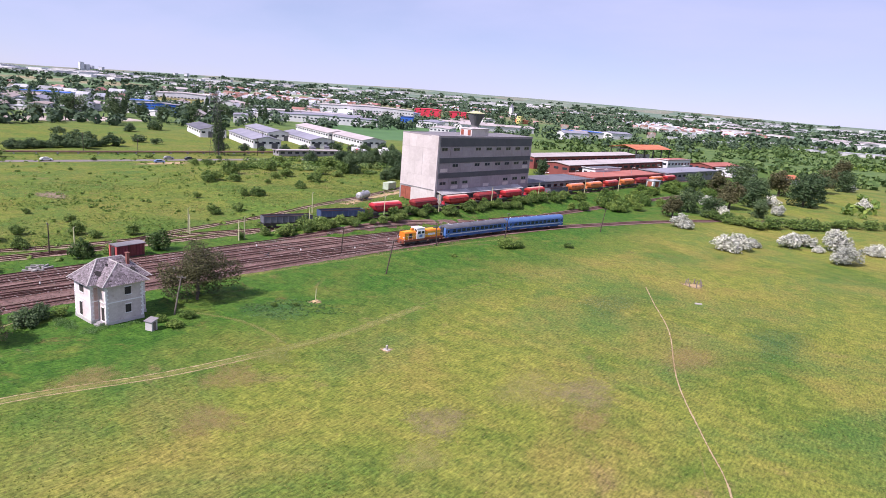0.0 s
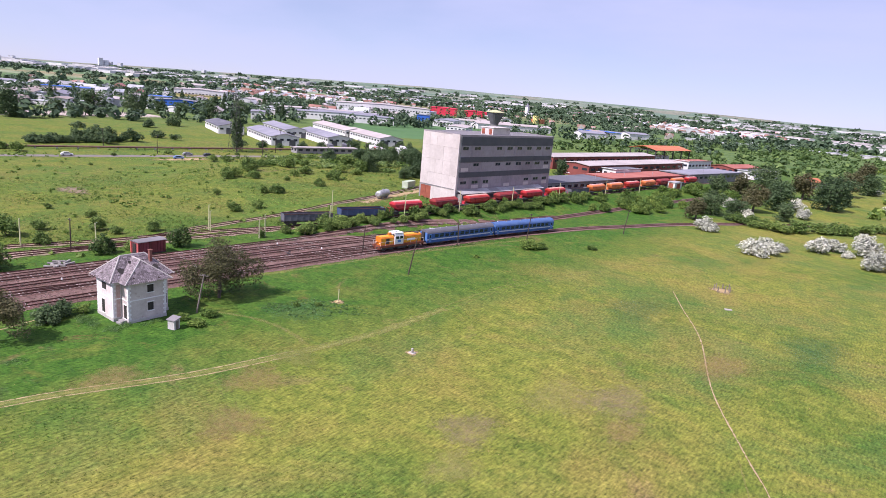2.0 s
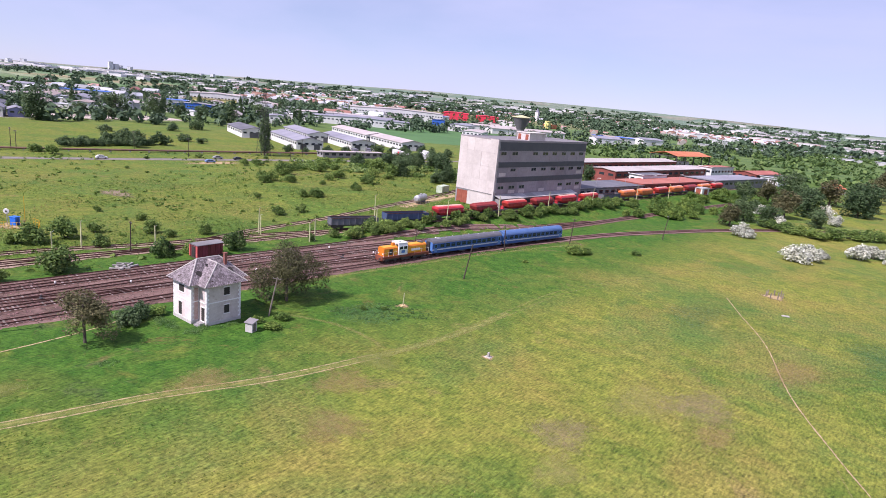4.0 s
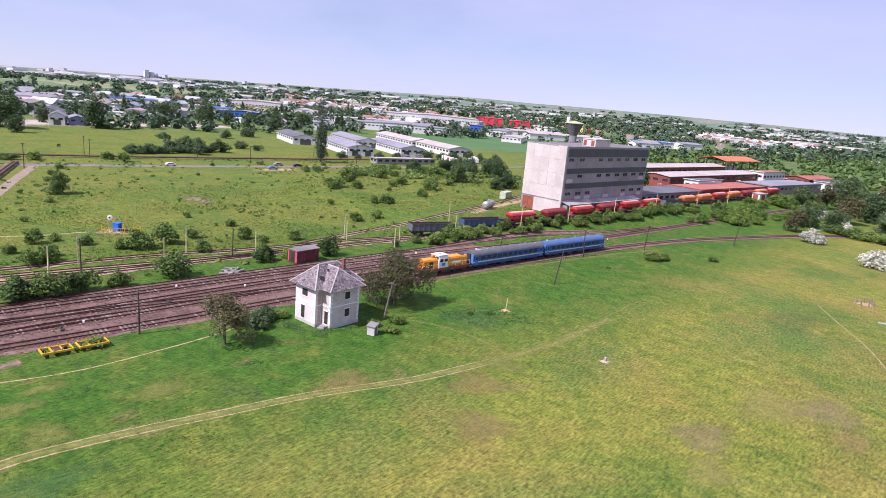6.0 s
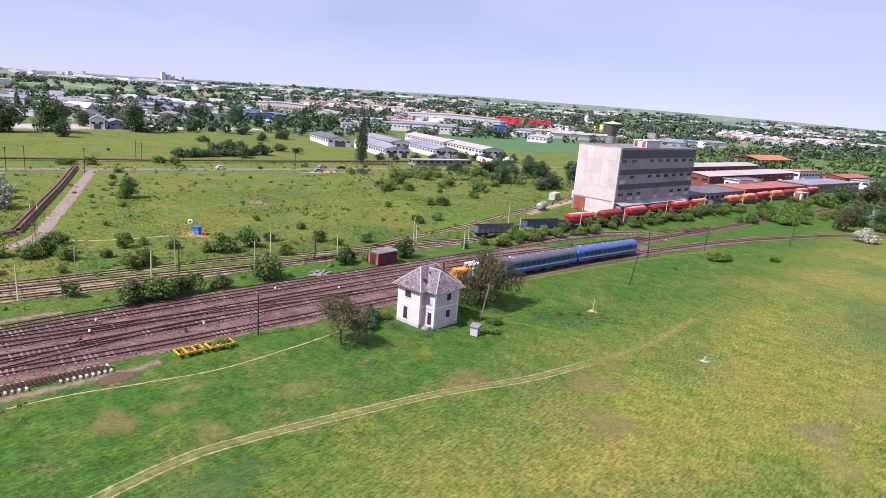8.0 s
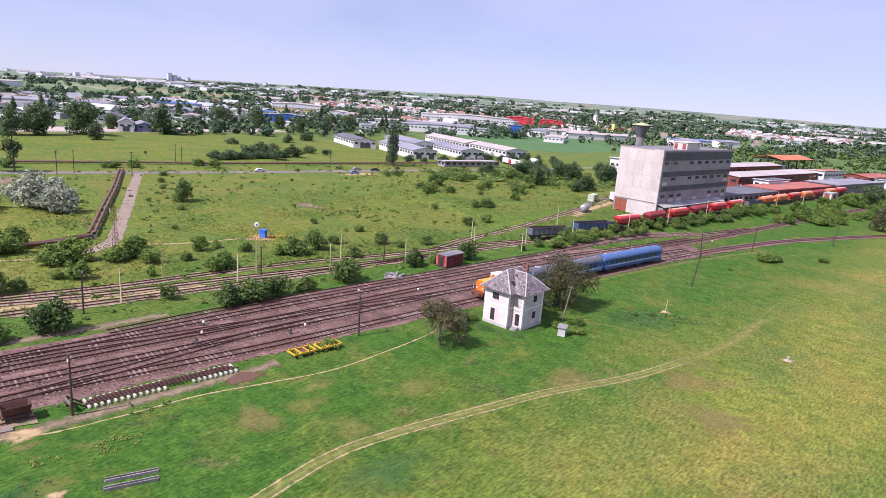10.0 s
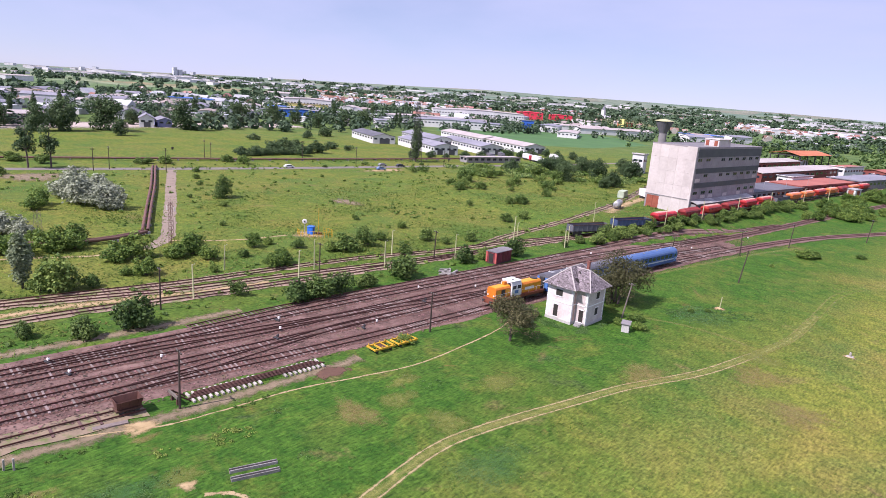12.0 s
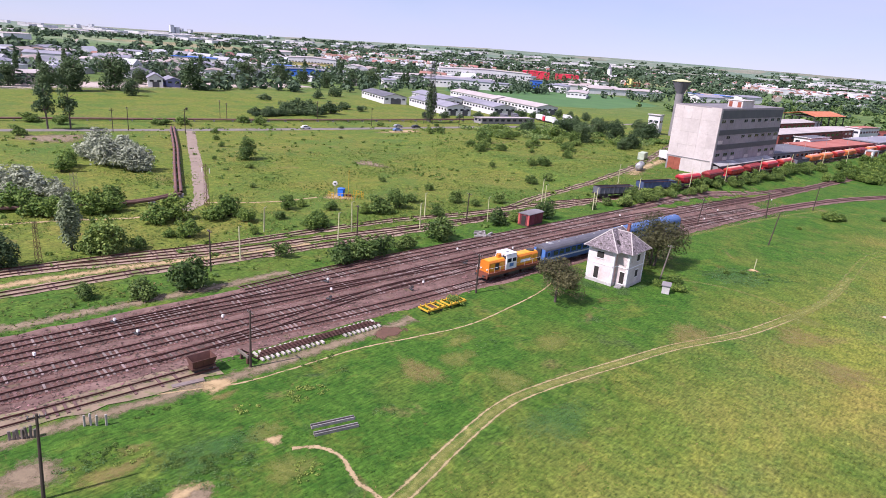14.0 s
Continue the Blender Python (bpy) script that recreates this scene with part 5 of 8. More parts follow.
# ---- trains ----
MAT.update({
    "loco_orange": material("loco_orange", (0.56, 0.155, 0.012), (0.70, 0.23, 0.022), 0.8, 6, rough=0.45, local=True, bump=0.05, third=(0.5, 0.17, 0.03), spots=-0.05),
    "loco_rust": material("loco_rust", (0.13, 0.035, 0.022), (0.26, 0.075, 0.04), 0.7, 6, rough=0.7, local=True, third=(0.42, 0.13, 0.02), spots=-0.03),
    "loco_yellow": material("loco_yellow", (0.64, 0.29, 0.016), (0.75, 0.37, 0.03), 0.8, 6, rough=0.5, local=True, bump=0.05),
    "loco_white": material("loco_white", (0.66, 0.66, 0.68), (0.82, 0.82, 0.83), 0.8, 6, rough=0.45, local=True, bump=0.05),
    "coach_blue": material("coach_blue", (0.016, 0.055, 0.22), (0.03, 0.09, 0.32), 0.4, 5, rough=0.4, local=True, bump=0.05),
    "coach_light": material("coach_light", (0.06, 0.16, 0.44), (0.11, 0.23, 0.52), 0.4, 5, rough=0.4, local=True, bump=0.05),
    "coach_stripe": material("coach_stripe", (0.42, 0.45, 0.55), (0.58, 0.6, 0.68), 0.4, 5, rough=0.45, local=True, bump=0.05),
    "coach_roof": material("coach_roof", (0.075, 0.075, 0.095), (0.15, 0.145, 0.165), 0.3, 4, rough=0.6, local=True, third=(0.22, 0.20, 0.2), spots=-0.06),
    "coach_roof_blue": material("coach_roof_blue", (0.05, 0.11, 0.27), (0.09, 0.16, 0.35), 0.3, 4, rough=0.5, local=True, third=(0.2, 0.25, 0.38), spots=-0.05),
    "wagon_red": material("wagon_red", (0.34, 0.018, 0.022), (0.54, 0.038, 0.04), 0.5, 5, rough=0.5, local=True, bump=0.08, rnd=0.12, third=(0.3, 0.09, 0.07), spots=-0.06),
    "wagon_dark_red": material("wagon_dark_red", (0.20, 0.02, 0.022), (0.33, 0.04, 0.04), 0.5, 5, rough=0.6, local=True, bump=0.08, third=(0.16, 0.08, 0.06)),
    "wagon_orange": material("wagon_orange", (0.55, 0.12, 0.03), (0.72, 0.22, 0.07), 0.5, 5, rough=0.55, local=True, bump=0.08, third=(0.5, 0.25, 0.14)),
    "wagon_pale": material("wagon_pale", (0.62, 0.30, 0.24), (0.75, 0.45, 0.38), 0.5, 5, rough=0.55, local=True),
    "wagon_grey": material("wagon_grey", (0.07, 0.075, 0.095), (0.15, 0.155, 0.18), 0.5, 5, rough=0.7, local=True, third=(0.16, 0.08, 0.05), spots=0.0),
    "wagon_navy": material("wagon_navy", (0.03, 0.055, 0.12), (0.07, 0.10, 0.19), 0.5, 5, rough=0.6, local=True, third=(0.12, 0.07, 0.05)),
})


def bogie(parent, y, base=2.5):
    b = part("bogie", Shape().box(-1.05, y - base / 2 - 0.5, 0.45, -0.85, y + base / 2 + 0.5, 0.85).box(0.85, y - base / 2 - 0.5, 0.45, 1.05, y + base / 2 + 0.5, 0.85)
             .box(-0.9, y - 0.35, 0.5, 0.9, y + 0.35, 0.95), MAT["steel_dark"], parent)
    for dy in (-base / 2, base / 2):
        for x in (-0.75, 0.75):
            part("wheel", Shape().rod((x - 0.07, y + dy, 0.46), (x + 0.07, y + dy, 0.46), 0.46, n=14), MAT["steel_dark"], b)


def buffers(parent, y, way):
    for x in (-0.88, 0.88):
        part("buffer", Shape().rod((x, y, 1.05), (x, y + way * 0.5, 1.05), 0.1).rod((x, y + way * 0.5, 1.05), (x, y + way * 0.58, 1.05), 0.24, n=12), MAT["steel_dark"], parent)


def build_loco():
    t = thing("diesel_locomotive", "orange and white diesel shunting locomotive pulling blue coaches", "locomotive")
    L = 6.9
    part("underframe", Shape().box(-1.42, -L, 0.95, 1.42, L, 1.45, 0.05).box(-1.3, -L - 0.06, 0.55, 1.3, -L + 0.15, 1.45).box(-1.3, L - 0.15, 0.55, 1.3, L + 0.06, 1.45), MAT["loco_rust"], t)
    part("frame_stripe", Shape().box(-1.45, -L + 0.2, 1.2, 1.45, L - 0.2, 1.46), MAT["loco_rust"], t, "dirty rust-red running board edge")
    part("fuel_tank", Shape().box(-1.2, -1.4, 0.35, 1.2, 1.4, 0.95, 0.08), MAT["steel_dark"], t)
    hood = [(-1.05, 1.46), (1.05, 1.46), (1.05, 3.1), (0.8, 3.42), (-0.8, 3.42), (-1.05, 3.1)]
    front = part("front_hood", Shape().extrude(hood, -L + 0.55, -2.4), MAT["loco_orange"], t, smooth=False)
    rear = part("rear_hood", Shape().extrude(hood, 0.2, L - 0.7), MAT["loco_orange"], t)
    part("hood_top", Shape().extrude([(-0.82, 3.40), (0.82, 3.40), (0.6, 3.52), (-0.6, 3.52)], 0.3, L - 0.8), MAT["loco_yellow"], rear, "yellow hood cover")
    part("hood_top", Shape().extrude([(-0.82, 3.40), (0.82, 3.40), (0.6, 3.5), (-0.6, 3.5)], -L + 0.65, -2.45), MAT["loco_yellow"], front)
    for k in range(5):
        for x in (-1.08, 1.05):
            part("hood_door", Shape().box(x, 0.6 + k * 1.12, 1.65, x + 0.03, 1.6 + k * 1.12, 3.0), MAT["loco_yellow"], rear)
    for x in (-1.08, 1.05):
        part("lettering", Shape().box(x - 0.01, 1.6, 2.0, x + 0.04, 4.2, 2.55), MAT["loco_white"], rear, "white lettering panel")
        for k in range(3):
            part("grille", Shape().box(x, -L + 0.9 + k * 1.15, 1.7, x + 0.03, -L + 1.85 + k * 1.15, 2.95), MAT["loco_yellow"] if k != 1 else MAT["steel_dark"], front)
    part("fan", Shape().lathe([(0.72, 3.5), (0.72, 3.62), (0.6, 3.66)], 16, 0, L - 1.7), MAT["steel_dark"], rear)
    part("exhaust", Shape().box(-0.3, -3.5, 3.4, 0.3, -2.7, 4.1, 0.06), MAT["loco_orange"], front)
    cabp = [(-1.35, 1.46), (1.35, 1.46), (1.38, 3.3), (1.2, 3.95), (0.7, 4.15), (-0.7, 4.15), (-1.2, 3.95), (-1.38, 3.3)]
    cab = part("cab", Shape().extrude(cabp, -2.4, 0.2), MAT["loco_white"], t)
    for x in (-1.40, 1.37):
        for y in (-2.15, -0.9):
            part("window", Shape().box(x, y, 2.75, x + 0.03, y + 0.9, 3.4), MAT["window_dark"], cab)
        part("emblem", Shape().box(x, -1.6, 1.9, x + 0.03, -0.6, 2.5), MAT["coach_light"], cab)
    for y in (-2.43, 0.2):
        for x in (-1.1, 0.35):
            part("window", Shape().box(x, y, 3.25, x + 0.75, y + 0.03, 3.85), MAT["window_dark"], cab)
    part("cab_roof", Shape().box(-1.25, -2.5, 4.1, 1.25, 0.3, 4.2, 0.05), MAT["loco_white"], cab)
    part("horn", Shape().rod((0.4, -1.0, 4.2), (0.4, -1.6, 4.4), 0.06, 0.12), MAT["steel"], cab)
    rails = Shape()
    for x in (-1.38, 1.38):
        for y0, y1 in ((-L + 0.2, -2.5), (0.3, L - 0.2)):
            rails.rod((x, y0, 2.35), (x, y1, 2.35), 0.025, n=5)
            for k in range(4):
                yy = y0 + (y1 - y0) * k / 3
                rails.rod((x, yy, 1.45), (x, yy, 2.35), 0.025, n=5)
    part("handrail", rails, MAT["loco_white"], t)
    for x in (-0.7, 0.7):
        for y, w in ((-L + 0.5, -1), (L - 0.68, 1)):
            part("headlight", Shape().rod((x, y, 2.0), (x, y + w * 0.1, 2.0), 0.14, n=12), MAT["loco_white"], t)
    bogie(t, -4.1)
    bogie(t, 4.1)
    buffers(t, -L, -1)
    buffers(t, L, 1)
    return t


def build_coach(blue_roof, label):
    t = thing("passenger_coach", label, "railway coach", group="blue coaches")
    L, W = 12.1, 1.42
    part("lower_side", Shape().box(-W, -L, 0.75, W, L, 1.75, 0.04), MAT["coach_blue"], t)
    part("stripe", Shape().box(-W - 0.012, -L + 0.02, 1.42, W + 0.012, L - 0.02, 1.70), MAT["coach_stripe"], t, "pale grey waist stripe")
    part("body", Shape().extrude([(-W, 1.7), (W, 1.7), (W, 2.9), (W - 0.04, 3.05), (-W + 0.04, 3.05), (-W, 2.9)], -L, L), MAT["coach_blue"], t)
    roof = [(-W + 0.02, 3.02), (W - 0.02, 3.02), (W - 0.1, 3.3), (W - 0.35, 3.62), (0.6, 3.9), (0, 3.97), (-0.6, 3.9), (-W + 0.35, 3.62), (-W + 0.1, 3.3)]
    r = part("roof", Shape().extrude(roof, -L, L), MAT["coach_roof_blue"] if blue_roof else MAT["coach_roof"], t)
    for k in range(8):
        part("vent", Shape().lathe([(0.2, 3.9), (0.2, 4.05), (0.1, 4.12)], 8, 0.35 if k % 2 else -0.35, -9.8 + k * 2.8), MAT["steel"] if k else MAT["white_paint"], r)
    if not blue_roof:
        part("hatch", Shape().box(-0.55, -L + 2.2, 3.84, 0.55, -L + 3.3, 3.98, 0.04), MAT["steel"], r, "pale grey roof hatch")
    win = Shape().box(-0.02, -0.62, 0, 0.02, 0.62, 0.85).mesh("window")
    frm = Shape().box(-0.03, -0.68, -0.06, 0.015, 0.68, 0).box(-0.03, -0.68, 0.85, 0.015, 0.68, 0.91).box(-0.03, -0.68, 0.55, 0.025, 0.68, 0.6).mesh("window_frame")
    for x in (-W - 0.005, W + 0.005):
        for k in range(11):
            w = part("window", win, MAT["window_dark"], t)
            w.location = (x, -9.0 + k * 1.8, 2.0)
            f = part("window_frame", frm, MAT["coach_blue"], w)
        for y in (-L + 1.0, L - 1.0):
            d = part("door", Shape().box(x - 0.02, y - 0.42, 0.95, x + 0.02, y + 0.42, 2.95), MAT["coach_light"], t)
            part("door_window", Shape().box(x - 0.03, y - 0.28, 2.0, x + 0.03, y + 0.28, 2.75), MAT["window_dark"], d)
    for y, w in ((-L, -1), (L, 1)):
        part("gangway", Shape().box(-0.55, min(y, y + w * 0.38), 1.2, 0.55, max(y, y + w * 0.38), 3.4, 0.05), MAT["steel_dark"], t)
        part("end_panel", Shape().box(-1.3, min(y, y + w * 0.02), 1.2, 1.3, max(y, y + w * 0.02), 3.3), MAT["coach_light"], t)
        buffers(t, y, w)
    for y in (-3, 1.2):
        part("equipment_box", Shape().box(-1.25, y, 0.35, 1.25, y + 1.9, 0.76, 0.05), MAT["steel_dark"], t)
    bogie(t, -8.6)
    bogie(t, 8.6)
    return t


def build_hopper(body, label):
    """A covered hopper wagon with sloped ends and a curved lid."""
    t = thing("hopper_wagon", label, "freight wagon", group="wagons beside the warehouse")
    L = 7.0
    part("underframe", Shape().box(-1.3, -L, 0.95, 1.3, L, 1.25, 0.04), MAT["steel_dark"], t)
    s = Shape()
    sec = [(0.9, 1.25, 3.4), (1.42, 2.0, 4.6), (1.42, 3.0, 5.15), (1.15, 3.5, 5.1), (0.55, 3.78, 5.0)]
    for w, z, h in sec:
        s.v += [(-w, -h, z), (w, -h, z), (w, h, z), (-w, h, z)]
    s.f += [(3, 2, 1, 0)] + [(k * 4 + i, k * 4 + (i + 1) % 4, k * 4 + 4 + (i + 1) % 4, k * 4 + 4 + i) for k in range(4) for i in range(4)] + [(16, 17, 18, 19)]
    b = part("hopper", s, MAT[body], t)
    for y in (-4.4, -2.2, 0, 2.2, 4.4):
        for x in (-1, 1):
            part("rib", Shape().box(x * 1.47 - 0.05, y - 0.06, 2.0, x * 1.47 + 0.05, y + 0.06, 3.0), MAT[body], b)
    part("lid", Shape().extrude([(-0.62, 3.74), (0.62, 3.74), (0.4, 3.92), (-0.4, 3.92)], -4.9, 4.9), MAT["wagon_pale"] if body != "wagon_dark_red" else MAT[body], b, "sun-bleached lid")
    part("walkway", Shape().box(-1.5, -5.0, 3.05, -1.3, 5.0, 3.1).box(1.3, -5.0, 3.05, 1.5, 5.0, 3.1), MAT["steel_dark"], t)
    for y, w in ((-L, -1), (L, 1)):
        part("end_rail", Shape().rod((-1.2, y, 1.2), (-1.2, y, 2.4), 0.04, n=5).rod((1.2, y, 1.2), (1.2, y, 2.4), 0.04, n=5).rod((-1.2, y, 2.4), (1.2, y, 2.4), 0.04, n=5), MAT[body], t)
        part("end_box", Shape().box(-0.5, y - w * 0.7 - 0.3, 1.25, 0.5, y - w * 0.7 + 0.3, 2.1, 0.05), MAT[body], t)
        buffers(t, y, w)
    bogie(t, -4.7, 1.9)
    bogie(t, 4.7, 1.9)
    return t


def build_gondola(body, label):
    """An open high-sided wagon with ribbed walls and a rusty load floor."""
    t = thing("open_wagon", label, "freight wagon", group="wagons beside the warehouse")
    L = 6.6
    part("underframe", Shape().box(-1.3, -L, 0.9, 1.3, L, 1.25, 0.04), MAT["steel_dark"], t)
    s = Shape().box(-1.42, -L, 1.25, -1.32, L, 2.95).box(1.32, -L, 1.25, 1.42, L, 2.95).box(-1.32, -L, 1.25, 1.32, -L + 0.1, 2.95).box(-1.32, L - 0.1, 1.25, 1.32, L, 2.95)
    b = part("sides", s, MAT[body], t)
    part("load", Shape().box(-1.32, -L + 0.1, 1.25, 1.32, L - 0.1, 2.0), MAT["rust"], t, "rusty brown floor inside")
    for k in range(9):
        for x in (-1.47, 1.47):
            part("rib", Shape().box(x - 0.05, -L + 0.1 + k * 1.62, 1.2, x + 0.05, -L + 0.24 + k * 1.62, 2.98), MAT[body], b)
    part("top_rail", Shape().box(-1.5, -L, 2.9, -1.3, L, 3.02).box(1.3, -L, 2.9, 1.5, L, 3.02), MAT["rust"], b)
    for y, w in ((-L, -1), (L, 1)):
        buffers(t, y, w)
    bogie(t, -4.5, 1.9)
    bogie(t, 4.5, 1.9)
    return t


RUN = smooth_line(LINES["running"], 0.5)
RUN_S = [0.0]
for _a, _b in zip(RUN, RUN[1:]):
    RUN_S.append(RUN_S[-1] + (_b - _a).length)


def on_line(line, lengths, s):
    i = min(max(int(np.searchsorted(lengths, s)) - 1, 0), len(line) - 2)
    return line[i].lerp(line[i + 1], (s - lengths[i]) / (lengths[i + 1] - lengths[i]))


def seat(line, lengths, s, half, z):
    """The pose of a vehicle whose middle is at length s along a line, on two bogies."""
    a, b = on_line(line, lengths, s - half), on_line(line, lengths, s + half)
    d = b - a
    m = (a + b) / 2
    return Matrix.Translation((m.x, m.y, z + rise(m.x, m.y))) @ Matrix.Rotation(math.atan2(d.y, d.x) - math.pi / 2, 4, "Z")


def length_at(line, lengths, y):
    return float(np.interp(y, [p.y for p in line], lengths))


RAIL_TOP = BED + 0.255
locomotive = build_loco()
coach_front = build_coach(False, "blue passenger coach with dark grey roof and pale stripe")
coach_rear = build_coach(True, "blue passenger coach with a blue roof, last in the train")

YARD = smooth_line(LINES["far_yard"], 0.5)
YARD_S = [0.0]
for _a, _b in zip(YARD, YARD[1:]):
    YARD_S.append(YARD_S[-1] + (_b - _a).length)


def build_wagons():
    first = {}
    kinds = [("open", "wagon_grey", "dark grey rusty open wagon standing in the siding"), ("open", "wagon_navy", "navy blue open wagon standing in the siding")]
    kinds += [("hop", "wagon_red", "bright red covered hopper wagon with bleached lid"), ("hop", "wagon_dark_red", "dark red covered hopper wagon"), ("hop", "wagon_red", ""), ("hop", "wagon_dark_red", ""),
              ("hop", "wagon_red", ""), ("hop", "wagon_red", ""), ("open", "wagon_grey", ""), ("hop", "wagon_orange", "faded orange covered hopper wagon"), ("hop", "wagon_orange", ""), ("hop", "wagon_red", ""), ("hop", "wagon_orange", ""), ("hop", "wagon_dark_red", ""), ("hop", "wagon_orange", ""), ("hop", "wagon_red", "")]
    y = 104.0
    for kind, body, label in kinds:
        s = length_at(YARD, YARD_S, y)
        m = seat(YARD, YARD_S, s, 4.6, 0.07 + 0.255)
        if (kind, body) not in first:
            ob = (build_gondola if kind == "open" else build_hopper)(body, label)
            ob.matrix_world = m
            first[kind, body] = ob
        else:
            copy_thing(first[kind, body], m)
        y += 14.6 if kind == "open" else 15.8


build_wagons()


def motions():
    """The train runs along the curve towards the signal house."""
    key = [(0.0, 115.8), (1.5, 105.1), (3.0, 94.7), (5.5, 76.2), (6.5, 69.2), (7.5, 62.6), (10.5, 42.6), (12.5, 29.9), (14.0, 20.9)]
    times = [0.5 * i for i in range(29)]
    for ob, back, half in ((locomotive, 7.4, 4.1), (coach_front, 27.5, 8.6), (coach_rear, 52.5, 8.6)):
        rows = []
        for t in times:
            y = float(np.interp(t, [k[0] for k in key], [k[1] for k in key]))
            rows.append((t, seat(RUN, RUN_S, length_at(RUN, RUN_S, y) + back, half, RAIL_TOP)))
        walk(ob, rows)

# ---- ways over the ground ----
def way_material(name, base_low, base_high, hole, soft=0.16):
    """Trodden earth whose edges fray out into the grass: cover follows a noise and the ribbon's own width."""
    m = material(name, base_low, base_high, 0.6, 6, bump=0.4)
    nt = m.node_tree
    n, ln = nt.nodes, nt.links
    uv = n.new("ShaderNodeUVMap")
    sep = n.new("ShaderNodeSeparateXYZ")
    ln.new(uv.outputs[0], sep.inputs[0])
    edge = n.new("ShaderNodeMath")
    edge.operation = "PINGPONG"
    edge.inputs[1].default_value = 0.5
    ln.new(sep.outputs[0], edge.inputs[0])
    t = n.new("ShaderNodeTexNoise")
    t.inputs["Scale"].default_value, t.inputs["Detail"].default_value, t.inputs["Roughness"].default_value = 0.9, 6, 0.75
    ln.new(n.new("ShaderNodeNewGeometry").outputs["Position"], t.inputs["Vector"])
    add = n.new("ShaderNodeMath")
    add.operation = "MULTIPLY_ADD"
    ln.new(edge.outputs[0], add.inputs[0])
    add.inputs[1].default_value = 0.9
    ln.new(t.outputs[0], add.inputs[2])
    r = n.new("ShaderNodeMapRange")
    r.inputs[1].default_value, r.inputs[2].default_value = hole, hole + soft
    ln.new(add.outputs[0], r.inputs[0])
    clear = n.new("ShaderNodeBsdfTransparent")
    mix = n.new("ShaderNodeMixShader")
    ln.new(r.outputs[0], mix.inputs[0])
    ln.new(clear.outputs[0], mix.inputs[1])
    ln.new(n["Principled BSDF"].outputs[0], mix.inputs[2])
    ln.new(mix.outputs[0], n["Material Output"].inputs[0])
    return m


MAT.update({
    "rut": way_material("rut", (0.28, 0.22, 0.10), (0.43, 0.34, 0.17), 0.64, 0.3),
    "trail": way_material("trail", (0.29, 0.21, 0.105), (0.45, 0.34, 0.19), 0.66),
    "bare_patch": way_material("bare_patch", (0.31, 0.215, 0.10), (0.48, 0.35, 0.19), 0.60, 0.3),
    "faint": way_material("faint", (0.25, 0.225, 0.065), (0.38, 0.325, 0.105), 0.62, 0.95),
    "pink_earth": way_material("pink_earth", (0.16, 0.118, 0.07), (0.27, 0.205, 0.13), 0.62, 0.3),
    "dry_orange": way_material("dry_orange", (0.23, 0.155, 0.055), (0.37, 0.26, 0.10), 0.60, 0.9),
    "dry_olive": way_material("dry_olive", (0.13, 0.15, 0.028), (0.235, 0.245, 0.05), 0.60, 0.6),
    "worn_grass": way_material("worn_grass", (0.19, 0.20, 0.045), (0.31, 0.30, 0.08), 0.60, 0.55),
    "teal_grass": way_material("teal_grass", (0.030, 0.105, 0.026), (0.075, 0.180, 0.046), 0.58, 1.0),
    "rose_earth": way_material("rose_earth", (0.22, 0.165, 0.085), (0.35, 0.255, 0.14), 0.62, 0.9),
    "pale_earth": way_material("pale_earth", (0.36, 0.29, 0.25), (0.52, 0.44, 0.39), 0.58, 0.2),
    "rust_earth": way_material("rust_earth", (0.085, 0.042, 0.028), (0.15, 0.078, 0.048), 0.6),
})


MAT["slab_grey"] = material("slab_grey", (0.19, 0.175, 0.165), (0.34, 0.315, 0.30), 1, 8, rnd=0.25)
MAT["pipe_rust"] = material("pipe_rust", (0.085, 0.04, 0.03), (0.19, 0.10, 0.08), 0.5, 5, rough=0.8, rnd=0.15)
MAT["side_road"] = material("side_road", (0.21, 0.155, 0.12), (0.31, 0.24, 0.19), 0.3, 4, third=(0.20, 0.2, 0.09))


def way(points, width, mat, name, label, z=0.012, off=0.0):
    line = smooth_line(points, 1.2)
    rnd = random.Random(len(points))
    s = strip(line, off - width / 2, off + width / 2, z, width * 0.08, rnd)
    ob = setting(name, s, MAT[mat], label)
    uv = ob.data.uv_layers.new(name="across")
    for poly in ob.data.polygons:
        for li in poly.loop_indices:
            vi = ob.data.loops[li].vertex_index
            uv.data[li].uv = (vi % 2, vi // 2)
    return ob


def spot(x, y, rx, ry, mat, name, label, z=0.014, seed=1):
    """An uneven round patch."""
    rnd = random.Random(seed)
    s = Shape()
    n = 26
    rings = (1.0, 0.72, 0.45, 0.01)
    for r in rings:
        for i in range(n):
            a = 6.2832 * i / n
            k = r * (1 + 0.16 * math.sin(3 * a + seed) + 0.08 * math.sin(7 * a))
            px, py = x + rx * k * math.cos(a), y + ry * k * math.sin(a)
            s.v.append((px, py, z + rise(px, py)))
    for k in range(3):
        s.f += [(k * n + i, k * n + (i + 1) % n, k * n + n + (i + 1) % n, k * n + n + i) for i in range(n)]
    ob = setting(name, s, MAT[mat], label)
    uv = ob.data.uv_layers.new(name="across")
    for poly in ob.data.polygons:
        for li in poly.loop_indices:
            k = ob.data.loops[li].vertex_index // n
            uv.data[li].uv = ((0.0, 0.2, 0.42, 0.5)[k], 0)
    return ob


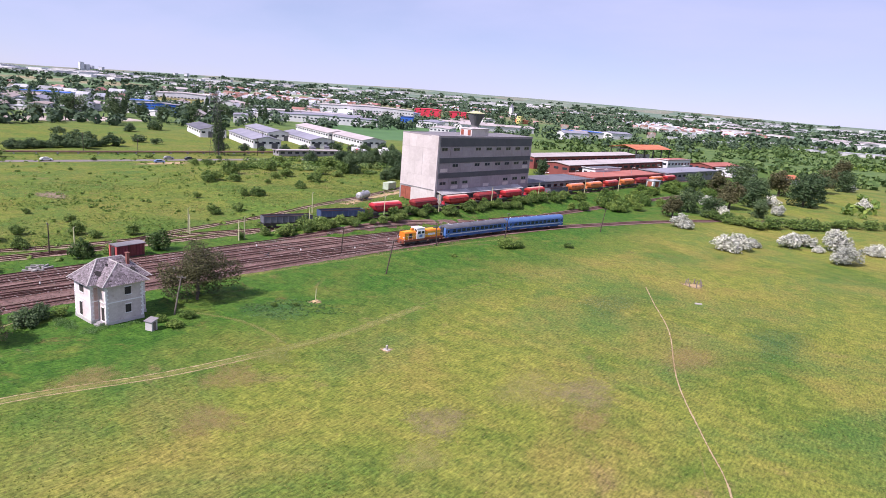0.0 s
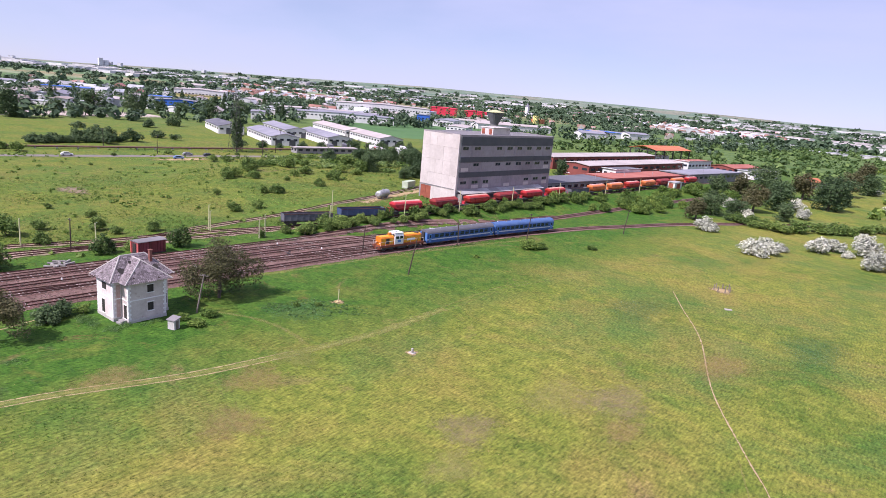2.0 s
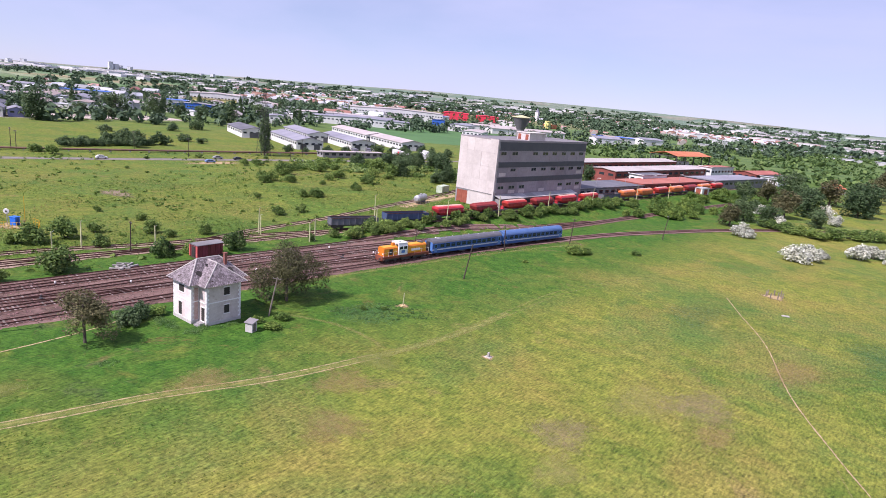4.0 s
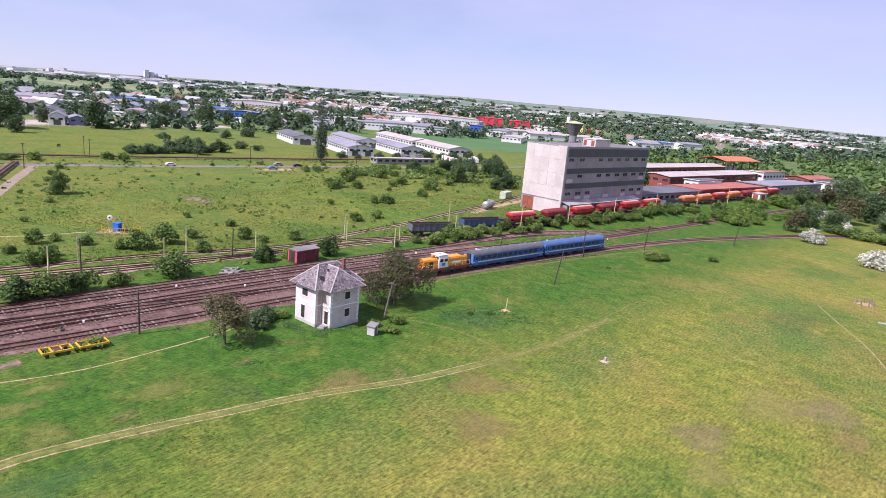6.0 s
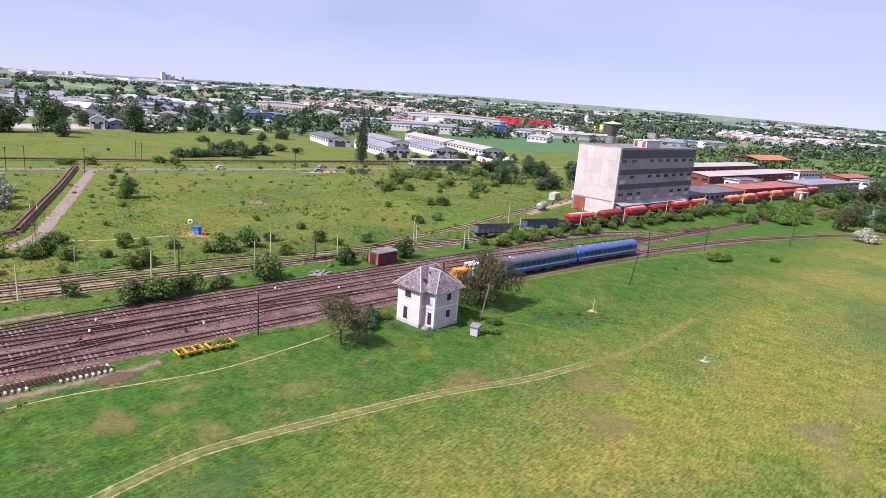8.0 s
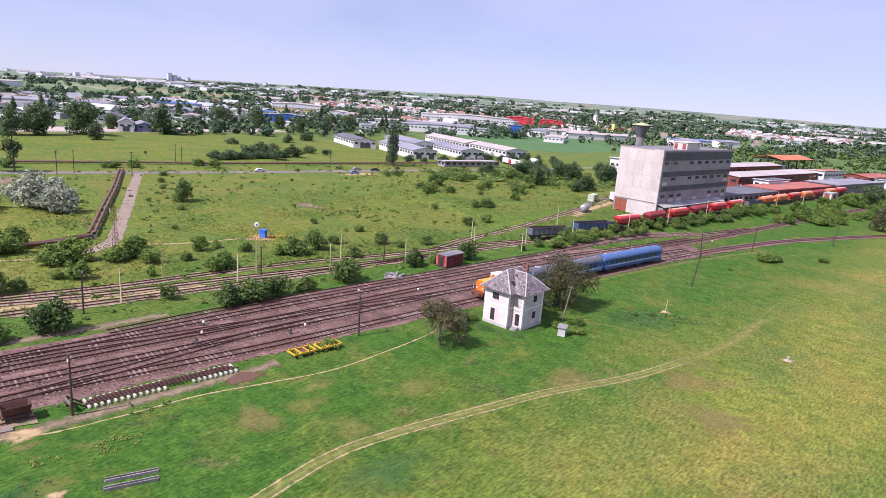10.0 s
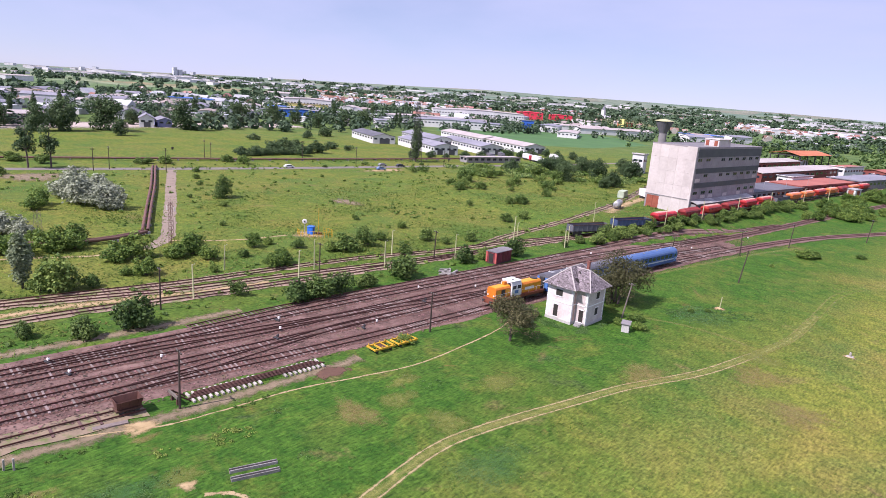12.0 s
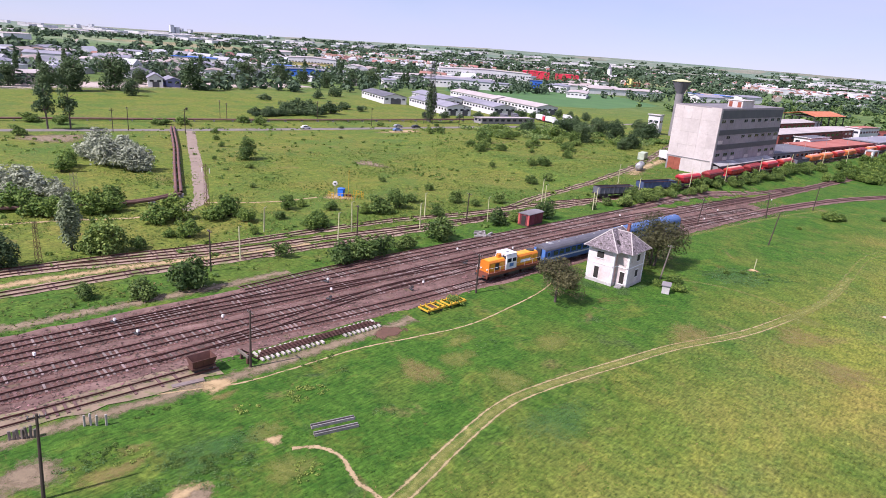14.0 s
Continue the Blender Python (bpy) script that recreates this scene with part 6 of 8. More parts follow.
def build_ways():
    cart = [(-75, -42), (-77.8, -25), (-80.2, -15), (-81.9, -5), (-80.8, 4.5), (-78.6, 15), (-76.4, 25), (-71.9, 38.5), (-69.2, 53.5), (-67.9, 67.5), (-68.9, 86), (-69.8, 106), (-66.2, 126), (-62, 146), (-52, 175)]
    near, far = cart[:11], cart[10:]
    way(near, 2.5, "worn_grass", "cart_track", "worn tan strip of grass along the wheel ruts", 0.010)
    for off in (-0.7, 0.74):
        way(near[:9], 0.55, "rut", "cart_track", "two pale wheel ruts worn into the meadow", off=off)
        way(cart[8:], 0.55, "faint", "cart_track", "faint wheel ruts fading in the meadow grass", off=off)
    way([(-110.2, -44), (-105.8, -32), (-103.4, -26), (-102.7, -19.9), (-102.2, -10.5), (-100.4, -2.5), (-98.7, 6.5), (-99.2, 16), (-100.5, 26), (-102.5, 33)], 0.55, "trail", "footpath", "narrow trodden footpath beside the tracks")
    way([(-6, 58), (-10.2, 67.8), (-14.8, 75.4), (-23.2, 90.2), (-31.6, 110.4), (-39.5, 124.3), (-46, 136)], 0.42, "trail", "footpath", "narrow pale footpath across the meadow")
    way([(-8.4, 58), (-12.2, 67), (-15.2, 74)], 0.4, "faint", "footpath", "faint second strand of the footpath")
    way([(-89.5, -28), (-88.3, -26.0), (-86, -25.2), (-84.0, -25.6), (-81.5, -26.3), (-79.4, -26.0), (-76, -27)], 0.9, "trail", "footpath", "short trodden branch path")
    way([(-90, 53), (-84, 56), (-78, 57), (-70, 56)], 1.6, "faint", "footpath", "faint dry strip in the grass behind the house")
    # roads
    setting("road", strip(smooth_line([(-330, -120), (-303, -10), (-289, 50), (-279, 100), (-271, 150), (-262, 205), (-252, 262), (-244, 330)], 4.0), -3.0, 3.0, 0.05), MAT["asphalt"], "pale grey country road across the fields")
    setting("road", strip(smooth_line([(-289, 53.5), (-260, 40.8), (-225, 26), (-205, 17.3), (-188, 9.8), (-181, 6), (-175, -1)], 2.0), -1.6, 1.6, 0.04, 0.25, random.Random(1)), MAT["side_road"], "pinkish-tan side road towards the yard")
    way([(-188, -60), (-181, -30), (-179, -22), (-174.5, -9), (-175.5, 0), (-180, 5)], 2.0, "trail", "footpath", "sandy path beside the pipeline")
    way([(-181, 6), (-179, 9), (-175, 17), (-173.2, 24), (-172.7, 34)], 1.6, "trail", "footpath", "sandy path to the blue cabin")
    way([(-470, -10), (-486, 60), (-496, 130), (-505, 190), (-512, 250)], 62, "pale_earth", "yard_ground", "pale bare earth before the sheds", 0.02)
    way([(-143.6, 134.9), (-149.2, 152.7), (-153.9, 176.1), (-158.5, 199.4)], 7, "bare_patch", "yard_ground", "bare sandy yard beside the warehouse", 0.02)
    way([(-134, -62), (-132.5, -40), (-131.5, -20), (-131, -2)], 4.0, "pink_earth", "yard_ground", "bare pinkish earth at the edge of the ballast", 0.02)
    way([(-150, -62), (-148, -38), (-146.8, -22), (-143.5, -4), (-142, 10)], 4.0, "bare_patch", "yard_ground", "dry sandy strip between the yard tracks", 0.016)
    way([(-107.5, -70), (-106.3, -45), (-105.2, -30), (-104.8, -12), (-105, 2)], 3.4, "pink_earth", "yard_ground", "trodden brownish earth beside the ballast", 0.011)
    way([(-104, 60), (-101.5, 90), (-97, 125), (-91, 155)], 2.2, "faint", "yard_ground", "dry strip of grass at the foot of the ballast", 0.011)
    spots = [(-171, 37.5, 5, 4.5, "bare_patch"), (-203.6, 74, 9, 5, "pink_earth"), (-82.5, 72.0, 1.5, 1.6, "bare_patch"), (-58.9, 66, 1.2, 1.2, "bare_patch"), (-39, 147, 3.2, 3.0, "bare_patch"), (-103.5, -4, 1.8, 3.2, "rust_earth"),
             (-100, -47, 3.0, 4, "pink_earth"), (-89, -39, 2.5, 4, "bare_patch"), (-281, 4, 12, 14, "pink_earth"), (-91.8, -28.5, 1.0, 1.2, "bare_patch"), (-104.5, -28, 2.0, 2.4, "bare_patch"), (-85, -1, 4, 3, "dry_olive"), (-93, -8, 5, 3, "dry_orange"),
             (-262, 140, 5, 16, "bare_patch"), (-37, 71, 6, 9, "faint"), (-96.2, -41.5, 1.6, 4.2, "dry_orange"), (-98.5, -39, 1.0, 2.2, "dry_orange"), (-87.2, -29.6, 2.6, 3.4, "dry_olive"), (-93.5, -28.5, 2.0, 3.0, "dry_olive"), (-88.8, -37.8, 1.2, 2.4, "pink_earth"), (-100.5, -47.3, 1.8, 2.2, "pink_earth"), (-102, -28.3, 0.9, 2.2, "dry_orange"), (-92.5, -2, 2.5, 4, "dry_olive"), (-88, 12, 3, 4.5, "dry_olive"), (-96, 2, 1.6, 4, "dry_olive"), (-77, 31, 4, 6, "dry_orange"), (-36.2, 47.7, 4, 5, "faint"), (-68, 52, 5, 4, "dry_olive"), (-31, 76, 6, 8, "rose_earth"), (-40, 55, 5, 6, "rose_earth"), (-27, 69, 3, 5, "dry_orange"), (-58, 36, 5, 5, "dry_orange"), (-66, 44, 5, 6, "dry_orange"), (-83, 64, 7, 8, "teal_grass"), (-76, -4, 4, 7, "teal_grass"), (-94, -34, 3, 6, "teal_grass"), (-46, 116, 7, 12, "teal_grass"), (-16, 122, 7, 14, "teal_grass"), (-25, 100, 5, 9, "dry_orange")]
    for k, (x, y, rx, ry, mat) in enumerate(spots):
        spot(x, y, rx, ry, mat, "bare_ground", "bare sandy patch in the grass", 0.014 + 0.001 * k, k)


build_ways()


# ---- small things beside the tracks ----
def build_shed():
    t = thing("garden_shed", "small white shed with grey sheet roof on the grass", "shed", pose(-87.4, 44.4, 0, 0, 0, 20))
    t.scale = (0.82, 0.82, 0.82)
    part("wall", Shape().box(-0.75, -0.7, 0, 0.75, 0.7, 1.75), MAT["plaster_grey"], t)
    part("roof", Shape().add([(-0.95, -0.9, 1.72), (0.95, -0.9, 1.72), (0.95, 0.9, 2.1), (-0.95, 0.9, 2.1), (-0.95, -0.9, 1.82), (0.95, -0.9, 1.82), (0.95, 0.9, 2.2), (-0.95, 0.9, 2.2)], [(3, 2, 1, 0), (4, 5, 6, 7), (0, 1, 5, 4), (1, 2, 6, 5), (2, 3, 7, 6), (3, 0, 4, 7)]), MAT["tar_roof"], t)
    part("door", Shape().box(0.74, -0.35, 0.05, 0.78, 0.35, 1.6), MAT["wood_grey"], t)


build_shed()


def pole(x, y, h, mat, label, lean=0.0, turn=0.0, bars=1, group="poles"):
    t = thing("telegraph_pole", label, "pole", pose(x, y, 0, 0, lean, turn), group)
    part("mast", Shape().rod((0, 0, -0.1), (0, 0, h), 0.15, 0.10, 8), MAT[mat], t)
    for k in range(bars):
        a = part("crossarm", Shape().box(-0.7, -0.05, h - 0.35 - 0.5 * k, 0.7, 0.05, h - 0.23 - 0.5 * k), MAT[mat], t)
        for i in (-0.6, -0.2, 0.2, 0.6):
            part("insulator", Shape().rod((i, 0, h - 0.24 - 0.5 * k), (i, 0, h - 0.06 - 0.5 * k), 0.035, 0.025, 6), MAT["steel"], a)
    return t


def build_poles():
    for x, y, h, lean, turn in ((-138.0, -12.2, 7.0, 0, 0), (-142.6, 21.1, 6.0, 0, 10), (-138.2, 49.1, 6.5, 2, 0), (-105.9, -23.1, 7.2, 1, 0), (-106.4, 16.9, 6.6, 0, 0), (-96.2, -46.8, 7.8, 2, 80), (-97.8, 125.0, 6.8, 3, 200), (-105.6, 99.2, 6.5, 4, 20), (-80.6, 186, 7.5, 9, 70), (-93, 150, 7.2, 5, 70)):
        pole(x, y, h, "wood_dark", "dark weathered wooden telegraph pole beside the tracks", lean, turn, 1, "wooden poles")
    pole(-87.4, 95.5, 7.6, "wood_dark", "dark leaning wooden pole standing in the meadow", 11, 70, 0, "wooden poles")
    pole(-91.3, 50.2, 6.6, "wood_grey", "grey leaning wooden pole behind the derelict house", 10, 60, 1, "wooden poles")
    for x, y, h in ((-141.3, 15.4, 5.5), (-144.7, 21.3, 6.2), (-138.7, 34.9, 5.6), (-145, 42.3, 5.8), (-135.1, 52.8, 5.8), (-140.2, 80.7, 6.5), (-138.9, 80.4, 5.2), (-128.6, 88.7, 5.6), (-128.3, 86.9, 4.8), (-140.3, -5.8, 6), (-153.1, 6.2, 5), (-126.4, 106.8, 6), (-122.5, 130.8, 6.5), (-120.9, 154, 6.5), (-119.7, 181.3, 6.5), (-118.2, 210.4, 6.5), (-115.7, 244.3, 6.5), (-113.3, 273.2, 6.5), (-139.4, 118.6, 6)):
        t = thing("concrete_post", "slim pale yellowish concrete post beside the yard tracks", "post", pose(x, y, 0, 0, R.uniform(-1.5, 1.5), R.uniform(0, 90)), "concrete posts")
        part("shaft", Shape().add([(-0.11, -0.11, -0.1), (0.11, -0.11, -0.1), (0.11, 0.11, -0.1), (-0.11, 0.11, -0.1), (-0.07, -0.07, h), (0.07, -0.07, h), (0.07, 0.07, h), (-0.07, 0.07, h)], [(3, 2, 1, 0), (4, 5, 6, 7), (0, 1, 5, 4), (1, 2, 6, 5), (2, 3, 7, 6), (3, 0, 4, 7)]), MAT["post_pale"], t)
        part("bracket", Shape().rod((0, 0, h - 0.1), (0.5, 0, h + 0.15), 0.03, 0.03, 5), MAT["steel"], t)
    for x, y, h in ((-289.0, 25.2, 8.5), (-292.1, 31.6, 8.6), (-280, 47.5, 9), (-313.9, 78.4, 8.6), (-308.3, 78.7, 8.0), (-308.8, 126.1, 8.5), (-281.2, 137.7, 8.5), (-278.1, 198.1, 9), (-310.9, 224.7, 9), (-266, 182, 8), (-255, 240, 8), (-318, -20, 8.5)):
        pole(x, y, h, "wood_dark", "dark power pole with crossarms beside the road", 0, R.uniform(0, 90), 2, "road poles")


MAT["post_pale"] = material("post_pale", (0.38, 0.37, 0.20), (0.56, 0.54, 0.33), 1, 8)
build_poles()


def lattice(name, x, y, h, w0, w1, mat, label, arms=()):
    t = thing(name, label, "pylon", pose(x, y, 0, 0, 0, 25))
    c = ((1, 1), (-1, 1), (-1, -1), (1, -1))
    r = max(0.035, w0 * 0.035)
    for a, b in c:
        part("leg", Shape().rod((a * w0, b * w0, 0), (a * w1, b * w1, h), r, r * 0.7, 5), MAT[mat], t)
    s = Shape()
    n = max(5, int(h / (w0 + w1) / 1.3))
    for k in range(n):
        z0, z1 = h * k / n, h * (k + 1) / n
        a0, a1 = w0 + (w1 - w0) * k / n, w0 + (w1 - w0) * (k + 1) / n
        for i in range(4):
            (p, q), (u, v) = c[i], c[(i + 1) % 4]
            s.rod((p * a0, q * a0, z0), (u * a1, v * a1, z1), r * 0.6, n=4).rod((u * a0, v * a0, z0), (p * a1, q * a1, z1), r * 0.6, n=4)
    part("bracing", s, MAT[mat], t)["kind"] = "stuff"
    for z, reach in arms:
        a = part("crossarm", Shape().rod((-reach, 0, z), (0, 0, z + 0.5), r * 0.7, n=4).rod((reach, 0, z), (0, 0, z + 0.5), r * 0.7, n=4).rod((-reach, 0, z), (reach, 0, z), r * 0.7, n=4), MAT[mat], t)
        for sx in (-reach, reach):
            part("insulator", Shape().rod((sx, 0, z), (sx, 0, z - 1.0), 0.09, n=6), MAT["white_paint"], a)


lattice("power_pylon", -283, 178, 31, 2.6, 0.5, "steel_dark", "tall dark steel lattice power pylon beside the sheds", ((22, 4.5), (26, 3.8), (29.5, 3.0)))
lattice("lattice_mast", -176.5, 5.8, 9.5, 0.42, 0.25, "rust", "dark lattice mast on a leafy base beside the side road", ((8.6, 1.0),))
lattice("lattice_mast", -156.1, -31.9, 6.8, 0.35, 0.2, "rust", "dark lattice mast beside the yard tracks")
lattice("lattice_mast", -194.4, -15.2, 6.0, 0.6, 0.45, "wood_grey", "grey lattice mast standing in the silver shrubs")


def build_pipeline():
    t = thing("pipeline", "twin rust-brown district heating pipes on low supports", "pipeline")
    runs = [[(-292, 48), (-285.3, 45), (-250, 30.8), (-219, 17.6), (-187.6, 4.4)], [(-187.6, 4.4), (-184.6, -3), (-184.8, -12), (-190.5, -29.4), (-197, -60)], [(-332, -20), (-318, 40), (-306, 90), (-297, 140), (-287, 205), (-280, 260)]]
    for k, pts in enumerate(runs):
        line = smooth_line(pts, 4.0)
        for off in (-0.55, 0.55):
            s = Shape()
            for i, p in enumerate(line):
                d = sideways(line, i)
                s.v += [(p.x + d.x * (off + 0.36 * math.cos(0.7854 * j)), p.y + d.y * (off + 0.36 * math.cos(0.7854 * j)), 0.9 + 0.36 * math.sin(0.7854 * j)) for j in range(8)]
            s.f = [(i * 8 + j, i * 8 + (j + 1) % 8, i * 8 + 8 + (j + 1) % 8, i * 8 + 8 + j) for i in range(len(line) - 1) for j in range(8)]
            part("pipe", s, MAT["pipe_rust"], t, smooth=True)
        for i in range(0, len(line), 2):
            p = line[i]
            d = sideways(line, i)
            part("support", Shape().box(-1.1, -0.2, 0, 1.1, 0.2, 0.58, 0.03, Matrix.Translation((p.x, p.y, 0)) @ Matrix.Rotation(math.atan2(d.y, d.x), 4, "Z")), MAT["concrete_dark"], t)


build_pipeline()


def build_van_body():
    t = thing("van_body", "derelict dark red wooden wagon body standing on the ground", "wagon body", pose(-128.5, 60.4, 0, 0, 0, 4))
    part("floor_frame", Shape().box(-1.35, -3.0, 0, 1.35, 3.0, 0.35), MAT["wood_dark"], t)
    for k in range(10):
        part("plank", Shape().box(-1.4, -3.0 + k * 0.6, 0.35, 1.4, -2.44 + k * 0.6, 2.75, 0.02), MAT["van_red"], t)
    part("roof", Shape().extrude([(-1.55, 2.73), (1.55, 2.73), (1.5, 2.84), (0.8, 2.98), (0, 3.03), (-0.8, 2.98), (-1.5, 2.84)], -3.15, 3.15), MAT["tar_roof"], t)
    # near-black block in place of the shaded inside
    part("end_door", Shape().box(-0.55, -3.1, 0.4, 0.55, -3.0, 2.4), MAT["void_shade"], t, "open end doorway, its dark inside painted near-black")
    for x in (-1.3, 1.2):
        part("corner_post", Shape().box(x - 0.12, -3.13, 0.3, x + 0.34, -2.98, 2.7), MAT["pink_paint"], t, "bright red end board")


MAT["van_red"] = material("van_red", (0.10, 0.018, 0.022), (0.19, 0.042, 0.042), 0.6, 6, rnd=0.25)
MAT["pink_paint"] = material("pink_paint", (0.38, 0.05, 0.05), (0.55, 0.14, 0.12), 0.8, 6)
build_van_body()


def build_tipper():
    t = thing("tipper_wagon", "small rusty brown open tipper wagon on the stub track", "freight wagon", pose(-108.35, -27.8, 0.2, 0, 0, -3))
    t.scale = (0.76, 0.76, 0.85)
    part("underframe", Shape().box(-0.9, -1.8, 0.45, 0.9, 1.8, 0.7), MAT["rust"], t)
    s = Shape()
    s.add([(-0.7, -1.6, 0.7), (0.7, -1.6, 0.7), (0.7, 1.6, 0.7), (-0.7, 1.6, 0.7), (-1.25, -1.85, 1.95), (1.25, -1.85, 1.95), (1.25, 1.85, 1.95), (-1.25, 1.85, 1.95), (-1.17, -1.77, 1.95), (1.17, -1.77, 1.95), (1.17, 1.77, 1.95), (-1.17, 1.77, 1.95), (-0.62, -1.5, 0.85), (0.62, -1.5, 0.85), (0.62, 1.5, 0.85), (-0.62, 1.5, 0.85)],
          [(3, 2, 1, 0), (0, 1, 5, 4), (1, 2, 6, 5), (2, 3, 7, 6), (3, 0, 4, 7), (4, 5, 9, 8), (5, 6, 10, 9), (6, 7, 11, 10), (7, 4, 8, 11), (9, 13, 12, 8), (10, 14, 13, 9), (11, 15, 14, 10), (8, 12, 15, 11), (12, 13, 14, 15)])
    part("skip", s, MAT["rust"], t)
    for y in (-1.2, 0, 1.2):
        part("rib", Shape().rod((0.75, y, 0.75), (1.3, y, 1.95), 0.05, n=5).rod((-0.75, y, 0.75), (-1.3, y, 1.95), 0.05, n=5), MAT["rust"], t)
    for y in (-1.1, 1.1):
        for x in (-0.72, 0.72):
            part("wheel", Shape().rod((x - 0.06, y, 0.32), (x + 0.06, y, 0.32), 0.32, n=12), MAT["steel_dark"], t)
    b = thing("buffer_stop", "grey-green rusted buffer stop at the end of the stub track", "buffer stop", pose(-107.6, -22.9, 0))
    for x in (-0.75, 0.75):
        part("post", Shape().box(x - 0.14, -0.15, 0, x + 0.14, 0.15, 1.3).rod((x, 0.1, 1.1), (x, 1.5, 0.05), 0.1, n=6), MAT["rust"], b)
    part("beam", Shape().box(-1.2, -0.3, 0.9, 1.2, -0.1, 1.25, 0.03), MAT["wood_grey"], b)


build_tipper()


def build_sleeper_panel():
    t = thing("spare_track", "spare track panel with rusty rails on white concrete sleepers", "spare track")
    a, b = Vector((-107.4, -21.2, 0)), Vector((-106.6, -3.8, 0))
    d = (b - a).normalized()
    n = Vector((d.y, -d.x, 0))
    block = Shape().box(-1.25, -0.14, 0.0, -0.35, 0.14, 0.26, 0.04).box(-0.35, -0.1, 0.02, 0.35, 0.1, 0.16).box(0.35, -0.14, 0.0, 1.25, 0.14, 0.26, 0.04).mesh("concrete_sleeper")
    rnd = random.Random(2)
    for k in range(26):
        if 12 < k < 17:
            continue
        p = a.lerp(b, k / 25)
        ob = part("concrete_sleeper", block, MAT["sleeper_pale"], t)
        ob.matrix_local = Matrix.Translation((p.x, p.y, 0.05)) @ Matrix.Rotation(math.atan2(n.y, n.x) + rnd.uniform(-0.03, 0.03), 4, "Z")
    for off in (-0.72, -0.45, -0.15, 0.2, 0.5):
        p, q = a + n * off, b + n * off
        part("rail", Shape().box(-0.07, 0, 0.27, 0.07, (q - p).length + 2 * off, 0.42, 0.02, Matrix.Translation(p - d * off) @ Matrix.Rotation(math.atan2(d.y, d.x) - math.pi / 2, 4, "Z")), MAT["rust"], t)


build_sleeper_panel()


def build_trolley(x, y, paint, label):
    t = thing("track_trolley", label, "trolley", pose(x, y, 0, 0, 0, -2), "trolley frames")
    for x in (-0.95, 0.95):
        part("side_beam", Shape().box(x - 0.1, -1.85, 0.5, x + 0.1, 1.85, 0.76, 0.03), MAT[paint], t)
        for y in (-1.5, -0.5, 0.5, 1.5):
            part("stake", Shape().box(x - 0.05, y - 0.05, 0.76, x + 0.05, y + 0.05, 1.02), MAT[paint], t)
    for y in (-1.75, -0.6, 0.6, 1.75):
        part("cross_beam", Shape().box(-0.85, y - 0.09, 0.53, 0.85, y + 0.09, 0.73), MAT[paint], t)
    part("deck", Shape().box(-0.8, -0.5, 0.55, 0.8, 0.5, 0.64), MAT["rust"], t)
    for y in (-1.25, 1.25):
        for x in (-0.72, 0.72):
            part("wheel", Shape().rod((x - 0.06, y, 0.27), (x + 0.06, y, 0.27), 0.27, n=12), MAT["steel_dark"], t)


MAT["sign_yellow"] = material("sign_yellow", (0.48, 0.27, 0.015), (0.68, 0.42, 0.03), 1, 6, third=(0.24, 0.11, 0.04), spots=0.04)
build_trolley(-105.4, 6.0, "sign_yellow", "yellow steel trolley frame beside the running track")
build_trolley(-105.2, 10.3, "sign_yellow", "worn yellow trolley frame overgrown by a shrub")


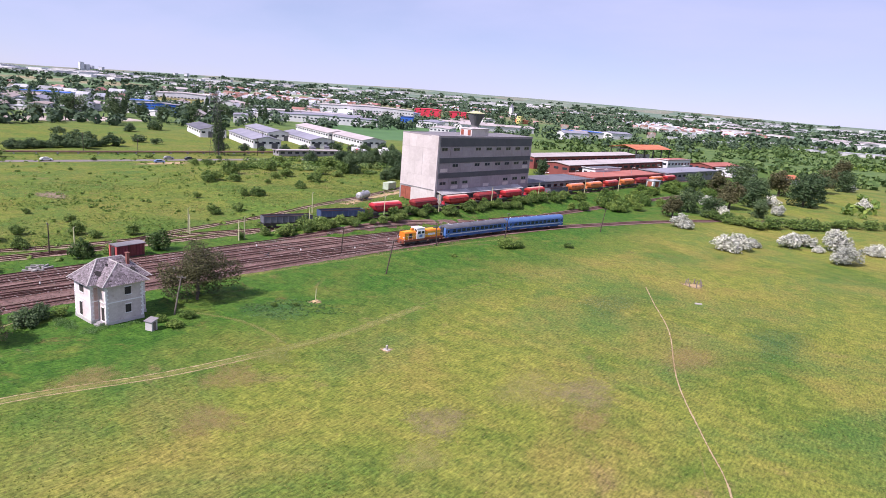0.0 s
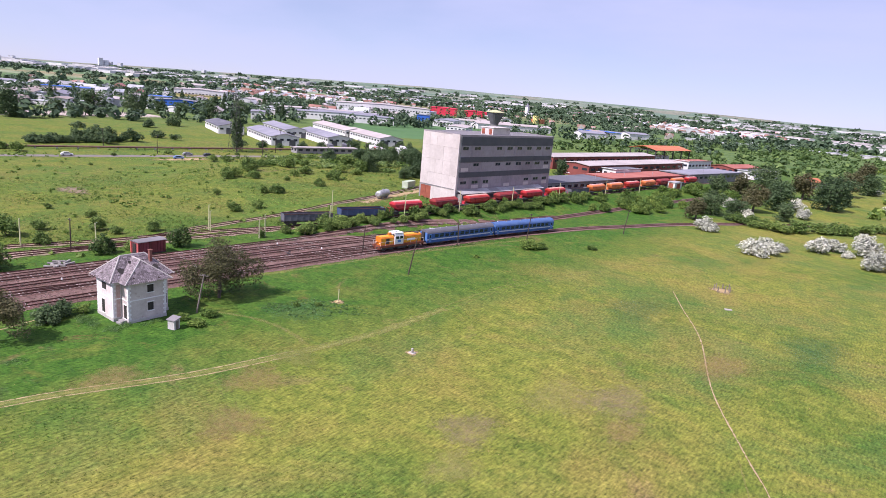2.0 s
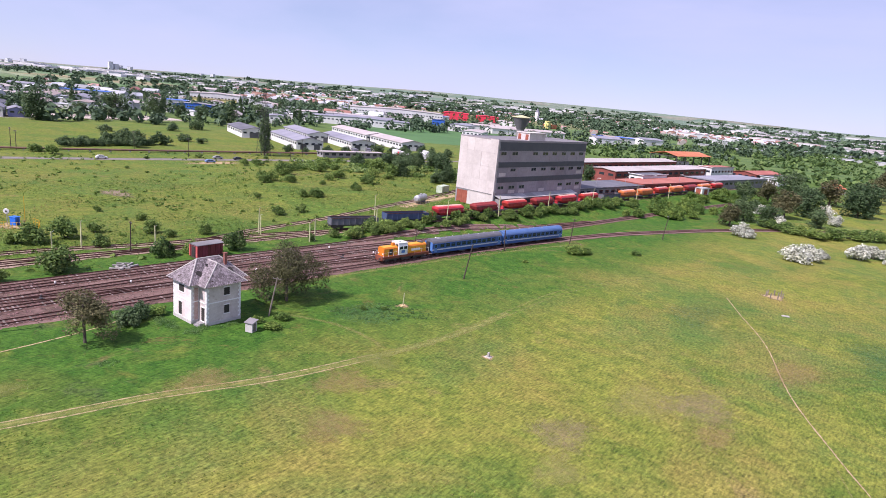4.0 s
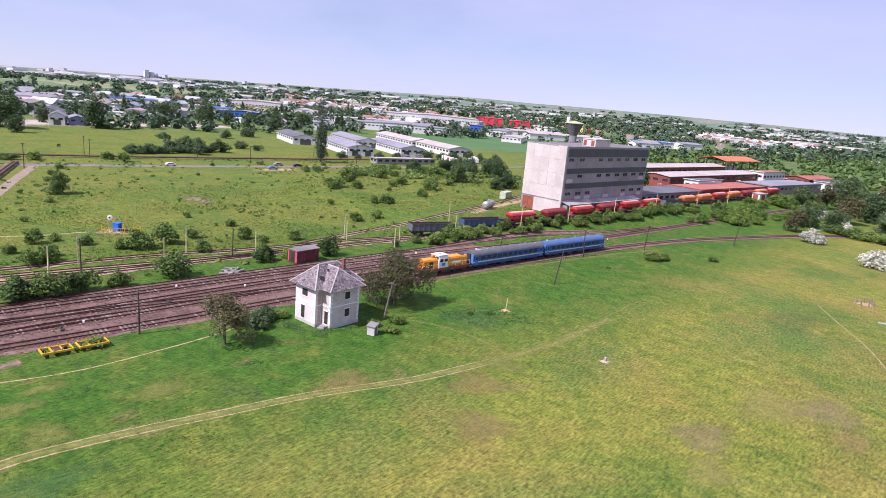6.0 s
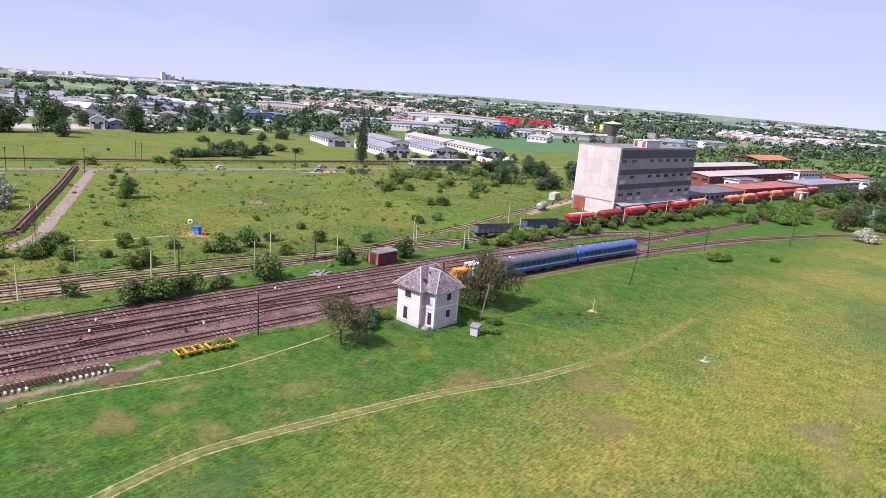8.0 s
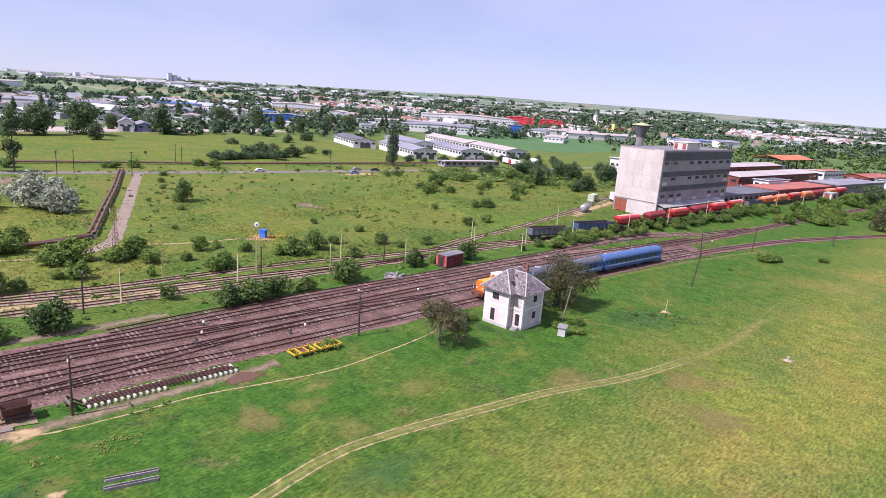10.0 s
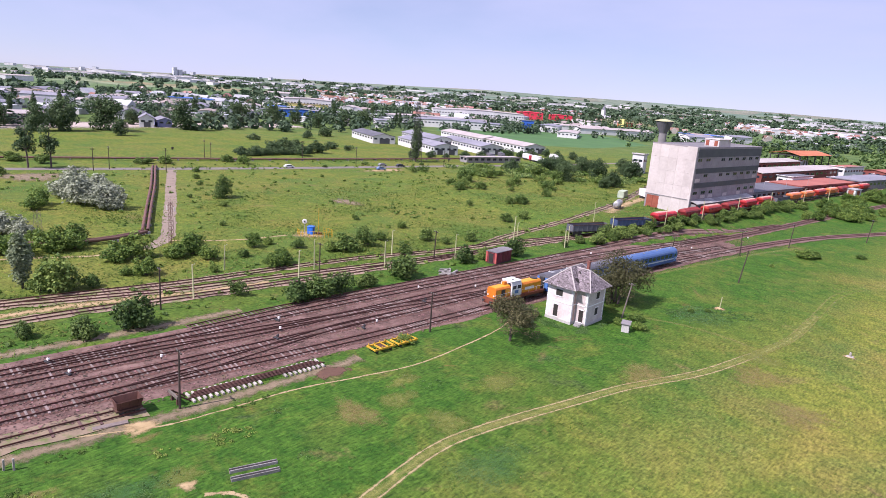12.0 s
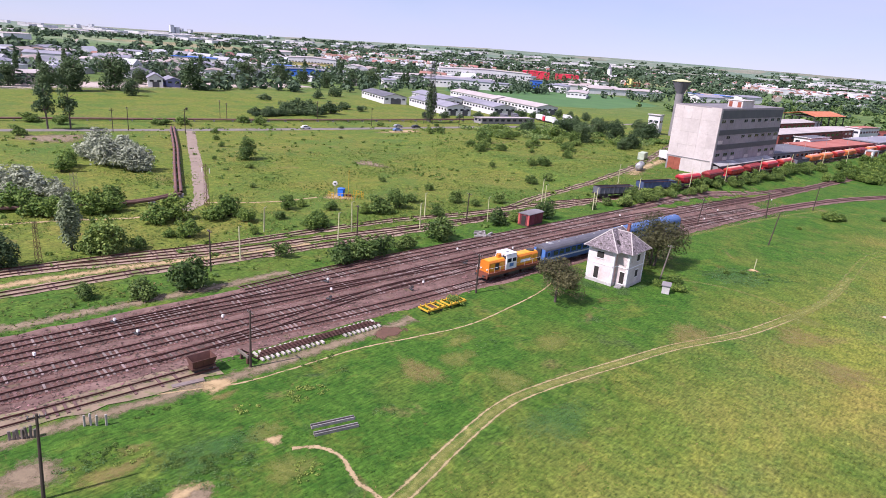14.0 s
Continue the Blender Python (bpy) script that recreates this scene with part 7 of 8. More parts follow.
def build_beams():
    for k, (dx, dy) in enumerate(((0, 0), (-1.3, 0.5))):
        t = thing("concrete_trough", "long weathered concrete trough lying in the grass", "trough", pose(-89.3 + dx, -23.0 + dy, 0, 0, 0, -17), "concrete troughs")
        part("side_wall", Shape().box(-0.24, -2.3, 0, -0.14, 2.3, 0.32, 0.02), MAT["slab_grey"], t)
        part("side_wall", Shape().box(0.14, -2.3, 0, 0.24, 2.3, 0.32, 0.02), MAT["slab_grey"], t)
        part("base", Shape().box(-0.14, -2.3, 0, 0.14, 2.3, 0.08), MAT["sleeper"], t)
    for x, y, lean in ((-104.9, -41.1, 2), (-104.7, -40.6, -8), (-104.3, -40.2, 6), (-103.8, -39.5, 0)):
        t = thing("marker_post", "short white marker post in the grass", "post", pose(x, y, 0, 0, lean, 0), "white posts")
        part("shaft", Shape().box(-0.09, -0.09, 0, 0.09, 0.09, 1.2, 0.02), MAT["sleeper_pale"], t)
    for k in range(7):
        t = thing("timber_stake", "rough grey timber stake stacked upright in the grass", "stake", pose(-106.6 + 0.14 * k, -46.8 + 0.3 * k, 0, R.uniform(-6, 6), R.uniform(-6, 6), R.uniform(0, 90)), "timber stakes")
        part("shaft", Shape().box(-0.12, -0.1, 0, 0.12, 0.1, R.uniform(0.9, 1.4), 0.02), MAT["wood_grey"], t)
    for k in range(9):
        t = thing("concrete_slab", "broken grey concrete slab in a heap beside the track", "slab", pose(-128.2 + R.uniform(-1.5, 1.2), 43.6 + R.uniform(-2.4, 2.4), 0.02 + 0.1 * (k % 3), 0, 0, R.uniform(0, 180)), "slab heap")
        part("block", Shape().box(-1.1, -0.2, 0, 1.1, 0.2, 0.3, 0.03), MAT["slab_grey"], t)
    s = thing("concrete_slab", "long pale concrete slab lying beside the stub track", "slab", pose(-106.6, -30.2, 0, 0, 0, -10))
    part("block", Shape().box(-0.35, -1.7, 0, 0.35, 1.7, 0.16, 0.03), MAT["sleeper_worn"], s)
    # low white signal posts between the tracks
    for x, y in ((-121.9, -41.0), (-119.5, -19.6), (-119.4, -2.0), (-123, 30), (-117.4, 40), (-112.8, 62), (-111.4, 92), (-108.2, 118), (-106.0, 104), (-113.6, 12), (-119.9, 86), (-104.6, 150)):
        t = thing("dwarf_signal", "low white dwarf signal between the tracks", "signal", pose(x, y, 0.18, 0, 0, R.uniform(0, 30)), "dwarf signals")
        part("post", Shape().rod((0, 0, 0), (0, 0, 0.5), 0.06, n=6), MAT["steel_dark"], t)
        part("lamp_box", Shape().box(-0.16, -0.12, 0.35, 0.16, 0.12, 0.7, 0.04), MAT["white_paint"], t)
    for x, y in ((-117.2, -4), (-123.5, 0), (-126.6, -31), (-124.8, -45), (-113.2, 9), (-121.6, -30), (-117.2, 26), (-113, 84)):
        t = thing("switch_lever", "dark switch lever with counterweight beside the points", "switch lever", pose(x, y, 0.18, 0, 0, R.uniform(-20, 20)), "switch levers")
        part("base", Shape().box(-0.5, -0.2, 0, 0.5, 0.2, 0.15, 0.02), MAT["steel_dark"], t)
        part("lever", Shape().rod((0, 0, 0.1), (0.5, 0, 0.85), 0.035, n=5), MAT["steel_dark"], t)
        part("counterweight", Shape().rod((0.35, -0.12, 0.55), (0.35, 0.12, 0.55), 0.2, n=10), MAT["white_paint"] if x < -120 else MAT["steel_dark"], t)


build_beams()


def build_meadow_things():
    t = thing("stake", "pale upright wooden stake on a bare patch of earth", "stake", pose(-82.4, 72.0, 0, 0, 3, 0))
    part("shaft", Shape().rod((0, 0, 0), (0, 0, 2.5), 0.1, 0.07, 7), MAT["post_pale"], t)
    part("footing", Shape().box(-0.35, -0.35, 0, 0.35, 0.35, 0.18, 0.05), MAT["sand"], t)
    t = thing("boundary_stone", "short pale boundary stone on a bare patch", "stone", pose(-58.9, 66.0, 0))
    part("stone", Shape().box(-0.16, -0.16, 0, 0.16, 0.16, 0.75, 0.05), MAT["sleeper_pale"], t)
    part("footing", Shape().box(-0.5, -0.35, 0, 0.5, 0.35, 0.12, 0.04), MAT["sleeper_pale"], t)
    for k in range(7):
        a = 6.283 * k / 7
        t = thing("tree_stump", "upright wooden stump in a ring on sandy ground", "stump", pose(-39 + 1.7 * math.cos(a), 147 + 1.7 * math.sin(a), 0), "ring of stumps")
        part("shaft", Shape().rod((0, 0, 0), (0, 0, R.uniform(1.1, 1.7)), 0.13, 0.11, 7), MAT["wood_grey"], t)
    t = thing("concrete_slab", "small pale slab lying in the meadow", "slab", pose(-33.5, 133, 0, 0, 0, 30))
    part("block", Shape().box(-0.7, -0.4, 0, 0.7, 0.4, 0.15, 0.03), MAT["sleeper_pale"], t)
    # blue cabin with its yellow railing
    t = thing("blue_cabin", "small bright blue metal cabin on sandy ground", "cabin", pose(-171.0, 38.2, 0, 0, 0, 30))
    t.scale = (0.8, 0.8, 0.85)
    part("wall", Shape().box(-0.9, -0.8, 0, 0.9, 0.8, 2.3, 0.04), MAT["cabin_blue"], t)
    part("roof", Shape().box(-1.05, -0.95, 2.3, 1.05, 0.95, 2.42, 0.03), MAT["cabin_blue"], t)
    part("door", Shape().box(0.9, -0.35, 0.1, 0.94, 0.4, 2.0), MAT["coach_blue"], t)
    t = thing("valve_station", "brown valve gear beside the blue cabin", "valve", pose(-169.6, 39.6, 0))
    part("base", Shape().box(-0.7, -0.5, 0, 0.7, 0.5, 0.6, 0.05), MAT["rust"], t)
    part("wheel", Shape().rod((0, 0, 0.6), (0, 0, 1.2), 0.05, n=6).rod((0, 0, 1.15), (0, 0, 1.22), 0.35, n=12), MAT["rust"], t)
    f = thing("railing", "yellow tube railing round the valve station", "railing")
    pts = [(-172.4, 35.2), (-170.2, 34.8), (-167.4, 37.2), (-165.6, 39.8), (-166.4, 41.6), (-168.6, 42.0), (-171, 41.4)]
    line = smooth_line(pts, 0.9)
    for p in line:
        part("post", Shape().rod((p.x, p.y, 0), (p.x, p.y, 1.5), 0.05, n=6), MAT["sign_yellow"], f)
    for z in (0.75, 1.45):
        s = Shape()
        for a, b in zip(line, line[1:]):
            s.rod((a.x, a.y, z), (b.x, b.y, z), 0.035, n=5, caps=False)
        part("bar", s, MAT["sign_yellow"], f)
    m = thing("mast", "slim yellow and grey mast beside the blue cabin", "mast", pose(-170.4, 40.0, 0))
    part("shaft", Shape().rod((0, 0, 0), (0, 0, 6.6), 0.07, 0.05, 6), MAT["sign_yellow"], m)
    w = thing("dish_post", "white round dish on a post beside the cabin", "dish", pose(-172.0, 37.0, 0))
    part("post", Shape().rod((0, 0, 0), (0, 0, 2.8), 0.08, n=6), MAT["steel"], w)
    part("dish", Shape().rod((0.1, -0.1, 3.2), (0.18, -0.16, 3.2), 0.62, 0.55, 18), MAT["white_paint"], w)
    part("hub", Shape().rod((0.18, -0.16, 3.2), (0.26, -0.22, 3.2), 0.2, n=10), MAT["steel_dark"], w)
    t = thing("rail_tank", "pale cylindrical tank lying on supports beside the warehouse", "tank", pose(-147.3, 146.6, 0, 0, 0, 20))
    part("vessel", Shape().rod((0, -3.2, 1.6), (0, 3.2, 1.6), 1.15, n=16).rod((0, 3.2, 1.6), (0, 3.6, 1.6), 1.15, 0.6, 16).rod((0, -3.6, 1.6), (0, -3.2, 1.6), 0.6, 1.15, 16), MAT["steel"], t, smooth=False)
    for y in (-2, 2):
        part("saddle", Shape().box(-0.9, y - 0.25, 0, 0.9, y + 0.25, 0.9), MAT["concrete_dark"], t)
    part("dome", Shape().lathe([(0.4, 2.6), (0.4, 3.0), (0.2, 3.1)], 10), MAT["steel"], t)
    t = thing("container", "pale green metal container beside the warehouse", "container", pose(-159.8, 172.3, 0, 0, 0, 15))
    part("body", Shape().box(-1.2, -3, 0.1, 1.2, 3, 2.6, 0.04), MAT["pale_green"], t)
    for k in range(10):
        part("rib", Shape().box(1.2, -2.9 + k * 0.62, 0.2, 1.25, -2.6 + k * 0.62, 2.5), MAT["pale_green"], t)


MAT["cabin_blue"] = material("cabin_blue", (0.015, 0.12, 0.62), (0.03, 0.2, 0.75), 1, 6, rough=0.45)
MAT["pale_green"] = material("pale_green", (0.34, 0.40, 0.30), (0.5, 0.55, 0.42), 1, 6)
build_meadow_things()


def build_car(name, label, paint, x, y, turn, long=4.3):
    t = thing(name, label, "car", pose(x, y, 0.05, 0, 0, turn), "cars")
    h = long / 2
    body = [(-h, 0.35), (h, 0.35), (h, 0.8), (h - 0.9, 0.95), (h - 1.4, 1.42), (-h + 1.0, 1.45), (-h + 0.3, 1.0), (-h, 0.85)]
    s = Shape().extrude(body, -0.82, 0.82)
    part("body", s, MAT[paint], t)
    part("side_glass", Shape().extrude([(-h + 0.75, 1.0), (h - 1.15, 1.0), (h - 1.5, 1.36), (-h + 1.15, 1.38)], -0.83, 0.83), MAT["window_dark"], t)
    part("windscreen", Shape().add([(h - 0.93, -0.7, 0.97), (h - 0.93, 0.7, 0.97), (h - 1.38, 0.65, 1.40), (h - 1.38, -0.65, 1.40)], [(0, 1, 2, 3)]), MAT["window_dark"], t)
    for x0 in (-h + 0.75, h - 0.8):
        for y0 in (-0.78, 0.78):
            part("wheel", Shape().rod((x0, y0 - 0.1, 0.31), (x0, y0 + 0.1, 0.31), 0.31, n=12), MAT["steel_dark"], t)


MAT["car_white"] = material("car_white", (0.7, 0.7, 0.7), (0.8, 0.8, 0.8), 1, 5, rough=0.3, bump=0)
MAT["car_blue"] = material("car_blue", (0.12, 0.2, 0.42), (0.18, 0.28, 0.5), 1, 5, rough=0.3, bump=0)
MAT["car_black"] = material("car_black", (0.03, 0.03, 0.045), (0.06, 0.06, 0.08), 1, 5, rough=0.3, bump=0)
build_car("car", "white car parked on the country road", "car_white", -279.5, 100, 82)
build_car("car", "pale blue car parked on the grass beside the road", "car_blue", -263.0, 138, 75)
build_car("car", "dark car parked beside the road", "car_black", -269.5, 155.5, 80)
build_car("car", "silver car on the road verge", "steel", -274, 148, 80)


def build_cow():
    t = thing("cow", "dark brown cow grazing on the far meadow", "cow", pose(-350, 79.5, 0, 0, 0, 40))
    part("body", Shape().lathe([(0.25, -0.9), (0.42, -0.6), (0.45, 0.2), (0.38, 0.75), (0.2, 0.95)], 10), MAT["wood_dark"], t)
    t.children[0].matrix_local = pose(0, 0, 1.0, 90, 0, 0)
    part("head", Shape().rod((0, -0.9, 1.0), (0, -1.4, 0.5), 0.2, 0.12, 8), MAT["wood_dark"], t)
    for x in (-0.25, 0.25):
        for y in (-0.65, 0.7):
            part("leg", Shape().rod((x, y, 0), (x, y, 0.8), 0.07, 0.11, 6), MAT["wood_dark"], t)


build_cow()

# ---- depot, sheds and town ----
MAT.update({
    "wall_white": material("wall_white", (0.56, 0.55, 0.56), (0.74, 0.72, 0.72), 0.1, 1.5, third=(0.45, 0.40, 0.38), spots=-0.05),
    "wall_red": material("wall_red", (0.17, 0.04, 0.035), (0.27, 0.075, 0.062), 0.1, 1.5),
    "roof_red": material("roof_red", (0.30, 0.085, 0.065), (0.42, 0.15, 0.115), 0.08, 1, third=(0.36, 0.2, 0.17), spots=-0.03),
    "roof_pale": material("roof_pale", (0.33, 0.285, 0.28), (0.48, 0.42, 0.41), 0.06, 1, third=(0.40, 0.24, 0.21), spots=0.0),
    "roof_lilac": material("roof_lilac", (0.17, 0.165, 0.205), (0.29, 0.28, 0.33), 0.06, 1),
    "roof_dark": material("roof_dark", (0.085, 0.085, 0.105), (0.16, 0.155, 0.18), 0.08, 1, third=(0.24, 0.22, 0.23), spots=-0.04),
    "roof_orange": material("roof_orange", (0.42, 0.12, 0.055), (0.56, 0.20, 0.10), 0.1, 2),
    "paint_blue": material("paint_blue", (0.02, 0.09, 0.42), (0.04, 0.15, 0.55), 0.1, 2),
    "paint_red": material("paint_red", (0.55, 0.02, 0.05), (0.70, 0.05, 0.09), 0.1, 2),
    "paint_yellow": material("paint_yellow", (0.60, 0.50, 0.14), (0.72, 0.64, 0.26), 0.1, 2),
    "house_wall": material("house_wall", (0.30, 0.265, 0.24), (0.48, 0.435, 0.40), 0.02, 0.4, rnd=0.3),
    "house_roof": material("house_roof", (0.23, 0.125, 0.10), (0.36, 0.22, 0.185), 0.02, 0.4, rnd=0.35),
    "roof_dull": material("roof_dull", (0.24, 0.19, 0.175), (0.38, 0.31, 0.29), 0.06, 1),
    "block_wall": material("block_wall", (0.58, 0.59, 0.64), (0.72, 0.73, 0.77), 0.02, 0.4, rnd=0.15),
})


def hall(name, label, x, y, turn, wide, long, eave, ridge, wall, roof, windows=0, gates=0, group="", category="building"):
    """A hall with its corner at x, y, wide along its own x, long along its own y."""
    t = thing(name, label, category, pose(x, y, 0, 0, 0, turn), group)
    part("wall", Shape().box(0, 0, 0, wide, long, eave), MAT[wall], t)
    o, th = 0.5, 0.25
    if ridge > eave + 0.05:
        gable = Shape().extrude([(0.02, eave - 0.02), (wide - 0.02, eave - 0.02), (wide / 2, ridge - 0.1)], 0.02, long - 0.02)
        part("gable", gable, MAT[wall], t)
        for a, b in ((-o, wide / 2), (wide + o, wide / 2)):
            za = eave - (ridge - eave) * o / (wide / 2)
            s = Shape().add([(a, -o, za), (b, -o, ridge), (b, long + o, ridge), (a, long + o, za), (a, -o, za + th), (b, -o, ridge + th), (b, long + o, ridge + th), (a, long + o, za + th)],
                            [(0, 1, 2, 3), (7, 6, 5, 4), (0, 4, 5, 1), (1, 5, 6, 2), (2, 6, 7, 3), (3, 7, 4, 0)])
            part("roof_slope", s, MAT[roof], t)
    else:
        part("roof", Shape().box(-o, -o, eave, wide + o, long + o, eave + th, 0.03), MAT[roof], t)
        part("parapet", Shape().box(-o, -o - 0.02, eave + th, wide + o, -o + 0.2, eave + th + 0.25).box(wide + o - 0.2, -o + 0.2, eave + th, wide + o + 0.02, long + o, eave + th + 0.25), MAT[wall], t)
    if windows:
        step = long / windows
        w = Shape().box(-0.06, -step * 0.28, -0.6, 0.06, step * 0.28, 0.6).mesh("window")
        for k in range(windows):
            for xx in (0, wide):
                ob = part("window", w, MAT["window_dark"], t)
                ob.location = (xx, (k + 0.5) * step, eave * 0.68)
        n = max(2, int(wide / 4))
        v = Shape().box(-wide / n * 0.27, -0.06, -0.6, wide / n * 0.27, 0.06, 0.6).mesh("window")
        for k in range(n):
            ob = part("window", v, MAT["window_dark"], t)
            ob.location = ((k + 0.5) * wide / n, 0, eave * 0.68)
    for k in range(gates):
        part("gate", Shape().box(wide * (k + 0.3) / max(gates, 1), -0.08, 0, wide * (k + 0.75) / max(gates, 1), 0.02, min(3.4, eave * 0.75)), MAT["band_grey"], t)
    return t


def build_depot():
    hall("depot_shed", "long low shed with dark grey sheet roof behind the wagons", -143.6, 213.5, -6, 15.9, 53.3, 4.3, 4.3, "concrete_dark", "roof_dark", 12)
    hall("depot_shed", "long low shed with brick-red roof behind the wagons", -139.4, 269.6, -7, 15.9, 67.3, 4.4, 4.4, "wall_red", "roof_red", 14)
    hall("depot_shed", "low shed with pale grey patched roof behind the wagons", -131.4, 341.6, -8, 16.8, 65.5, 4.7, 4.7, "concrete_dark", "roof_lilac", 12, 2)
    hall("depot_hall", "long red-walled hall with pale roof", -165.1, 294.8, -5, 15.9, 112.2, 6.1, 6.9, "wall_red", "roof_pale", 16)
    hall("depot_hall", "long red-walled hall with pale roof", -195, 308.8, -5, 16.8, 116.9, 6.5, 7.5, "wall_red", "roof_pale", 16)
    hall("depot_block", "small white block with flat grey roof", -142.6, 294.8, -6, 7.5, 24.3, 6, 6, "wall_white", "roof_dark", 6)
    hall("lantern_house", "white two-storey depot house with a row of tall windows", -144.5, 399.6, -8, 8.4, 29.9, 7.5, 7.5, "wall_white", "roof_red", 7)
    hall("depot_shed", "dark brick-red shed at the end of the depot", -135.2, 435.1, -10, 16.8, 37.4, 4.7, 6, "wall_red", "roof_red", 6)
    hall("depot_shed", "dark grey shed at the end of the depot", -114.6, 425.7, -10, 11.2, 33.7, 4.7, 4.7, "wall_white", "roof_dark", 6)
    hall("cottage", "small house with orange-red roof beyond the trees", -85, 457, -15, 8.4, 13.1, 3.4, 5.6, "wall_white", "roof_orange", 3)
    t = thing("canopy", "open steel canopy with orange-red roof over white stacks", "canopy", pose(-191.3, 436, 0, 0, 0, -8))
    for k in range(5):
        for x in (0, 20):
            part("column", Shape().box(x - 0.3, k * 12 - 0.3, 0, x + 0.3, k * 12 + 0.3, 9), MAT["steel_dark"], t)
        part("truss", Shape().box(0, k * 12 - 0.15, 9, 20, k * 12 + 0.15, 9.6), MAT["steel_dark"], t)
    for a, b in ((-1, 10), (21, 10)):
        part("roof_slope", Shape().add([(a, -1, 9.6), (b, -1, 12), (b, 49, 12), (a, 49, 9.6), (a, -1, 9.8), (b, -1, 12.2), (b, 49, 12.2), (a, 49, 9.8)], [(0, 1, 2, 3), (7, 6, 5, 4), (0, 4, 5, 1), (1, 5, 6, 2), (2, 6, 7, 3), (3, 7, 4, 0)]), MAT["roof_orange"], t)
    for k in range(6):
        s = thing("white_stack", "white wrapped stack of goods beneath the canopy", "stack", pose(-183.8 + 1.1 * k, 434.2 + k * 7.0, 0, 0, 0, -8), "white stacks")
        part("block", Shape().box(-2.2, -2.6, 0, 2.2, 2.6, 5, 0.15), MAT["white_paint"], s)
    t = thing("hut", "small white hut with rusty red door beside the siding", "hut", pose(-111.7, 311.2, 0, 0, 0, -8))
    part("wall", Shape().box(-2, -3.5, 0, 2, 3.5, 3.0), MAT["white_paint"], t)
    part("roof", Shape().box(-2.3, -3.8, 3.0, 2.3, 3.8, 3.25, 0.05), MAT["sheet_roof"], t)
    part("door", Shape().box(2.0, -1.6, 0.1, 2.06, 1.8, 2.6), MAT["rust_door"], t)
    part("door", Shape().box(-1.2, -3.56, 0.1, 1.2, -3.5, 2.6), MAT["rust_door"], t)
    # water tower with an inverted cone
    t = thing("water_tower", "concrete water tower with inverted cone bowl and shallow cap", "water tower", pose(-195, 272, -1.4))
    part("shaft", Shape().lathe([(2.4, 0), (2.0, 12), (2.0, 23)], 16), MAT["concrete_dark"], t)
    part("bowl", Shape().lathe([(1.8, 22.5), (2.1, 23.5), (4.4, 28.6), (4.4, 29.2)], 20), MAT["roof_dark"], t)
    part("cap", Shape().lathe([(4.9, 29.2), (4.9, 29.5), (0.8, 30.4), (0.4, 30.5)], 20), MAT["post_pale"], t)
    lamps = ((-123.9, 232.2), (-122.1, 255.5), (-120.2, 280.8), (-117.4, 307), (-114.6, 335), (-111.8, 365))
    for x, y in lamps:
        t = thing("lamp_post", "slim pale lamp post beside the sheds", "lamp post", pose(x - 4.5, y, 0), "lamp posts")
        part("shaft", Shape().rod((0, 0, 0), (0, 0, 8), 0.1, 0.06, 6), MAT["steel"], t)
        part("arm", Shape().rod((0, 0, 8), (1.2, 0, 8.2), 0.06, n=5).box(0.9, -0.15, 8.1, 1.7, 0.15, 8.3), MAT["white_paint"], t)


build_depot()


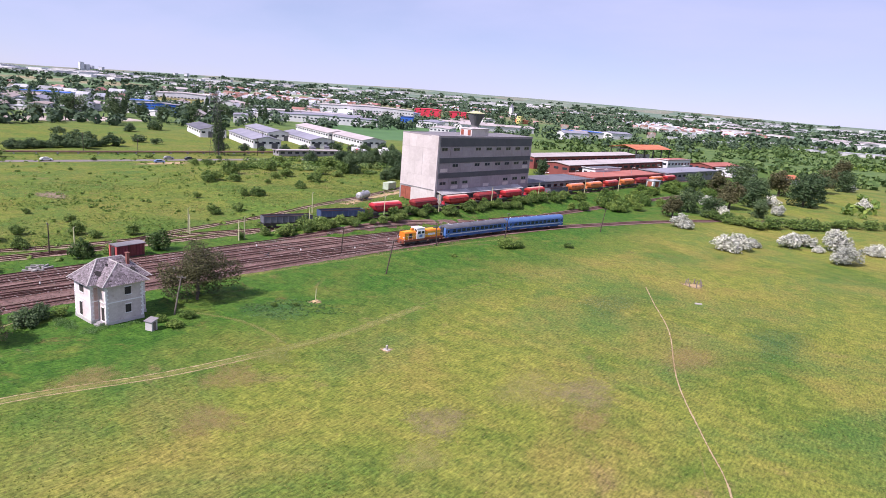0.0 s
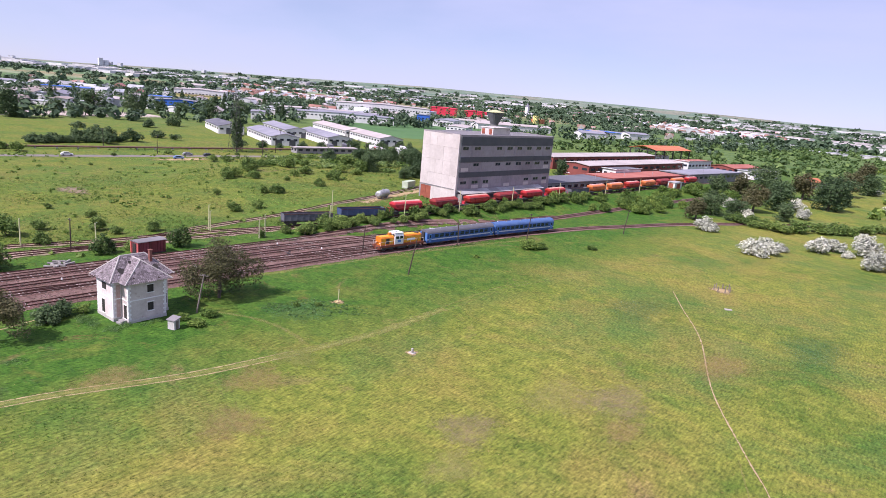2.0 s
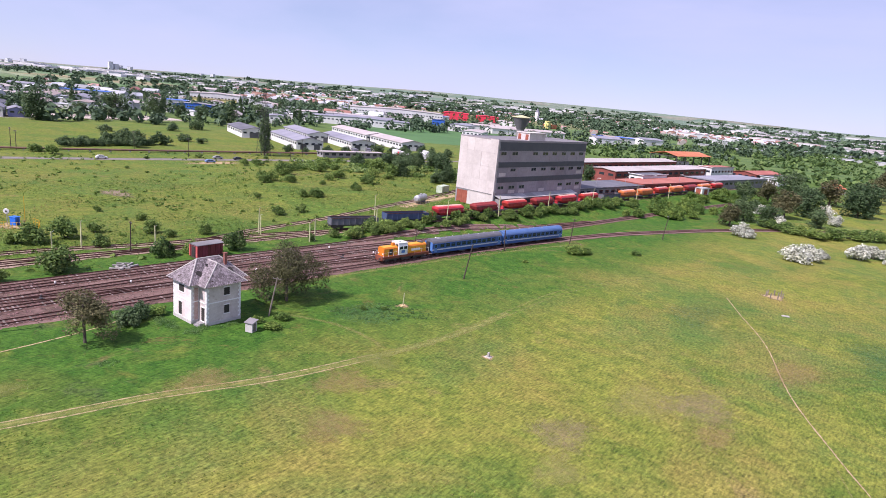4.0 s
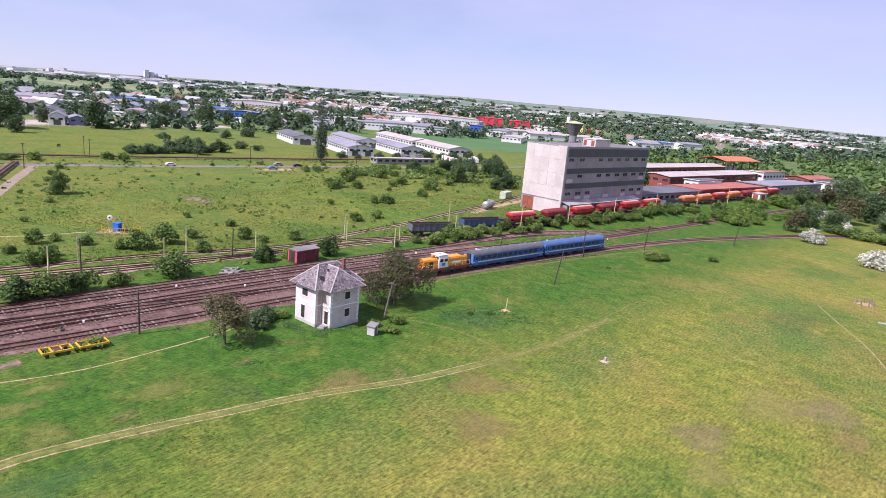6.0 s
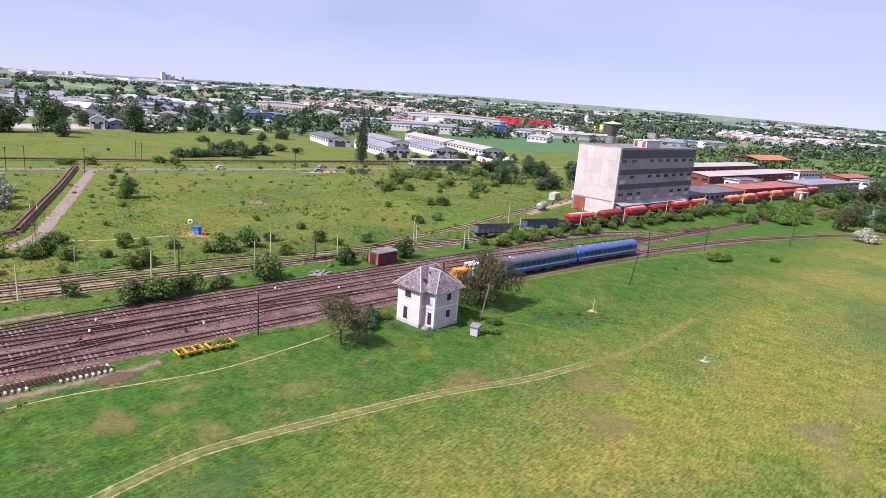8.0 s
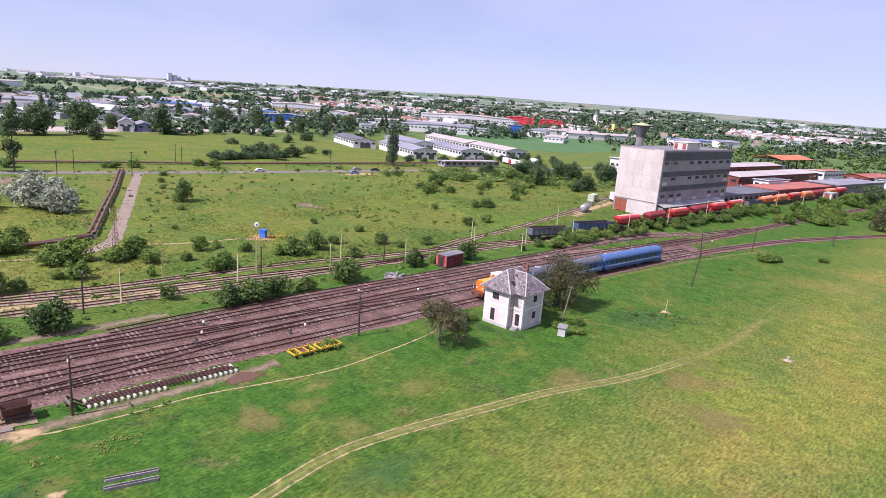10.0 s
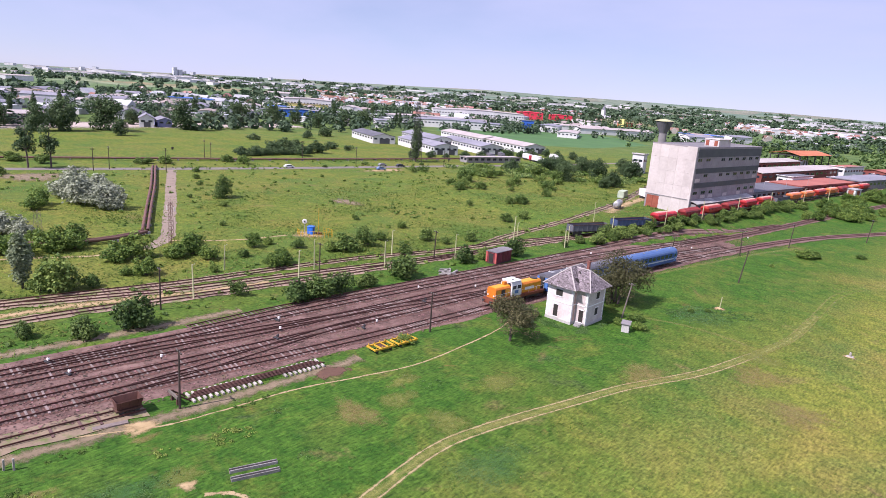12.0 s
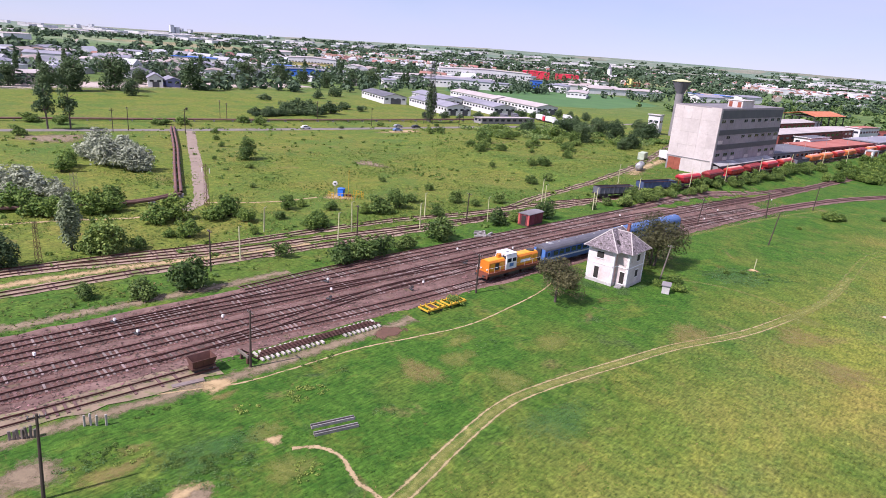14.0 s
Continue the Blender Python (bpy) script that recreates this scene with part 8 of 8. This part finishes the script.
def build_estate():
    d = 70
    for x, y, long, wide in ((-310, 218, 58, 16), (-306, 256, 58, 16), (-303, 297, 66, 17), (-351, 258, 58, 16), (-354, 312, 72, 17)):
        hall("storage_shed", "long white storage shed with shallow grey roof", x, y, d, wide, long, 5.0, 6.8, "wall_white", "roof_lilac" if y < 275 else "roof_pale", 14, 2, "storage sheds")
    hall("storage_shed", "white storage shed with dark roof", -372, 222, d, 16, 46, 4.8, 6.6, "wall_white", "roof_dark", 8, 1, "storage sheds")
    hall("low_store", "long low open store with pale flat roof beside the road", -281, 210, -12, 7, 38, 2.8, 2.8, "concrete_dark", "roof_pale", 9)
    hall("big_hall", "large grey-white distribution hall with low roof", -690, 590, 48, 130, 60, 13, 15, "wall_white", "roof_pale", 10)
    hall("long_hall", "long low grey-roofed hall", -545, 400, 48, 110, 34, 7, 8.5, "wall_white", "roof_lilac", 12)
    hall("long_hall", "long low grey-roofed hall", -600, 430, 48, 90, 40, 7, 8.5, "wall_white", "roof_pale", 12)
    hall("yellow_hall", "hall with yellow and white walls and pale roof", -770, 400, 55, 60, 46, 14, 15.5, "wall_white", "roof_pale", 8)
    hall("yellow_hall", "yellow-fronted annex of the pale hall", -752, 392, 55, 52, 8, 9, 9, "paint_yellow", "roof_pale", 0)
    hall("blue_hall", "low hall with a bright blue front", -628, 306, 52, 46, 20, 7, 8.5, "paint_blue", "roof_lilac", 6)
    hall("red_hall", "long bright red hall beyond the field", -745, 850, 38, 46, 60, 12, 13, "paint_red", "paint_red", 0)
    hall("red_hall", "bright red hall annex beyond the field", -720, 915, 38, 40, 46, 10, 11, "paint_red", "paint_red", 0)
    hall("blue_tower_house", "white building with a tall blue corner block", -500, 548, 38, 14, 18, 11, 11, "paint_blue", "roof_dark", 3)
    hall("white_hall", "long white low hall at the field's edge", -530, 470, 30, 30, 90, 6, 7, "wall_white", "roof_pale", 14)
    hall("white_hall", "white low hall at the field's edge", -486, 560, 30, 24, 60, 7, 8, "wall_white", "roof_lilac", 10)
    hall("white_hall", "white low hall at the field's edge", -420, 505, 30, 20, 56, 5, 6, "wall_white", "roof_pale", 10)
    rows = [(-498, 30, 15, 30, 14), (-515, 58, 60, 26, 12), (-640, 75, 70, 60, 14), (-625, 128, 50, 34, 16), (-676, 160, 60, 26, 14), (-478, 112, 70, 20, 9), (-655, 195, 65, 60, 14), (-540, 120, 65, 40, 16), (-700, 262, 60, 30, 14), (-584, 230, 60, 34, 14), (-560, 190, 60, 30, 12), (-605, 270, 60, 36, 14), (-520, 300, 55, 26, 12), (-500, 330, 55, 30, 12)]
    roofs = ("roof_pale", "roof_lilac", "roof_dull", "roof_dark")
    for k, (x, y, turn, long, wide) in enumerate(rows):
        hall("workshop", "low pale workshop building among trees", x, y, turn, wide, long, R.uniform(4.5, 7), R.uniform(7.2, 8.5), "wall_white" if k % 4 else "house_wall", roofs[k % 4], 6, 1, "workshops of the estate")
    hall("blue_house", "small lilac-blue house at the field's edge", -478, 124, 75, 9, 22, 4.5, 6.0, "paint_lilac", "roof_lilac", 4)
    hall("white_silo_house", "slim white tower house beside the warehouse", -205, 262, 10, 6, 6, 10, 10, "wall_white", "roof_pale", 2)
    # far field, a smooth dark green crop
    s = Shape()
    s.add([(-372, 338, 0.03), (-325, 420, 0.03), (-335, 540, 0.03), (-412, 610, 0.03), (-520, 620, 0.03), (-575, 500, 0.03), (-480, 388, 0.03)], [(0, 1, 2, 3, 4, 5, 6)])
    setting("crop_field", s, MAT["crop"], "smooth dark green crop field")
    for x, y, paint in ((-276, 266, "paint_red"), (-266, 262, "wall_white"), (-262, 273, "wall_white"), (-282, 238, "roof_dark"), (-284, 250, "roof_dark"), (-270, 285, "wall_white"), (-152, 177.9, "paint_yellow")):
        t = thing("lorry", "parked lorry with box body beside the sheds", "lorry", pose(x, y, 0, 0, 0, R.uniform(50, 80)), "lorries")
        part("box_body", Shape().box(-1.25, -2.5, 1.0, 1.25, 5, 3.7, 0.06), MAT["wall_white"] if paint != "roof_dark" else MAT["roof_dark"], t)
        part("cab", Shape().box(-1.2, -4.8, 0.6, 1.2, -2.7, 3.0, 0.12), MAT[paint], t)
        for yy in (-4, 2.5, 3.8):
            part("axle", Shape().rod((-1.2, yy, 0.5), (1.2, yy, 0.5), 0.5, n=12), MAT["steel_dark"], t)


MAT["paint_lilac"] = material("paint_lilac", (0.20, 0.21, 0.42), (0.3, 0.31, 0.55), 0.2, 2)
MAT["crop"] = material("crop", (0.045, 0.12, 0.03), (0.075, 0.17, 0.045), 0.03, 1.5, bump=0.3)
build_estate()


def build_workshops():
    """Pale workshops and stores between the field and the plain."""
    rnd = random.Random(12)
    made = [hall("workshop", "long pale workshop with light roof among trees", -540, 20, 60, 14, 46, 5, 6.4, "wall_white", "roof_pale", 0, 0, "workshops of the estate"),
            hall("workshop", "pale workshop with grey roof among trees", -600, 40, 60, 18, 32, 6, 7.5, "wall_white", "roof_lilac", 0, 0, "workshops of the estate"),
            hall("workshop", "brownish workshop with dull brown roof among trees", -570, 160, 60, 13, 38, 5, 6.6, "house_wall", "roof_dull", 0, 0, "workshops of the estate"),
            hall("workshop", "white workshop with a blue front among trees", -690, 330, 60, 22, 30, 7, 7, "wall_white", "paint_blue", 0, 0, "workshops of the estate")]
    for k in range(58):
        if k < 38:
            x, y = rnd.uniform(-1000, -500), rnd.uniform(-120, 520)
        else:
            x, y = rnd.uniform(-760, -330), rnd.uniform(580, 900)
        ob = copy_thing(made[k % 3 if k % 14 else 3], pose(x, y, 0, 0, 0, rnd.choice((55, 60, 150)) + rnd.uniform(-8, 8)))
        z = rnd.uniform(0.8, 1.5)
        ob.scale = (z, z * rnd.uniform(0.8, 1.5), rnd.uniform(0.9, 1.4))


build_workshops()


def build_town():
    """Suburb houses, sheds and tower blocks towards the horizon."""
    rnd = random.Random(33)

    def house_proto():
        t = thing("suburb_house", "far suburb house with tiled roof among trees", "house", group="suburb houses")
        part("wall", Shape().box(-5, -4, 0, 5, 4, 4.6), MAT["house_wall"], t)
        for sgn in (-1, 1):
            part("roof_slope", Shape().add([(-5.5, sgn * 4.6, 4.3), (5.5, sgn * 4.6, 4.3), (5.5, 0, 8), (-5.5, 0, 8), (-5.5, sgn * 4.6, 4.1), (5.5, sgn * 4.6, 4.1), (5.5, 0, 7.8), (-5.5, 0, 7.8)], [(0, 1, 2, 3), (7, 6, 5, 4), (0, 4, 5, 1), (1, 5, 6, 2), (2, 6, 7, 3), (3, 7, 4, 0)]), MAT["house_roof"], t)
        part("gable", Shape().extrude([(-4, 4.5), (4, 4.5), (0, 7.7)], -4.9, 4.9), MAT["house_wall"], t)
        t.children[-1].matrix_local = pose(0, 0, 0, 0, 0, 90)
        return t
    proto = house_proto()
    proto.matrix_world = pose(-900, 820, 0, 0, 0, 40)
    spots = []
    while len(spots) < 90:
        x, y = rnd.uniform(-1500, -250), rnd.uniform(750, 1900)
        if noise.noise((x * 0.003, y * 0.003, 8)) > -0.05:
            spots.append((x, y))
    spots += [(rnd.uniform(-1400, -750), rnd.uniform(-200, 600)) for _ in range(16)]
    for x, y in spots:
        k = rnd.uniform(0.75, 1.15)
        ob = copy_thing(proto, pose(x, y, 0, 0, 0, rnd.choice((30, 40, 120, 130)) + rnd.uniform(-6, 6)))
        ob.scale = (k, k, k)
    shed = hall("far_shed", "far pale industrial shed on the plain", -1000, 500, 40, 40, 90, 8, 9, "wall_white", "roof_pale", 0, 0, "far sheds")
    for k in range(28, 125):
        if k >= 75:
            d, a = rnd.uniform(2200, 3700), math.radians(rnd.choice((rnd.uniform(-8, 14), rnd.uniform(60, 78), rnd.uniform(-12, 80))))
            x, y = -d * math.sin(a), d * math.cos(a)
        elif k < 42:
            x, y = rnd.uniform(-2700, -1100), rnd.uniform(-300, 2300)
        else:
            x, y = rnd.uniform(-700, 900), rnd.uniform(1300, 3000)
        z = rnd.uniform(0.6, 1.6)
        ob = copy_thing(shed, pose(x, y, ground_z(x, y) - 1, 0, 0, rnd.uniform(20, 70)))
        ob.scale = (z, z * rnd.uniform(0.6, 1.6), rnd.uniform(0.7, 1.4))
    block = thing("tower_block", "far pale tower block on the horizon", "tower block", pose(-4000, 1640, ground_z(-4000, 1640) - 2), "tower blocks")
    part("wall", Shape().box(-11, -11, 0, 11, 11, 46), MAT["block_wall"], block)
    part("roof", Shape().box(-11.5, -11.5, 46, 11.5, 11.5, 47), MAT["concrete_dark"], block)
    for k in range(12):
        part("window_band", Shape().box(-11.1, -11.1, 2.6 + k * 3.6, 11.1, 11.1, 3.6 + k * 3.6), MAT["concrete_dark"], block)
    for x, y in ((-4000, 1672), (-4010, 1700), (-3950, 1730), (-3980, 2200), (-3900, 2230), (-3900, 1100), (-3850, 1150)):
        ob = copy_thing(block, pose(x, y, ground_z(x, y) - 2, 0, 0, rnd.uniform(0, 40)))
        ob.scale = (1, 1, rnd.uniform(0.3, 0.75))
    t = thing("church", "far white church tower above the suburb roofs", "church", pose(-900, 1400, 0))
    part("tower", Shape().box(-4, -4, 0, 4, 4, 22), MAT["wall_white"], t)
    part("spire", Shape().lathe([(5, 22), (2.5, 27), (0.1, 33)], 8), MAT["roof_lilac"], t)
    t = thing("grain_elevator", "yellow tower with orange shed beyond the water tower", "elevator", pose(-610, 980, 0))
    part("tower", Shape().box(-4, -4, 0, 4, 4, 13), MAT["paint_yellow"], t)
    part("shed", Shape().box(-14, 6, 0, 6, 26, 7), MAT["roof_orange"], t)


def far_town():
    """Roofs and walls scattered over the plain, too far and many to count."""
    rnd = random.Random(51)
    walls, reds, greys = Shape(), Shape(), Shape()

    def block(x, y, w, l, h, gable):
        m = Matrix.Translation((x, y, ground_z(x, y) - 0.3)) @ Matrix.Rotation(rnd.choice((0.6, 0.7, 2.2, 2.3)) + rnd.uniform(-0.15, 0.15), 4, "Z")
        walls.box(-w / 2, -l / 2, 0, w / 2, l / 2, h, 0, m)
        if gable:
            r, e = h + w * rnd.uniform(0.25, 0.42), 0.4
            pts = [(-w / 2 - e, -l / 2 - e, h), (w / 2 + e, -l / 2 - e, h), (w / 2 + e, l / 2 + e, h), (-w / 2 - e, l / 2 + e, h), (0, -l / 2 - e, r), (0, l / 2 + e, r)]
            (reds if rnd.random() < (0.45 if gable == 2 else 0.15) else greys).add([m @ Vector(p) for p in pts], [(0, 1, 4), (1, 2, 5, 4), (2, 3, 5), (3, 0, 4, 5), (3, 2, 1, 0)])
        else:
            greys.box(-w / 2 - 0.3, -l / 2 - 0.3, h, w / 2 + 0.3, l / 2 + 0.3, h + 0.4, 0, m)

    # suburb of small houses beyond the halls
    made = 0
    while made < 1500:
        d, a = rnd.uniform(1250, 2800), radians(rnd.uniform(12, 60))
        x, y = -d * math.sin(a), d * math.cos(a)
        if noise.noise((x * 0.0022, y * 0.0022, 5)) + 0.12 > rnd.random() * 0.5:
            block(x, y, rnd.uniform(7, 11), rnd.uniform(9, 16), rnd.uniform(3.2, 6.5), 2)
            made += 1
    # low sheds and stores of the estate
    for k in range(130):
        x, y = rnd.uniform(-980, -550), rnd.uniform(-160, 620)
        block(x, y, rnd.uniform(8, 16), rnd.uniform(12, 34), rnd.uniform(3.2, 6.0), rnd.random() < 0.3)
    # pale halls strung along the far edge of the town
    for k in range(260):
        d, a = rnd.uniform(2700, 4200), radians(rnd.choice((rnd.uniform(-14, 16), rnd.uniform(30, 92), rnd.uniform(-14, 92))))
        block(-d * math.sin(a), d * math.cos(a), rnd.uniform(20, 60), rnd.uniform(40, 130), rnd.uniform(6, 13), False)
    # stores beyond the scrub
    for k in range(26):
        d, a = rnd.uniform(1000, 1700), radians(rnd.uniform(-4, 20))
        block(-d * math.sin(a), d * math.cos(a), rnd.uniform(9, 18), rnd.uniform(14, 44), rnd.uniform(3.5, 6.5), False)
    for name, label, shape, mat in (("far_walls", "pale walls of far houses and halls on the plain", walls, "far_wall"), ("far_roofs", "brick-red tiled roofs of far houses", reds, "far_red"), ("far_roofs", "grey and pale sheet roofs of far halls", greys, "far_grey")):
        tagged(part(name, shape, MAT[mat]), label, "buildings", "", "stuff")


MAT["far_wall"] = material("far_wall", (0.44, 0.42, 0.43), (0.72, 0.70, 0.70), 0.05, 0.6, bump=0, rnd=0.22, island=True)
MAT["far_red"] = material("far_red", (0.20, 0.095, 0.075), (0.32, 0.165, 0.13), 0.05, 0.6, bump=0, rnd=0.4, island=True)
MAT["far_grey"] = material("far_grey", (0.30, 0.30, 0.33), (0.58, 0.58, 0.62), 0.02, 0.6, bump=0, rnd=0.4, island=True)
build_town()
far_town()

motions()
